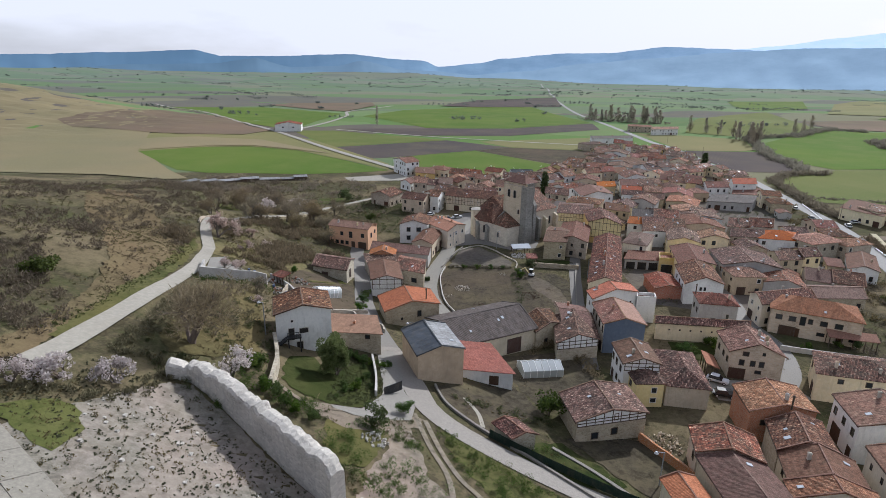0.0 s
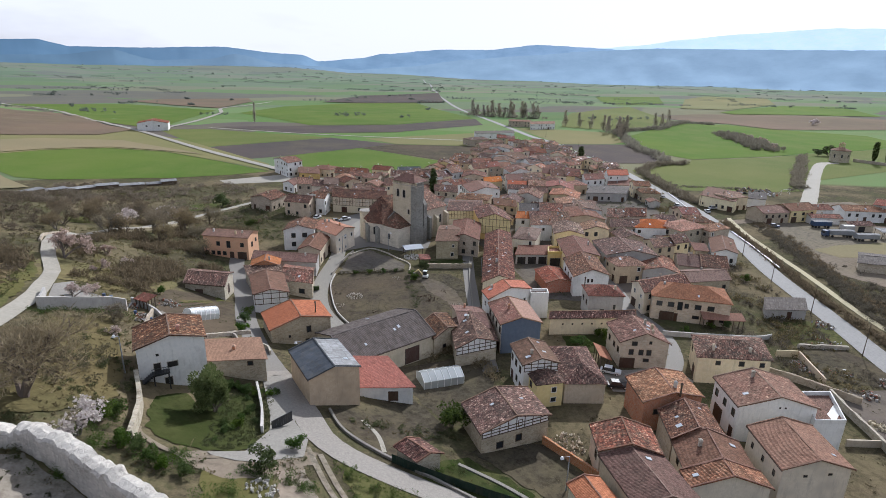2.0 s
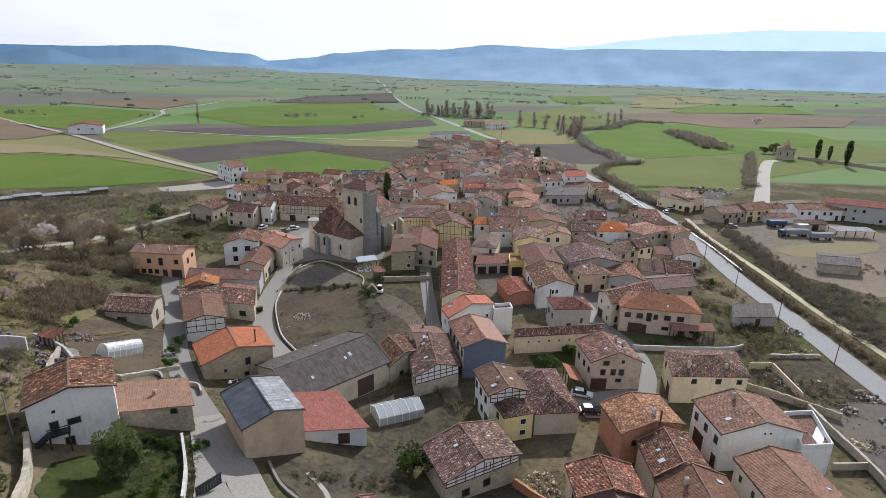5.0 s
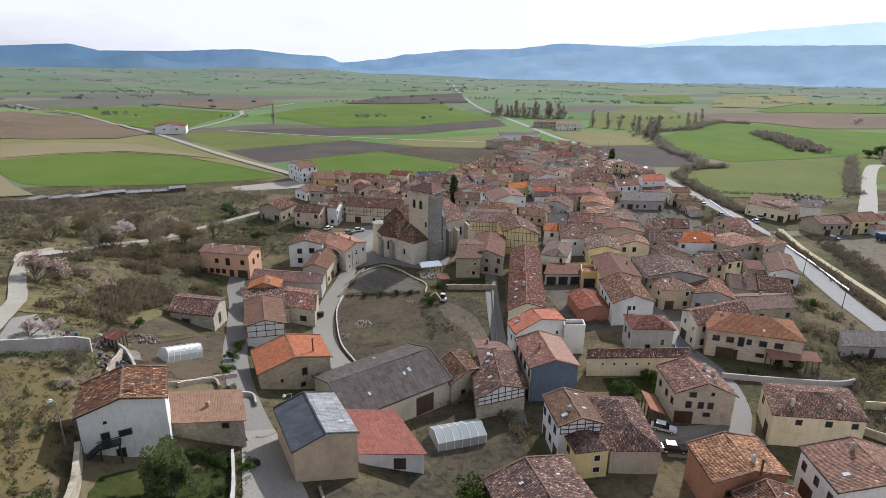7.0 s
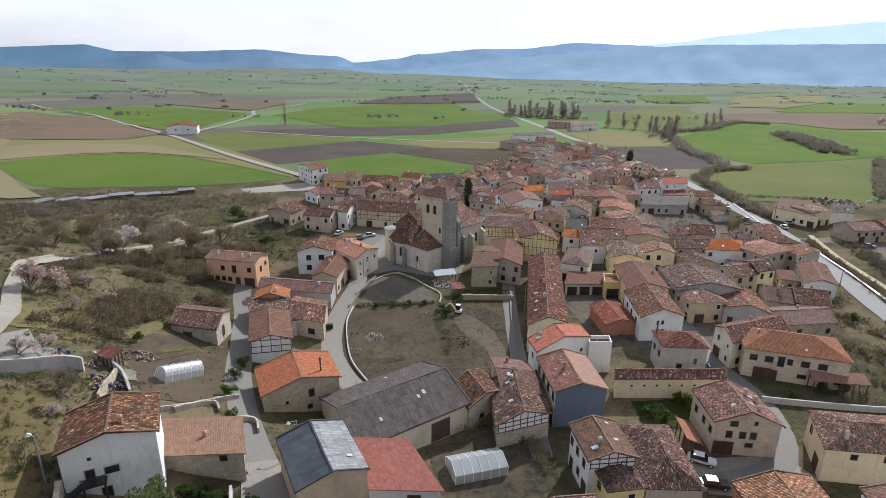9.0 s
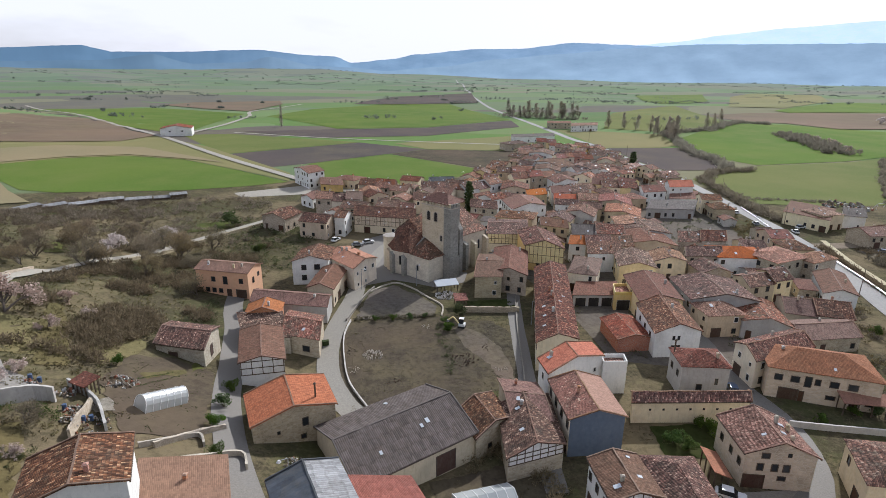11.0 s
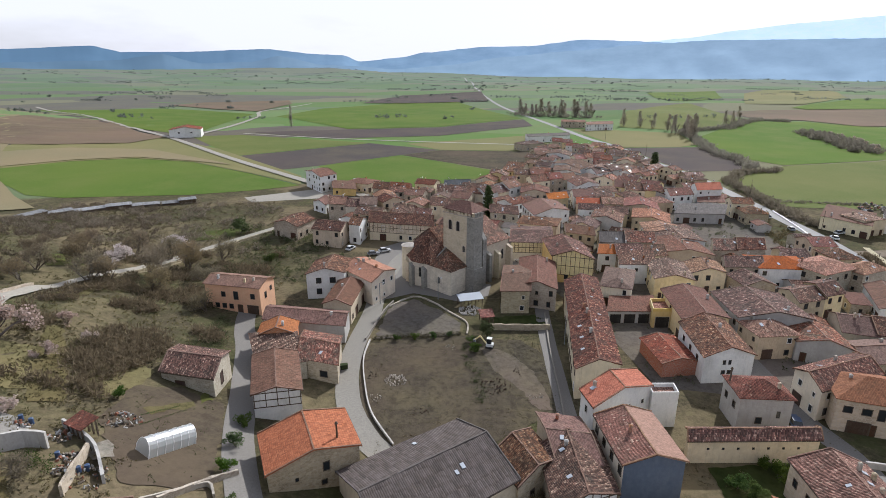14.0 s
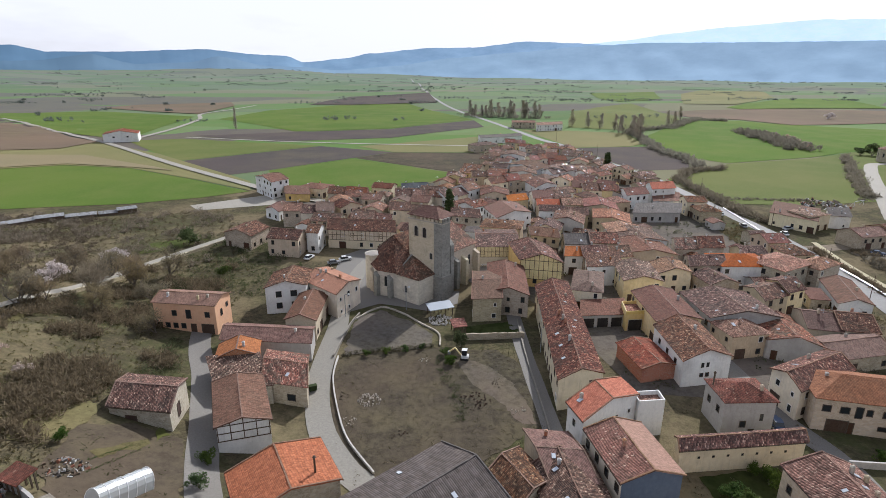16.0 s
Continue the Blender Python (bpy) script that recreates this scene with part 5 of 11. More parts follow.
house("village_house", "grey rendered house with patched tile roof", 84.8, 142.9, 10.4, 10.4, -32, 4.5, 1.5, "y", "plaster_grey", "tile_mixed", skew=-3.5, group="village houses", lights=1)
house("village_house", "tan rendered house with brown tile roof", 97.8, 148.3, 6.5, 11.0, -24, 4, 1.9, "x", "plaster_tan", "tile_brown", group="village houses", lights=0)
house("village_house", "cream rendered house with weathered tile roof", 104.0, 145.6, 7.0, 11.0, -24, 4.4, 1.9, "x", "plaster_cream", "tile_old", group="village houses", lights=0)
house("store", "rubble stone store with brown tile roof", 95.7, 136.9, 14.1, 9.2, 3, 3.5, 1.3, "x", "stone", "tile_brown", skew=3.2)
house("village_house", "tan rendered house with weathered tile roof", 95.6, 162.3, 8.3, 8.4, 15, 5.5, 1.4, "x", "plaster_tan", "tile_old", skew=3.0, group="village houses", lights=1)
house("village_house", "pale yellow rendered house with weathered tile roof", 102.6, 164.2, 6.1, 8.4, 15, 6.1, 1.4, "x", "plaster_yellow", "tile_old", skew=3.0, group="village houses", lights=1)
house("store", "whitewashed store with brown tile roof", 118.5, 161.9, 7.7, 17.1, -18, 4, 1.3, "y", "white", "tile_brown", skew=3.4)
house("village_house", "long rubble stone house with rust brown tile roof", 169.3, 207.0, 12.8, 9.6, 4, 4.6, 1.9, "x", "stone", "tile_faded", wins=((0, -4.6, 2.6, 0.8, 1.1, "dark"), (0, -1.6, 2.6, 0.8, 1.1, "dark"), (0, 1.6, 2.6, 0.8, 1.1, "dark"), (0, 4.8, 2.6, 0.8, 1.1, "dark"), (0, 3.2, 0, 1.0, 2.1, "door"), (0, -3.0, 0, 2.2, 2.2, "garage")), group="village houses", lights=1)
house("village_house", "pale yellow house with brown tile roof and garage", 182.8, 208.6, 14.2, 9.6, 9, 5.2, 1.9, "x", "plaster_yellow", "tile_faded", wins=((0, -4.6, 3.1, 1.2, 1.1, "dark"), (0, 0, 3.1, 1.2, 1.1, "dark"), (0, 4.6, 3.1, 1.2, 1.1, "dark"), (0, -4.8, 0, 2.6, 2.4, "garage"), (0, 0.4, 0.6, 1.0, 1.2, "dark"), (0, 5.2, 0, 1.0, 2.1, "door")), group="village houses", lights=0)
house("village_house", "pale yellow house with brown tile roof", 165.5, 234.6, 16.8, 16.0, -63, 5, 1.3, "shed", "plaster_yellow", "tile_brown", skew=-5.6, group="village houses", lights=0)
house("village_house", "cream rendered house with pale red tile roof", 167.7, 230.2, 9.9, 9.9, 9, 6, 1.4, "hip", "plaster_cream", "tile_pink", group="village houses", lights=2)
house("village_house", "whitewashed house with grey corrugated roof", 181.1, 230.2, 7.3, 9.0, -24, 5, 1.3, "shed", "white", "fibre", skew=1.9, group="village houses", lights=1)
house("village_house", "small whitewashed house with red tile roof", 196.6, 212.0, 9.4, 8.0, -6, 4.2, 1.4, "x", "white", "tile_red", group="village houses", lights=0)
house("village_house", "long whitewashed house with faded red tile roof", 213.4, 206.0, 19.6, 9.0, -12, 4.8, 1.6, "x", "white", "tile_faded", wins=((0, -7.6, 2.4, 0.9, 1.2, "dark"), (0, -4.4, 2.4, 0.9, 1.2, "dark"), (0, -1.0, 0, 1.1, 2.2, "door"), (0, 2.2, 2.4, 0.9, 1.2, "dark"), (0, 5.0, 2.4, 0.9, 1.2, "dark"), (0, 7.8, 0, 1.1, 2.2, "door")), group="village houses", lights=1)
house("warehouse", "grey rendered house with red tile roof", 236.3, 199.5, 32.5, 16.0, -40, 7, 1.2, "x", "plaster_grey", "tile_red", skew=3.5, group="village houses")
house("store", "low white store with pale red tile roof", 191.6, 202.4, 12.6, 5.6, -10, 2.8, 0.9, "x", "white", "tile_pink", wins=())
house("open_shed", "low store with dark red tile roof", 196.6, 190.4, 9.6, 6.0, -6, 2.8, 0.9, "x", "plaster_tan", "tile_old", wins=((0, 0, 0, 2.6, 2.2, "dark"),))
house("village_house", "red rendered house with weathered tile roof", 112.7, 375.3, 6.4, 11.0, -25, 7, 1.9, "x", "red_render", "tile_old", skew=-3.9, group="village houses", lights=1)
house("village_house", "rubble stone house with red tile roof", 119.1, 372.4, 7.5, 11.0, -25, 6.2, 1.9, "x", "stone", "tile_red", skew=-3.9, group="village houses", lights=1)
house("village_house", "rubble stone house with weathered tile roof", 90.6, 453.6, 19.9, 11.0, 22, 5, 1.6, "hip", "stone", "tile_old", group="village houses", lights=1)
house("village_house", "rubble stone house with red tile roof", 112.8, 459.2, 7.5, 11.0, -31, 6, 1.9, "x", "stone", "tile_red", skew=-3.8, group="village houses", lights=2)
house("village_house", "ochre yellow house with red tile roof", 119.3, 455.3, 7.7, 11.0, -31, 5.5, 1.9, "x", "yellow", "tile_red", skew=-3.8, group="village houses", lights=2)
house("warehouse", "whitewashed house with grey corrugated roof", 116.5, 503.0, 38.9, 16.0, 14, 5, 1.2, "x", "white", "fibre", skew=5.6, group="village houses")
house("barn", "rubble stone barn with red tile roof", 169.0, 608.6, 23.5, 16.0, -14, 6, 1.3, "x", "stone", "tile_red")
house("barn", "whitewashed barn with pale red tile roof", 188.2, 584.5, 30.3, 16.0, 15, 6, 1.7, "x", "white", "tile_pink", skew=9.6)
house("village_house", "whitewashed house with weathered tile roof", 93.7, 352.6, 24.3, 16.0, -64, 6, 1.6, "y", "white", "tile_old", skew=-5.6, group="village houses", lights=2)
house("village_house", "tan rendered house with weathered tile roof", 83.9, 395.1, 8.1, 11.0, 27, 6, 1.9, "x", "plaster_tan", "tile_old", skew=3.8, group="village houses", lights=1)
house("village_house", "grey rendered house with patched tile roof", 92.3, 399.4, 10.8, 11.0, 27, 5.5, 1.9, "x", "plaster_grey", "tile_mixed", skew=3.8, group="village houses", lights=1)
house("barn", "broad whitewashed barn with a dark red roof by the track", -193.5, 546.0, 25.0, 22.0, 14, 6.5, 2.4, "y", "white", "tile_red", wins=((0, -5, 3.6, 1.4, 1.0, "dark"), (0, 5, 3.6, 1.4, 1.0, "dark")), chim=0)
house("village_house", "whitewashed house with weathered tile roof", 101.4, 331.0, 10.9, 11.0, 30, 6, 1.9, "x", "white", "tile_old", skew=3.8, group="village houses", lights=1)
house("village_house", "grey rendered house with weathered tile roof", 110.0, 336.0, 9.0, 11.0, 30, 6.4, 1.9, "x", "plaster_grey", "tile_old", skew=3.8, group="village houses", lights=1)
house("village_house", "rubble stone house with patched tile roof", 118.5, 340.9, 10.4, 11.0, 30, 5.2, 1.9, "x", "stone", "tile_mixed", skew=3.8, group="village houses", lights=1)
house("village_house", "tan rendered house with weathered tile roof", 58.7, 324.5, 8.2, 11.0, -25, 6.5, 1.9, "x", "plaster_tan", "tile_old", skew=-3.8, group="village houses", lights=2)
house("village_house", "rubble stone house with red tile roof", 65.4, 321.4, 6.5, 11.0, -25, 7.1, 1.9, "x", "stone", "tile_red", skew=-3.8, group="village houses", lights=2)
house("village_house", "cream rendered house with red tile roof", 71.5, 318.5, 6.9, 11.0, -25, 6.0, 1.9, "x", "plaster_cream", "tile_red", skew=-3.8, group="village houses", lights=2)
house("village_house", "rubble stone house with weathered tile roof", -12.7, 298.7, 8.7, 11.0, -24, 5.5, 1.9, "x", "stone", "tile_old", skew=-3.8, group="village houses", lights=1)
house("village_house", "ochre yellow house with red tile roof", -4.3, 295.0, 9.6, 11.0, -24, 5.9, 1.9, "x", "yellow", "tile_red", skew=-3.8, group="village houses", lights=1)
house("village_house", "cream rendered house with weathered tile roof", 102.7, 286.4, 7.9, 11.0, -27, 6, 1.9, "x", "plaster_cream", "tile_old", skew=-3.2, group="village houses", lights=2)
house("village_house", "ochre yellow house with patched tile roof", 109.7, 282.8, 7.8, 11.0, -27, 6.4, 1.9, "x", "yellow", "tile_mixed", skew=-3.2, group="village houses", lights=2)
house("village_house", "cream rendered house with red tile roof", 103.0, 372.4, 7.5, 11.0, 21, 6.5, 1.9, "x", "plaster_cream", "tile_red", skew=3.8, group="village houses", lights=1)
house("village_house", "cream rendered house with patched tile roof", 109.6, 375.0, 6.7, 11.0, 21, 6.9, 1.9, "x", "plaster_cream", "tile_mixed", skew=3.8, group="village houses", lights=1)
house("village_house", "ochre yellow house with pinkish tile roof", 115.4, 377.2, 5.7, 11.0, 21, 6.0, 1.9, "x", "yellow", "tile_pink", skew=3.8, group="village houses", lights=1)
house("village_house", "whitewashed house with weathered tile roof", 96.6, 393.3, 16.5, 16.0, -40, 6.5, 1.4, "y", "white", "tile_old", skew=-5.6, group="village houses", lights=0)
house("village_house", "whitewashed house with patched tile roof", 135.8, 420.1, 8.2, 7.2, -33, 6.2, 1.3, "hip", "white", "tile_mixed", chim=1, lights=2, group="village houses")
house("village_house", "rubble stone house with patched tile roof", 6.7, 288.3, 7.3, 7.3, -21, 5.6, 1.3, "hip", "stone", "tile_mixed", chim=2, lights=0, group="village houses")
house("village_house", "whitewashed house with weathered tile roof", 71.7, 252.1, 9.5, 8.0, -17, 5.6, 1.4, "x", "white", "tile_old", chim=1, lights=0, group="village houses")
house("village_house", "rubble stone house with weathered tile roof", 141.5, 306.4, 9.7, 8.7, 7, 6.2, 1.6, "hip", "stone", "tile_old", chim=1, lights=1, group="village houses")
house("village_house", "pale yellow rendered house with patched tile roof", 46.7, 325.8, 9.2, 7.9, -24, 5.6, 1.7, "y", "plaster_yellow", "tile_mixed", chim=1, lights=0, group="village houses")
house("village_house", "rubble stone house with red tile roof", 22.6, 273.1, 7.9, 9.7, -24, 6.2, 1.7, "x", "stone", "tile_red", chim=0, lights=0, group="village houses")
house("village_house", "tan rendered house with weathered tile roof", 119.2, 421.7, 8.7, 8.9, -31, 6.2, 1.6, "x", "plaster_tan", "tile_old", chim=0, lights=1, group="village houses")
house("village_house", "tan rendered house with patched tile roof", 39.6, 318.3, 9.5, 8.6, -23, 4.6, 1.7, "y", "plaster_tan", "tile_mixed", chim=0, lights=0, group="village houses")
house("village_house", "rubble stone house with pinkish tile roof", 138.0, 356.1, 9.3, 9.9, 32, 4.6, 1.8, "x", "stone", "tile_pink", chim=1, lights=2, group="village houses")
house("village_house", "tan rendered house with weathered tile roof", 37.4, 268.3, 10.1, 7.1, 37, 5.2, 1.3, "x", "plaster_tan", "tile_old", chim=0, lights=0, group="village houses")
house("village_house", "pale yellow rendered house with patched tile roof", 146.1, 397.0, 9.6, 9.5, -34, 5.2, 1.7, "x", "plaster_yellow", "tile_mixed", chim=1, lights=2, group="village houses")
house("village_house", "tan rendered house with pinkish tile roof", 136.7, 342.4, 9.1, 8.6, 34, 5.6, 1.5, "x", "plaster_tan", "tile_pink", chim=0, lights=2, group="village houses")
house("village_house", "rubble stone house with red tile roof", 125.0, 399.3, 7.8, 7.8, -37, 4.6, 1.4, "x", "stone", "tile_red", chim=1, lights=0, group="village houses")
house("village_house", "tan rendered house with weathered tile roof", 93.8, 415.5, 7.4, 8.0, 27, 6.2, 1.3, "y", "plaster_tan", "tile_old", chim=1, lights=0, group="village houses")
house("village_house", "tan rendered house with weathered tile roof", 113.3, 192.0, 7.1, 8.0, -8, 5.6, 1.4, "x", "plaster_tan", "tile_old", chim=1, lights=0, group="village houses")
house("village_house", "rubble stone house with weathered tile roof", 101.6, 432.5, 8.2, 9.9, 25, 5.2, 1.8, "x", "stone", "tile_old", chim=1, lights=1, group="village houses")
house("village_house", "tan rendered house with pinkish tile roof", 106.4, 266.8, 8.0, 8.7, 7, 4.6, 1.6, "hip", "plaster_tan", "tile_pink", chim=0, lights=0, group="village houses")
house("village_house", "pale yellow rendered house with patched tile roof", 108.0, 305.4, 9.6, 9.8, -41, 5.6, 1.8, "x", "plaster_yellow", "tile_mixed", chim=0, lights=0, group="village houses")
house("village_house", "whitewashed house with pinkish tile roof", 117.0, 325.4, 7.9, 7.2, 30, 6.2, 1.3, "x", "white", "tile_pink", chim=2, lights=1, group="village houses")
house("village_house", "pale yellow rendered house with pinkish tile roof", 138.3, 439.0, 8.8, 9.0, -33, 5.2, 1.6, "x", "plaster_yellow", "tile_pink", chim=0, lights=0, group="village houses")
house("village_house", "pale yellow rendered house with pinkish tile roof", 56.5, 340.2, 9.0, 8.7, -25, 5.2, 1.6, "x", "plaster_yellow", "tile_pink", chim=2, lights=1, group="village houses")
house("village_house", "cream rendered house with pinkish tile roof", 49.8, 300.4, 7.3, 7.3, 43, 5.2, 1.3, "hip", "plaster_cream", "tile_pink", chim=1, lights=2, group="village houses")
house("village_house", "rubble stone house with patched tile roof", 135.4, 246.7, 8.5, 9.5, -9, 4.6, 1.7, "hip", "stone", "tile_mixed", chim=2, lights=1, group="village houses")
house("village_house", "grey rendered house with brown tile roof", 145.8, 368.6, 8.8, 9.3, 31, 4.6, 1.7, "hip", "plaster_grey", "tile_brown", chim=1, lights=0, group="village houses")
house("village_house", "rubble stone house with red tile roof", 28.0, 234.3, 8.6, 7.7, -27, 4.6, 1.4, "x", "stone", "tile_red", chim=0, lights=0, group="village houses")
house("village_house", "cream rendered house with patched tile roof", 135.5, 256.2, 7.9, 8.5, -11, 6.2, 1.5, "x", "plaster_cream", "tile_mixed", chim=0, lights=0, group="village houses")
house("village_house", "pale yellow rendered house with patched tile roof", 122.3, 318.4, 10.2, 7.0, 28, 6.2, 1.3, "x", "plaster_yellow", "tile_mixed", chim=1, lights=2, group="village houses")
house("village_house", "pale yellow rendered house with red tile roof", 8.5, 302.8, 9.5, 8.4, -23, 6.2, 1.5, "x", "plaster_yellow", "tile_red", chim=1, lights=0, group="village houses")
house("village_house", "cream rendered house with pinkish tile roof", 126.3, 432.0, 10.2, 9.9, -34, 5.6, 1.8, "hip", "plaster_cream", "tile_pink", chim=1, lights=1, group="village houses")
house("village_house", "ochre yellow house with pinkish tile roof", 129.0, 410.6, 7.2, 9.1, -32, 5.2, 1.6, "x", "yellow", "tile_pink", chim=2, lights=1, group="village houses")
house("village_house", "tan rendered house with brown tile roof", 47.8, 334.5, 7.1, 7.5, -27, 5.2, 1.3, "x", "plaster_tan", "tile_brown", chim=1, lights=1, group="village houses")
house("village_house", "pale yellow rendered house with weathered tile roof", 62.1, 229.2, 9.5, 9.2, -29, 5.2, 1.7, "y", "plaster_yellow", "tile_old", chim=1, lights=0, group="village houses")
house("village_house", "cream rendered house with pinkish tile roof", 2.6, 267.4, 9.0, 8.8, -21, 4.6, 1.6, "y", "plaster_cream", "tile_pink", chim=0, lights=2, group="village houses")
house("village_house", "rubble stone house with patched tile roof", 134.3, 295.6, 9.3, 8.1, 6, 4.6, 1.5, "x", "stone", "tile_mixed", chim=1, lights=2, group="village houses")
house("village_house", "whitewashed house with patched tile roof", 94.5, 426.7, 8.6, 7.0, 21, 5.6, 1.3, "hip", "white", "tile_mixed", chim=2, lights=1, group="village houses")
house("village_house", "grey rendered house with weathered tile roof", 118.7, 408.8, 7.5, 9.5, -32, 4.6, 1.7, "x", "plaster_grey", "tile_old", chim=2, lights=0, group="village houses")
house("village_house", "cream rendered house with weathered tile roof", 88.9, 380.7, 8.0, 8.1, -38, 5.2, 1.4, "y", "plaster_cream", "tile_old", chim=2, lights=0, group="village houses")
house("village_house", "tan rendered house with patched tile roof", 50.1, 271.4, 8.0, 8.1, -10, 4.6, 1.5, "hip", "plaster_tan", "tile_mixed", chim=1, lights=0, group="village houses")
house("village_house", "pale yellow rendered house with red tile roof", 115.5, 295.9, 8.6, 9.3, -44, 5.6, 1.7, "x", "plaster_yellow", "tile_red", chim=1, lights=0, group="village houses")
house("village_house", "rubble stone house with pinkish tile roof", 73.9, 342.9, 9.9, 7.5, -31, 4.6, 1.4, "x", "stone", "tile_pink", chim=2, lights=0, group="village houses")
house("village_house", "whitewashed house with pinkish tile roof", 89.5, 288.9, 10.2, 9.1, 6, 4.6, 1.6, "x", "white", "tile_pink", chim=0, lights=0, group="village houses")
house("village_house", "tan rendered house with pinkish tile roof", 74.4, 365.0, 7.0, 7.6, -41, 5.2, 1.4, "x", "plaster_tan", "tile_pink", chim=0, lights=2, group="village houses")
house("village_house", "rubble stone house with weathered tile roof", 78.1, 382.8, 8.6, 9.1, -39, 5.6, 1.6, "x", "stone", "tile_old", chim=1, lights=2, group="village houses")
house("village_house", "pale yellow rendered house with red tile roof", 103.4, 319.0, 8.7, 8.3, 33, 4.6, 1.5, "hip", "plaster_yellow", "tile_red", chim=2, lights=1, group="village houses")
house("village_house", "pale yellow rendered house with patched tile roof", 50.0, 314.2, 7.0, 7.9, -20, 5.2, 1.4, "x", "plaster_yellow", "tile_mixed", chim=1, lights=1, group="village houses")
house("village_house", "tan rendered house with brown tile roof", 137.6, 401.3, 7.5, 8.1, -36, 5.6, 1.5, "x", "plaster_tan", "tile_brown", chim=2, lights=0, group="village houses")
house("village_house", "whitewashed house with pinkish tile roof", 37.0, 302.3, 10.3, 7.9, 44, 5.2, 1.4, "hip", "white", "tile_pink", chim=1, lights=0, group="village houses")
house("village_house", "whitewashed house with weathered tile roof", 15.9, 234.7, 9.3, 8.1, -30, 4.6, 1.5, "x", "white", "tile_old", chim=1, lights=1, group="village houses")
house("village_house", "rubble stone house with patched tile roof", -15.2, 250.2, 10.2, 9.5, -17, 5.6, 1.7, "x", "stone", "tile_mixed", chim=1, lights=2, group="village houses")
house("village_house", "tan rendered house with patched tile roof", 140.8, 411.3, 8.9, 9.4, -34, 6.2, 1.6, "y", "plaster_tan", "tile_mixed", chim=2, lights=0, group="village houses")
house("village_house", "tan rendered house with weathered tile roof", 20.8, 245.4, 7.0, 8.1, -30, 6.2, 1.3, "y", "plaster_tan", "tile_old", chim=2, lights=0, group="village houses")
house("village_house", "rubble stone house with pinkish tile roof", 83.6, 261.7, 8.2, 9.8, -12, 5.6, 1.8, "x", "stone", "tile_pink", chim=1, lights=0, group="village houses")
house("village_house", "grey rendered house with weathered tile roof", 133.5, 387.8, 10.0, 8.6, -36, 5.6, 1.5, "x", "plaster_grey", "tile_old", chim=1, lights=2, group="village houses")
house("village_house", "rubble stone house with brown tile roof", 143.2, 381.5, 7.0, 9.7, -37, 4.6, 1.7, "x", "stone", "tile_brown", chim=1, lights=2, group="village houses")
house("village_house", "pale yellow rendered house with patched tile roof", 94.7, 270.2, 8.3, 9.8, 11, 6.2, 1.8, "hip", "plaster_yellow", "tile_mixed", chim=1, lights=0, group="village houses")
house("village_house", "grey rendered house with weathered tile roof", 113.2, 348.9, 10.0, 7.4, 28, 5.6, 1.3, "hip", "plaster_grey", "tile_old", chim=2, lights=2, group="village houses")
house("village_house", "rubble stone house with red tile roof", 2.6, 279.7, 8.0, 8.1, -18, 6.2, 1.5, "x", "stone", "tile_red", chim=1, lights=2, group="village houses")
house("village_house", "cream rendered house with red tile roof", 132.1, 370.3, 10.4, 9.1, -25, 4.6, 1.9, "y", "plaster_cream", "tile_red", chim=1, lights=1, group="village houses")
house("village_house", "cream rendered house with red tile roof", 115.4, 390.0, 10.2, 9.4, 23, 4.6, 1.7, "x", "plaster_cream", "tile_red", chim=1, lights=0, group="village houses")
house("village_house", "tan rendered house with red tile roof", 114.6, 361.8, 7.5, 7.6, -23, 4.6, 1.4, "x", "plaster_tan", "tile_red", chim=2, lights=0, group="village houses")
house("village_house", "pale yellow rendered house with patched tile roof", 130.9, 335.4, 7.0, 8.4, 37, 5.6, 1.5, "x", "plaster_yellow", "tile_mixed", chim=1, lights=2, group="village houses")
house("village_house", "cream rendered house with patched tile roof", 61.9, 354.4, 10.3, 9.9, -28, 5.2, 1.8, "x", "plaster_cream", "tile_mixed", chim=2, lights=2, group="village houses")
house("village_house", "rubble stone house with brown tile roof", 91.8, 319.7, 9.6, 8.7, 35, 5.2, 1.6, "hip", "stone", "tile_brown", chim=0, lights=0, group="village houses")
house("village_house", "cream rendered house with brown tile roof", 143.8, 336.0, 7.4, 9.3, 34, 5.6, 1.7, "x", "plaster_cream", "tile_brown", chim=1, lights=0, group="village houses")
house("village_house", "grey rendered house with weathered tile roof", 77.1, 350.9, 8.5, 8.4, -30, 6.2, 1.5, "x", "plaster_grey", "tile_old", chim=1, lights=0, group="village houses")
house("village_house", "rubble stone house with weathered tile roof", 90.1, 174.1, 8.2, 8.2, 0, 4.6, 1.5, "y", "stone", "tile_old", chim=1, lights=0, group="village houses")
house("village_house", "whitewashed house with patched tile roof", 19.8, 298.3, 8.4, 7.2, -28, 4.6, 1.3, "hip", "white", "tile_mixed", chim=1, lights=0, group="village houses")
house("village_house", "tan rendered house with red tile roof", 128.8, 202.4, 7.1, 9.4, -5, 5.6, 1.7, "x", "plaster_tan", "tile_red", chim=1, lights=2, group="village houses")
house("village_house", "rubble stone house with pinkish tile roof", 146.3, 318.1, 9.9, 7.9, 9, 5.6, 1.4, "x", "stone", "tile_pink", chim=1, lights=2, group="village houses")
house("village_house", "whitewashed house with patched tile roof", 146.9, 430.5, 8.7, 8.1, -33, 5.2, 1.5, "hip", "white", "tile_mixed", chim=2, lights=1, group="village houses")
house("village_house", "grey rendered house with red tile roof", 70.7, 333.6, 8.4, 7.6, -30, 4.6, 1.4, "x", "plaster_grey", "tile_red", chim=0, lights=2, group="village houses")
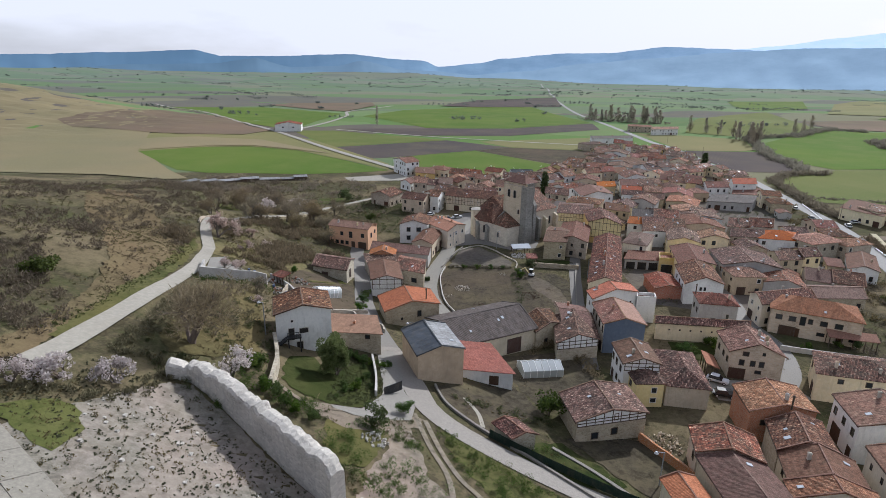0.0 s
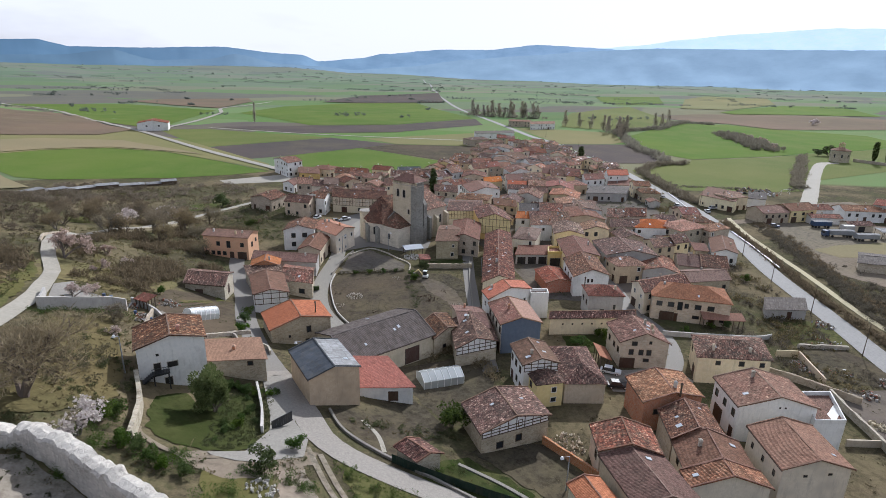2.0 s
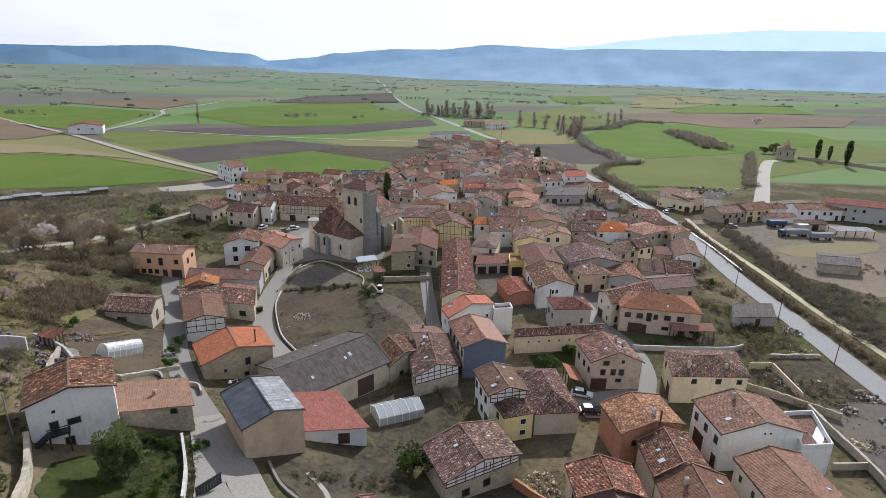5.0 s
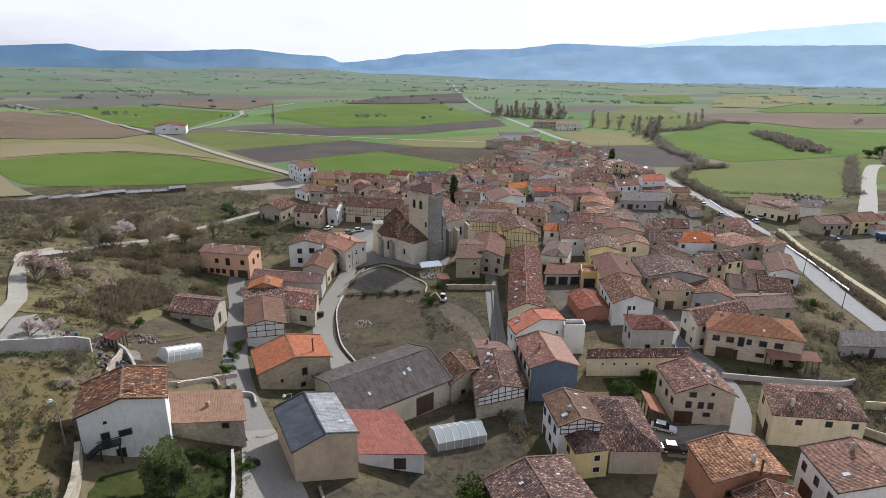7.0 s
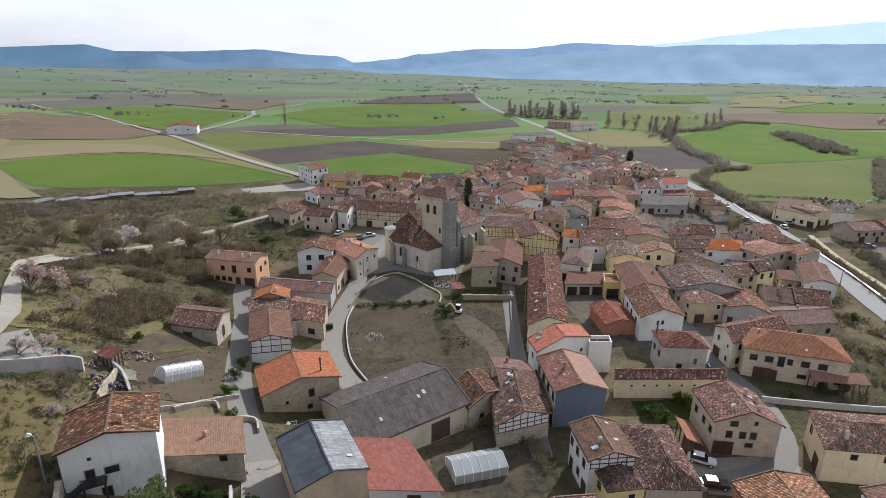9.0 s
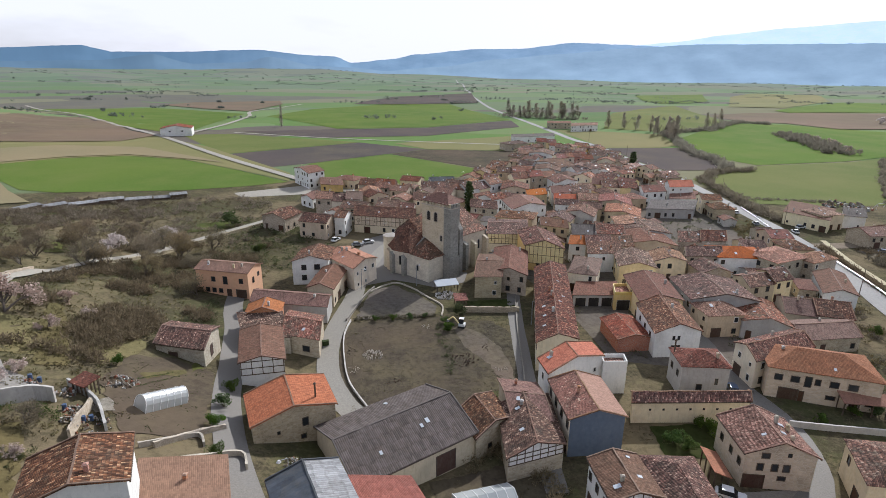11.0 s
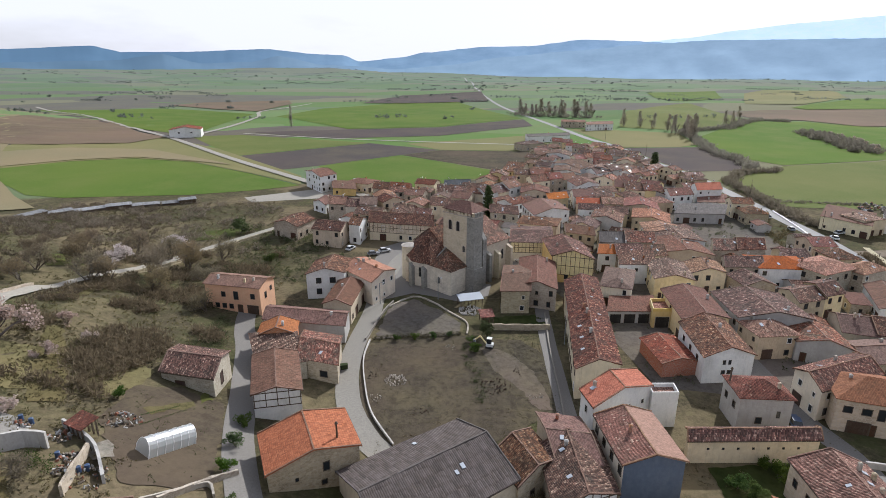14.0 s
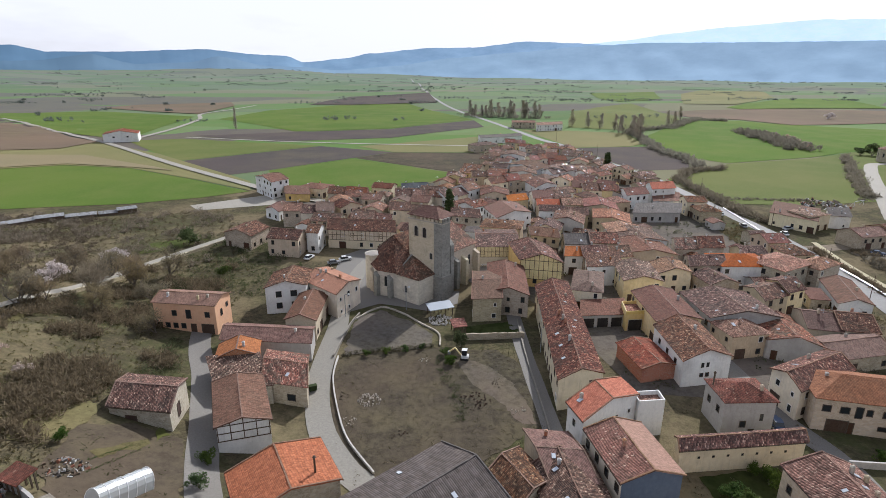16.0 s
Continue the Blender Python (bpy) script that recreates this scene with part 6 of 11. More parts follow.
house("village_house", "whitewashed house with pinkish tile roof", 84.7, 373.2, 8.8, 7.3, -34, 5.6, 1.3, "x", "white", "tile_pink", chim=2, lights=0, group="village houses")
house("village_house", "tan rendered house with patched tile roof", 126.8, 190.4, 8.1, 9.3, -5, 5.6, 1.7, "hip", "plaster_tan", "tile_mixed", chim=0, lights=2, group="village houses")
house("village_house", "cream rendered house with weathered tile roof", -8.7, 268.2, 9.3, 8.4, 27, 6.2, 1.7, "y", "plaster_cream", "tile_old", chim=1, lights=2, group="village houses")
house("village_house", "grey rendered house with patched tile roof", 125.5, 351.3, 7.9, 8.8, 25, 4.6, 1.6, "hip", "plaster_grey", "tile_mixed", chim=0, lights=2, group="village houses")
house("village_house", "whitewashed house with red tile roof", 118.2, 436.8, 7.6, 7.9, -32, 5.6, 1.4, "x", "white", "tile_red", chim=0, lights=0, group="village houses")
house("village_house", "cream rendered house with brown tile roof", 14.1, 277.4, 8.2, 7.6, -20, 5.2, 1.5, "y", "plaster_cream", "tile_brown", chim=2, lights=0, group="village houses")
house("village_house", "rubble stone house with weathered tile roof", 123.9, 331.2, 7.4, 8.5, 36, 6.2, 1.5, "hip", "stone", "tile_old", chim=1, lights=0, group="village houses")
house("village_house", "ochre yellow house with pinkish tile roof", 55.4, 294.1, 7.2, 9.2, 42, 5.6, 1.6, "hip", "yellow", "tile_pink", chim=1, lights=1, group="village houses")
house("village_house", "cream rendered house with patched tile roof", 131.3, 286.6, 8.2, 7.0, 5, 4.6, 1.3, "x", "plaster_cream", "tile_mixed", chim=1, lights=1, group="village houses")
house("village_house", "grey rendered house with weathered tile roof", 30.0, 292.4, 10.5, 7.8, -23, 6.2, 1.4, "x", "plaster_grey", "tile_old", chim=1, lights=1, group="village houses")
house("village_house", "tan rendered house with weathered tile roof", 80.0, 247.5, 8.8, 9.5, -19, 5.2, 1.7, "x", "plaster_tan", "tile_old", chim=1, lights=2, group="village houses")
house("village_house", "whitewashed house with patched tile roof", 42.0, 261.4, 9.3, 8.5, 36, 6.2, 1.5, "x", "white", "tile_mixed", chim=2, lights=1, group="village houses")
house("village_house", "cream rendered house with pinkish tile roof", 98.6, 308.9, 8.9, 7.8, -45, 6.2, 1.6, "y", "plaster_cream", "tile_pink", chim=1, lights=1, group="village houses")
house("village_house", "cream rendered house with red tile roof", 86.9, 407.8, 9.7, 7.4, 24, 6.2, 1.3, "x", "plaster_cream", "tile_red", chim=1, lights=0, group="village houses")
house("village_house", "whitewashed house with weathered tile roof", 112.8, 313.6, 8.6, 7.9, -42, 5.6, 1.4, "x", "white", "tile_old", chim=2, lights=1, group="village houses")
house("shed", "small grey rendered outbuilding with brown tile roof", 131.8, 234.7, 4.8, 6.1, -9, 2.6, 0.9, "y", "plaster_grey", "tile_brown", chim=0, lights=0, group="village outbuildings")
house("shed", "small pale yellow rendered outbuilding with patched tile roof", 3.3, 256.4, 5.1, 5.8, -23, 2.6, 0.9, "y", "plaster_yellow", "tile_mixed", chim=0, lights=0, group="village outbuildings")
house("shed", "small ochre yellow outbuilding with pinkish tile roof", 101.2, 415.8, 5.3, 4.7, 25, 2.6, 1.0, "y", "yellow", "tile_pink", chim=0, lights=0, group="village outbuildings")
house("shed", "small ochre yellow outbuilding with patched tile roof", 144.1, 294.5, 5.8, 5.3, 3, 2.6, 0.7, "shed", "yellow", "tile_mixed", chim=0, lights=0, group="village outbuildings")
house("shed", "small whitewashed outbuilding with patched tile roof", 97.9, 194.4, 5.0, 6.0, -5, 3.0, 0.9, "y", "white", "tile_mixed", chim=0, lights=0, group="village outbuildings")
house("shed", "small rubble stone outbuilding with red tile roof", 147.4, 342.9, 4.7, 6.3, 32, 2.6, 0.9, "shed", "stone", "tile_red", chim=0, lights=0, group="village outbuildings")
house("shed", "small cream rendered outbuilding with brown tile roof", 141.7, 424.9, 6.2, 5.7, -33, 3.6, 1.0, "x", "plaster_cream", "tile_brown", chim=0, lights=0, group="village outbuildings")
house("shed", "small tan rendered outbuilding with patched tile roof", 120.5, 304.1, 4.6, 6.4, -41, 3.6, 1.1, "x", "plaster_tan", "tile_mixed", chim=0, lights=0, group="village outbuildings")
house("shed", "small whitewashed outbuilding with grey corrugated roof", 35.7, 233.0, 5.0, 4.5, -26, 3.6, 0.6, "shed", "white", "fibre", chim=0, lights=0, group="village outbuildings")
house("shed", "small grey rendered outbuilding with weathered tile roof", 103.5, 174.4, 4.4, 5.5, -7, 3.0, 1.0, "x", "plaster_grey", "tile_old", chim=0, lights=0, group="village outbuildings")
house("shed", "small tan rendered outbuilding with patched tile roof", 63.9, 244.9, 5.2, 5.9, -18, 2.6, 0.9, "y", "plaster_tan", "tile_mixed", chim=0, lights=0, group="village outbuildings")
house("shed", "small tan rendered outbuilding with brown tile roof", 148.4, 420.6, 5.9, 6.4, -35, 3.0, 1.1, "y", "plaster_tan", "tile_brown", chim=0, lights=0, group="village outbuildings")
house("shed", "small whitewashed outbuilding with patched tile roof", -23.7, 250.6, 5.0, 5.1, -18, 3.6, 0.9, "y", "white", "tile_mixed", chim=0, lights=0, group="village outbuildings")
house("shed", "small rubble stone outbuilding with patched tile roof", 138.3, 320.3, 4.2, 6.3, 6, 3.6, 0.9, "shed", "stone", "tile_mixed", chim=0, lights=0, group="village outbuildings")
house("shed", "small grey rendered outbuilding with weathered tile roof", 73.1, 224.0, 6.3, 4.9, -31, 3.6, 0.7, "shed", "plaster_grey", "tile_old", chim=0, lights=0, group="village outbuildings")
house("shed", "small whitewashed outbuilding with weathered tile roof", 145.0, 349.8, 5.8, 6.1, 32, 2.6, 1.0, "y", "white", "tile_old", chim=0, lights=0, group="village outbuildings")
house("shed", "small whitewashed outbuilding with grey corrugated roof", 113.2, 398.5, 5.4, 5.2, 22, 3.0, 0.9, "x", "white", "fibre", chim=0, lights=0, group="village outbuildings")
house("shed", "small rubble stone outbuilding with weathered tile roof", -20.1, 272.5, 6.0, 5.9, -10, 3.6, 0.8, "shed", "stone", "tile_old", chim=0, lights=0, group="village outbuildings")
house("shed", "small whitewashed outbuilding with weathered tile roof", 64.1, 339.0, 4.6, 6.4, -22, 3.0, 1.2, "x", "white", "tile_old", chim=0, lights=0, group="village outbuildings")
house("shed", "small whitewashed outbuilding with grey corrugated roof", 74.2, 291.7, 4.5, 6.2, 24, 3.0, 0.8, "y", "white", "fibre", chim=0, lights=0, group="village outbuildings")
house("shed", "small grey rendered outbuilding with grey corrugated roof", 130.0, 380.4, 5.1, 4.7, -34, 2.6, 0.7, "shed", "plaster_grey", "fibre", chim=0, lights=0, group="village outbuildings")
house("shed", "small rubble stone outbuilding with brown tile roof", 97.3, 227.2, 5.4, 4.5, -41, 3.6, 1.0, "y", "stone", "tile_brown", chim=0, lights=0, group="village outbuildings")
house("shed", "small cream rendered outbuilding with brown tile roof", 128.5, 440.0, 4.9, 4.9, -30, 3.6, 0.9, "y", "plaster_cream", "tile_brown", chim=0, lights=0, group="village outbuildings")
house("shed", "small ochre yellow outbuilding with red tile roof", 106.3, 354.7, 6.4, 5.7, 30, 2.6, 1.2, "y", "yellow", "tile_red", chim=0, lights=0, group="village outbuildings")
house("shed", "small pale yellow rendered outbuilding with weathered tile roof", 126.7, 362.9, 5.7, 6.4, -25, 2.6, 1.0, "y", "plaster_yellow", "tile_old", chim=0, lights=0, group="village outbuildings")
house("shed", "small rubble stone outbuilding with red tile roof", 118.0, 201.0, 5.1, 5.0, -4, 3.0, 0.9, "y", "stone", "tile_red", chim=0, lights=0, group="village outbuildings")
house("shed", "small tan rendered outbuilding with patched tile roof", 75.0, 189.4, 4.6, 5.4, -1, 2.6, 0.8, "shed", "plaster_tan", "tile_mixed", chim=0, lights=0, group="village outbuildings")
house("shed", "small pale yellow rendered outbuilding with red tile roof", 149.1, 406.3, 5.2, 4.6, -35, 2.6, 0.8, "x", "plaster_yellow", "tile_red", chim=0, lights=0, group="village outbuildings")
house("shed", "small tan rendered outbuilding with patched tile roof", 81.7, 361.8, 4.2, 5.2, -39, 2.6, 0.9, "x", "plaster_tan", "tile_mixed", chim=0, lights=0, group="village outbuildings")
house("shed", "small whitewashed outbuilding with patched tile roof", 61.4, 332.9, 5.4, 5.0, -26, 3.0, 0.9, "x", "white", "tile_mixed", chim=0, lights=0, group="village outbuildings")
house("shed", "small ochre yellow outbuilding with weathered tile roof", 139.5, 288.2, 6.1, 5.7, 5, 2.6, 1.0, "x", "yellow", "tile_old", chim=0, lights=0, group="village outbuildings")
house("shed", "small pale yellow rendered outbuilding with grey corrugated roof", 111.5, 409.9, 4.4, 5.3, -32, 3.0, 1.0, "x", "plaster_yellow", "fibre", chim=0, lights=0, group="village outbuildings")
house("shed", "small whitewashed outbuilding with weathered tile roof", 105.6, 192.8, 4.5, 5.2, -12, 2.6, 0.7, "shed", "white", "tile_old", chim=0, lights=0, group="village outbuildings")
house("shed", "small pale yellow rendered outbuilding with weathered tile roof", 140.4, 263.8, 6.3, 4.6, -10, 3.6, 1.1, "y", "plaster_yellow", "tile_old", chim=0, lights=0, group="village outbuildings")
house("shed", "small pale yellow rendered outbuilding with patched tile roof", 125.6, 419.0, 4.3, 6.3, -31, 3.0, 0.9, "shed", "plaster_yellow", "tile_mixed", chim=0, lights=0, group="village outbuildings")
house("shed", "small rubble stone outbuilding with weathered tile roof", 132.5, 214.1, 5.2, 6.3, -4, 3.6, 1.1, "x", "stone", "tile_old", chim=0, lights=0, group="village outbuildings")
house("shed", "small rubble stone outbuilding with brown tile roof", 110.8, 162.9, 4.2, 5.5, -18, 3.0, 0.8, "shed", "stone", "tile_brown", chim=0, lights=0, group="village outbuildings")
house("shed", "small pale yellow rendered outbuilding with red tile roof", 28.0, 267.8, 4.1, 5.5, -25, 3.0, 0.7, "y", "plaster_yellow", "tile_red", chim=0, lights=0, group="village outbuildings")
house("shed", "small pale yellow rendered outbuilding with grey corrugated roof", 22.2, 229.4, 5.4, 5.2, -26, 3.6, 1.0, "y", "plaster_yellow", "fibre", chim=0, lights=0, group="village outbuildings")
house("shed", "small cream rendered outbuilding with patched tile roof", 100.1, 278.6, 4.1, 4.7, -30, 2.6, 0.7, "shed", "plaster_cream", "tile_mixed", chim=0, lights=0, group="village outbuildings")
house("shed", "small pale yellow rendered outbuilding with weathered tile roof", 55.2, 208.5, 5.3, 5.4, -10, 2.6, 1.0, "y", "plaster_yellow", "tile_old", chim=0, lights=0, group="village outbuildings")
house("shed", "small pale yellow rendered outbuilding with brown tile roof", 12.5, 244.1, 4.4, 6.0, -23, 2.6, 0.8, "shed", "plaster_yellow", "tile_brown", chim=0, lights=0, group="village outbuildings")
house("shed", "small cream rendered outbuilding with pinkish tile roof", 141.7, 269.9, 4.6, 4.8, -8, 2.6, 0.8, "y", "plaster_cream", "tile_pink", chim=0, lights=0, group="village outbuildings")
house("shed", "small cream rendered outbuilding with red tile roof", 91.7, 151.7, 5.6, 5.1, -20, 2.6, 1.0, "y", "plaster_cream", "tile_red", chim=0, lights=0, group="village outbuildings")
house("shed", "small pale yellow rendered outbuilding with brown tile roof", 108.3, 384.9, 4.5, 5.3, 22, 3.6, 0.8, "y", "plaster_yellow", "tile_brown", chim=0, lights=0, group="village outbuildings")
house("shed", "small cream rendered outbuilding with patched tile roof", 143.8, 325.1, 5.6, 4.7, 5, 3.6, 0.7, "shed", "plaster_cream", "tile_mixed", chim=0, lights=0, group="village outbuildings")
house("shed", "small cream rendered outbuilding with weathered tile roof", -4.0, 260.3, 6.2, 6.1, -25, 3.0, 1.1, "x", "plaster_cream", "tile_old", chim=0, lights=0, group="village outbuildings")
house("shed", "small pale yellow rendered outbuilding with pinkish tile roof", 121.5, 260.7, 5.2, 6.0, -7, 3.0, 1.1, "x", "plaster_yellow", "tile_pink", chim=0, lights=0, group="village outbuildings")
# ---- end of near houses ----


# ---- fields ----
sheet("field", "bright green winter wheat field on the plain", "field", [(-250, 379), (-235, 400), (-219, 412), (-184, 424), (-140, 408), (-93, 366), (-57, 329), (-77, 318), (-105, 309), (-162, 305), (-183, 312)], "crop_green", 0.12, 14)
sheet("field", "dry olive stubble field beside the farm track", "field", [(-262, 556), (-205, 533), (-143, 470), (-61, 356), (-57, 331), (-93, 367), (-140, 409), (-184, 425), (-219, 413), (-250, 381), (-290, 440), (-300, 486)], "crop_olive", 0.2, 10)
sheet("field", "pale fallow field on the hillside", "field", [(-640, 560), (-540, 640), (-470, 600), (-392, 640), (-338, 560), (-305, 490), (-250, 381), (-214, 343), (-186, 309), (-160, 282), (-170, 277), (-214, 288), (-254, 286), (-308, 284), (-420, 290), (-560, 420)], "fallow", 0.45, 7)
sheet("field", "reddish brown ploughed field", "field", [(-402, 500), (-404, 545), (-392, 600), (-373, 634), (-345, 668), (-300, 640), (-244, 567), (-208, 535), (-220, 497), (-271, 484), (-331, 480), (-368, 474)], "brown_earth", 0.6, 7)
sheet("field", "tan strip of the fallow field", "field", [(-300, 440), (-250, 470), (-190, 466), (-128, 412), (-110, 394), (-140, 411), (-184, 429), (-219, 418), (-252, 390)], "fallow", 0.5, 8)
sheet("field", "bright green field behind the village", "field", [(-56, 389), (-6, 430), (55, 363), (47, 348), (-24, 308), (-42, 337)], "crop_green", 0.12, 14)
sheet("field", "dark ploughed field behind the village", "field", [(-120, 432), (-31, 497), (24, 456), (-6, 432), (-58, 389), (-77, 377)], "ploughed", 0.12, 14)
sheet("field", "narrow light green field strip", "field", [(-190, 545), (-150, 556), (-31, 499), (-121, 434)], "crop_light", 0.12, 20)
sheet("field", "large green field in the plain", "field", [(-164, 763), (-131, 935), (82, 1166), (138, 712), (32, 616), (-60, 602)], "crop_green", 0.25, 40)
sheet("field", "long dark ploughed strip", "field", [(-144, 577), (-60, 597), (32, 611), (137, 702), (130, 619), (28, 542), (-72, 528)], "ploughed", 0.2, 25)
sheet("field", "light green field near the road", "field", [(-2, 492), (114, 542), (118, 500), (102, 457), (84, 447), (24, 457)], "crop_olive", 0.14, 16)
sheet("field", "bare earth plot behind the houses", "field", [(-5, 432), (24, 455), (97, 443), (78, 380), (56, 364)], "yard_soil", 0.12, 14)
sheet("field", "dark ploughed field by the highway", "field", [(164.8, 458), (229, 457), (220, 412), (215, 386), (199, 358), (166, 358), (163.5, 390), (165, 430)], "ploughed", 0.13, 14)
sheet("field", "vivid green wheat field beyond the stream", "field", [(260, 523), (308, 576), (380, 642), (464, 674), (480, 640), (560, 560), (520, 470), (430, 430), (362, 410), (311, 389), (236, 375), (228, 397), (235, 450), (250, 490)], "crop_vivid", 0.2, 25)
sheet("field", "pale green meadow beside the highway", "field", [(168, 330), (190, 350), (220, 358), (235, 373), (308, 385), (360, 407), (430, 428), (520, 466), (500, 380), (262, 292), (241, 265), (200, 262), (164, 270), (164, 300)], "crop_light", 0.13, 18)
sheet("field", "green sloping field on a low hill", "field", [(216, 603), (250, 690), (308, 818), (387, 918), (489, 1004), (426, 771), (365, 641), (312, 582), (264, 569)], "crop_light", 0.3, 30)
sheet("field", "pale grassy field by the farm", "field", [(160, 590), (204, 574), (251, 548), (228, 470), (210, 460), (165, 460), (163, 500)], "crop_olive", 0.16, 20)
sheet("field", "green field beside the white farm", "field", [(-551, 925), (-387, 969), (-204, 810), (-192, 550), (-263, 598)], "crop_green", 0.3, 30)
sheet("field", "brown fallow strip", "field", [(-565, 873), (-545, 890), (-265, 598), (-357, 676), (-481, 748)], "ploughed", 0.3, 30)

sheet("field", "dark green field far across the plain", "field", [(654, 1564), (878, 1618), (719, 1299), (500, 1072), (560, 1300)], "crop_green", 0.9, 30)
sheet("field", "pale stubble field far across the plain", "field", [(907, 1525), (1073, 1685), (1352, 1790), (1024, 1305), (648, 935), (569, 967)], "crop_olive", 0.9, 30)
sheet("field", "grey brown ploughed field beyond the vivid wheat", "field", [(436, 798), (516, 840), (720, 830), (900, 800), (700, 640), (539, 622), (492, 621), (476, 690), (415, 698)], "brown_earth", 0.6, 25)
sheet("field", "bright green field on the far slope", "field", [(587, 874), (986, 1225), (1100, 1200), (900, 880), (746, 855), (589, 840)], "crop_vivid", 0.7, 25)
sheet("field", "grey ploughed field in the middle of the plain", "field", [(-79, 1069), (-40, 1230), (-11, 1374), (190, 1488), (150, 1080), (-8, 1050)], "ploughed", 0.9, 25)
sheet("field", "dark ploughed field beyond the white farm", "field", [(-422, 1087), (-397, 1188), (-241, 1227), (-206, 1080), (-212, 863), (-290, 923)], "brown_earth", 0.8, 25)
ribbon("path", "pale dirt track between the green fields", "path", [(-188, 552), (-180, 640), (-186, 760), (-208, 862), (-190, 960), (-172, 1080)], 5, "dirt_road", 0.5)
ribbon("path", "straight farm track along the ploughed field", "path", [(-150, 566), (-60, 527), (20, 500), (110, 474), (130, 462)], 3.5, "dirt_road", 0.3)

# ---- yards and gardens ----
GOLD = [(-129.4, 173), (-115.3, 165.3), (-94.4, 141.8), (-84.4, 129.8), (-72.5, 119), (-65, 102), (-60.6, 87), (-58.4, 73.6), (-55.5, 62), (-53.4, 52.5), (-52, 45), (-54, 43), (-56.3, 47.8), (-57.8, 56), (-61.6, 70), (-69, 86), (-86, 108), (-100, 122.2), (-118, 148)]
DRY_A = [(-79, 128), (-64, 131), (-57, 124), (-56, 116), (-66, 113), (-74, 116)]
sheet("yard", "bare earth lot enclosed by low walls", "yard", [(-11.6, 146), (-10, 153), (-1, 155), (11, 155), (24, 152), (28, 144), (25, 125), (13, 118), (0, 112), (-7, 116), (-10.5, 127)], "yard_soil", 0.07, 5)
sheet("yard", "grey gravel plot below the church", "yard", [(-6.5, 171), (-4.5, 174), (0, 177), (7, 169), (11, 162), (10, 155.5), (-1, 155.6), (-9, 154.5)], "town_ground", 0.1, 5)
sheet("lawn", "small green lawn behind a stone wall", "lawn", [(19.5, 164.5), (32, 165.5), (31, 158), (18, 159)], "lawn", 0.12, 4)
# the garden's shade is put into this lawn's dark green
sheet("lawn", "lawn of the walled garden, its shade put into the dark green", "lawn", [(-31.4, 72.4), (-30, 75.5), (-28.1, 77), (-25.5, 73.1), (-23, 65.2), (-22.3, 60.1), (-24.2, 60.2), (-27, 61.7), (-28.9, 63.7)], "lawn", 0.12, 4)
sheet("yard", "dirt apron around the garden gate", "yard", [(-23.4, 57.6), (-20, 59.6), (-16, 58.4), (-12, 62), (-7.6, 63), (-7.4, 59.4), (-12, 55.6), (-16, 53.2), (-21, 54.6)], "gravel_dirt", 0.1, 3)
sheet("lawn", "overgrown green bed of the walled garden", "lawn", [(-26, 77.3), (-18.4, 79.5), (-15.4, 66), (-15.9, 61.3), (-20.9, 58.8), (-22.2, 60.2), (-23, 65.2), (-25.4, 73)], "lawn", 0.13, 4)
sheet("yard", "brown earth yard beside the road", "yard", [(-6.6, 76.5), (-2, 83), (7, 86.5), (12.5, 77), (7, 68), (2, 65.5), (-3, 70)], "yard_soil", 0.07, 4)
sheet("yard", "dark earth lot with a greenhouse", "yard", [(7.5, 87), (6, 98), (16, 101), (26, 101), (23, 88), (15, 80), (12.5, 78)], "yard_soil", 0.07, 4)
sheet("yard", "concrete driveway beside the garden wall", "yard", [(-18.5, 85.1), (-16, 87.7), (-11.9, 75), (-11.4, 71), (-9, 66), (-9, 61), (-11.6, 59.6), (-14, 58), (-16.6, 57.6), (-19.6, 58.2), (-20.2, 58.9), (-16.1, 60.4), (-14.4, 67.5), (-15.1, 72.2)], "concrete", 0.18, 3)
sheet("yard", "dark bare soil of the cottage yard", "yard", [(15.3, 70), (23.7, 72.2), (30, 71.4), (30.2, 66.2), (31, 64), (26, 58), (23.4, 60), (20.2, 64.2)], "yard_soil", 0.12, 3)
sheet("lawn", "green plot of the cottage garden", "lawn", [(6.5, 61), (10.3, 66.9), (14.5, 68.2), (19.6, 63.4), (22.7, 59.5), (15, 57)], "lawn", 0.1, 4)
sheet("lawn", "walled back garden with dark grass", "lawn", [(43, 101), (44, 109.5), (57, 109.5), (56, 101)], "lawn", 0.1, 4)
sheet("yard", "vegetable garden with bare soil", "yard", [(-45, 112), (-46, 124), (-40, 126.5), (-32, 124), (-29, 112), (-27, 101), (-36, 99)], "yard_soil", 0.1, 4)
sheet("yard", "pale trodden works yard beside the highway", "yard", [(158, 200), (168, 204), (190, 200), (215, 195), (235, 150), (200, 126), (155, 124), (147, 141), (145, 151), (151, 168), (157, 182)], "gravel_dirt", 0.06, 10)
sheet("yard", "pale limestone floor of the ruined castle court", "yard", [(-46, 20), (-44, 34), (-40.6, 46), (-38.6, 51.4), (-36.2, 52.4), (-31.6, 49.8), (-24.6, 44.6), (-19, 40.5), (-13.6, 36.8), (-12, 30), (-16, 20)], "bare_rock", 0.1, 1.5)
sheet("yard", "eroded whitish slope below the ruined wall", "yard", [(-11.6, 58.1), (-9.4, 60.4), (-7.1, 54.6), (-4.9, 47.5), (-1.6, 45), (2, 38), (-2, 32), (-9, 33), (-12.4, 37), (-11.9, 45.8), (-10.8, 52.2)], "slope_earth", 0.06, 3)
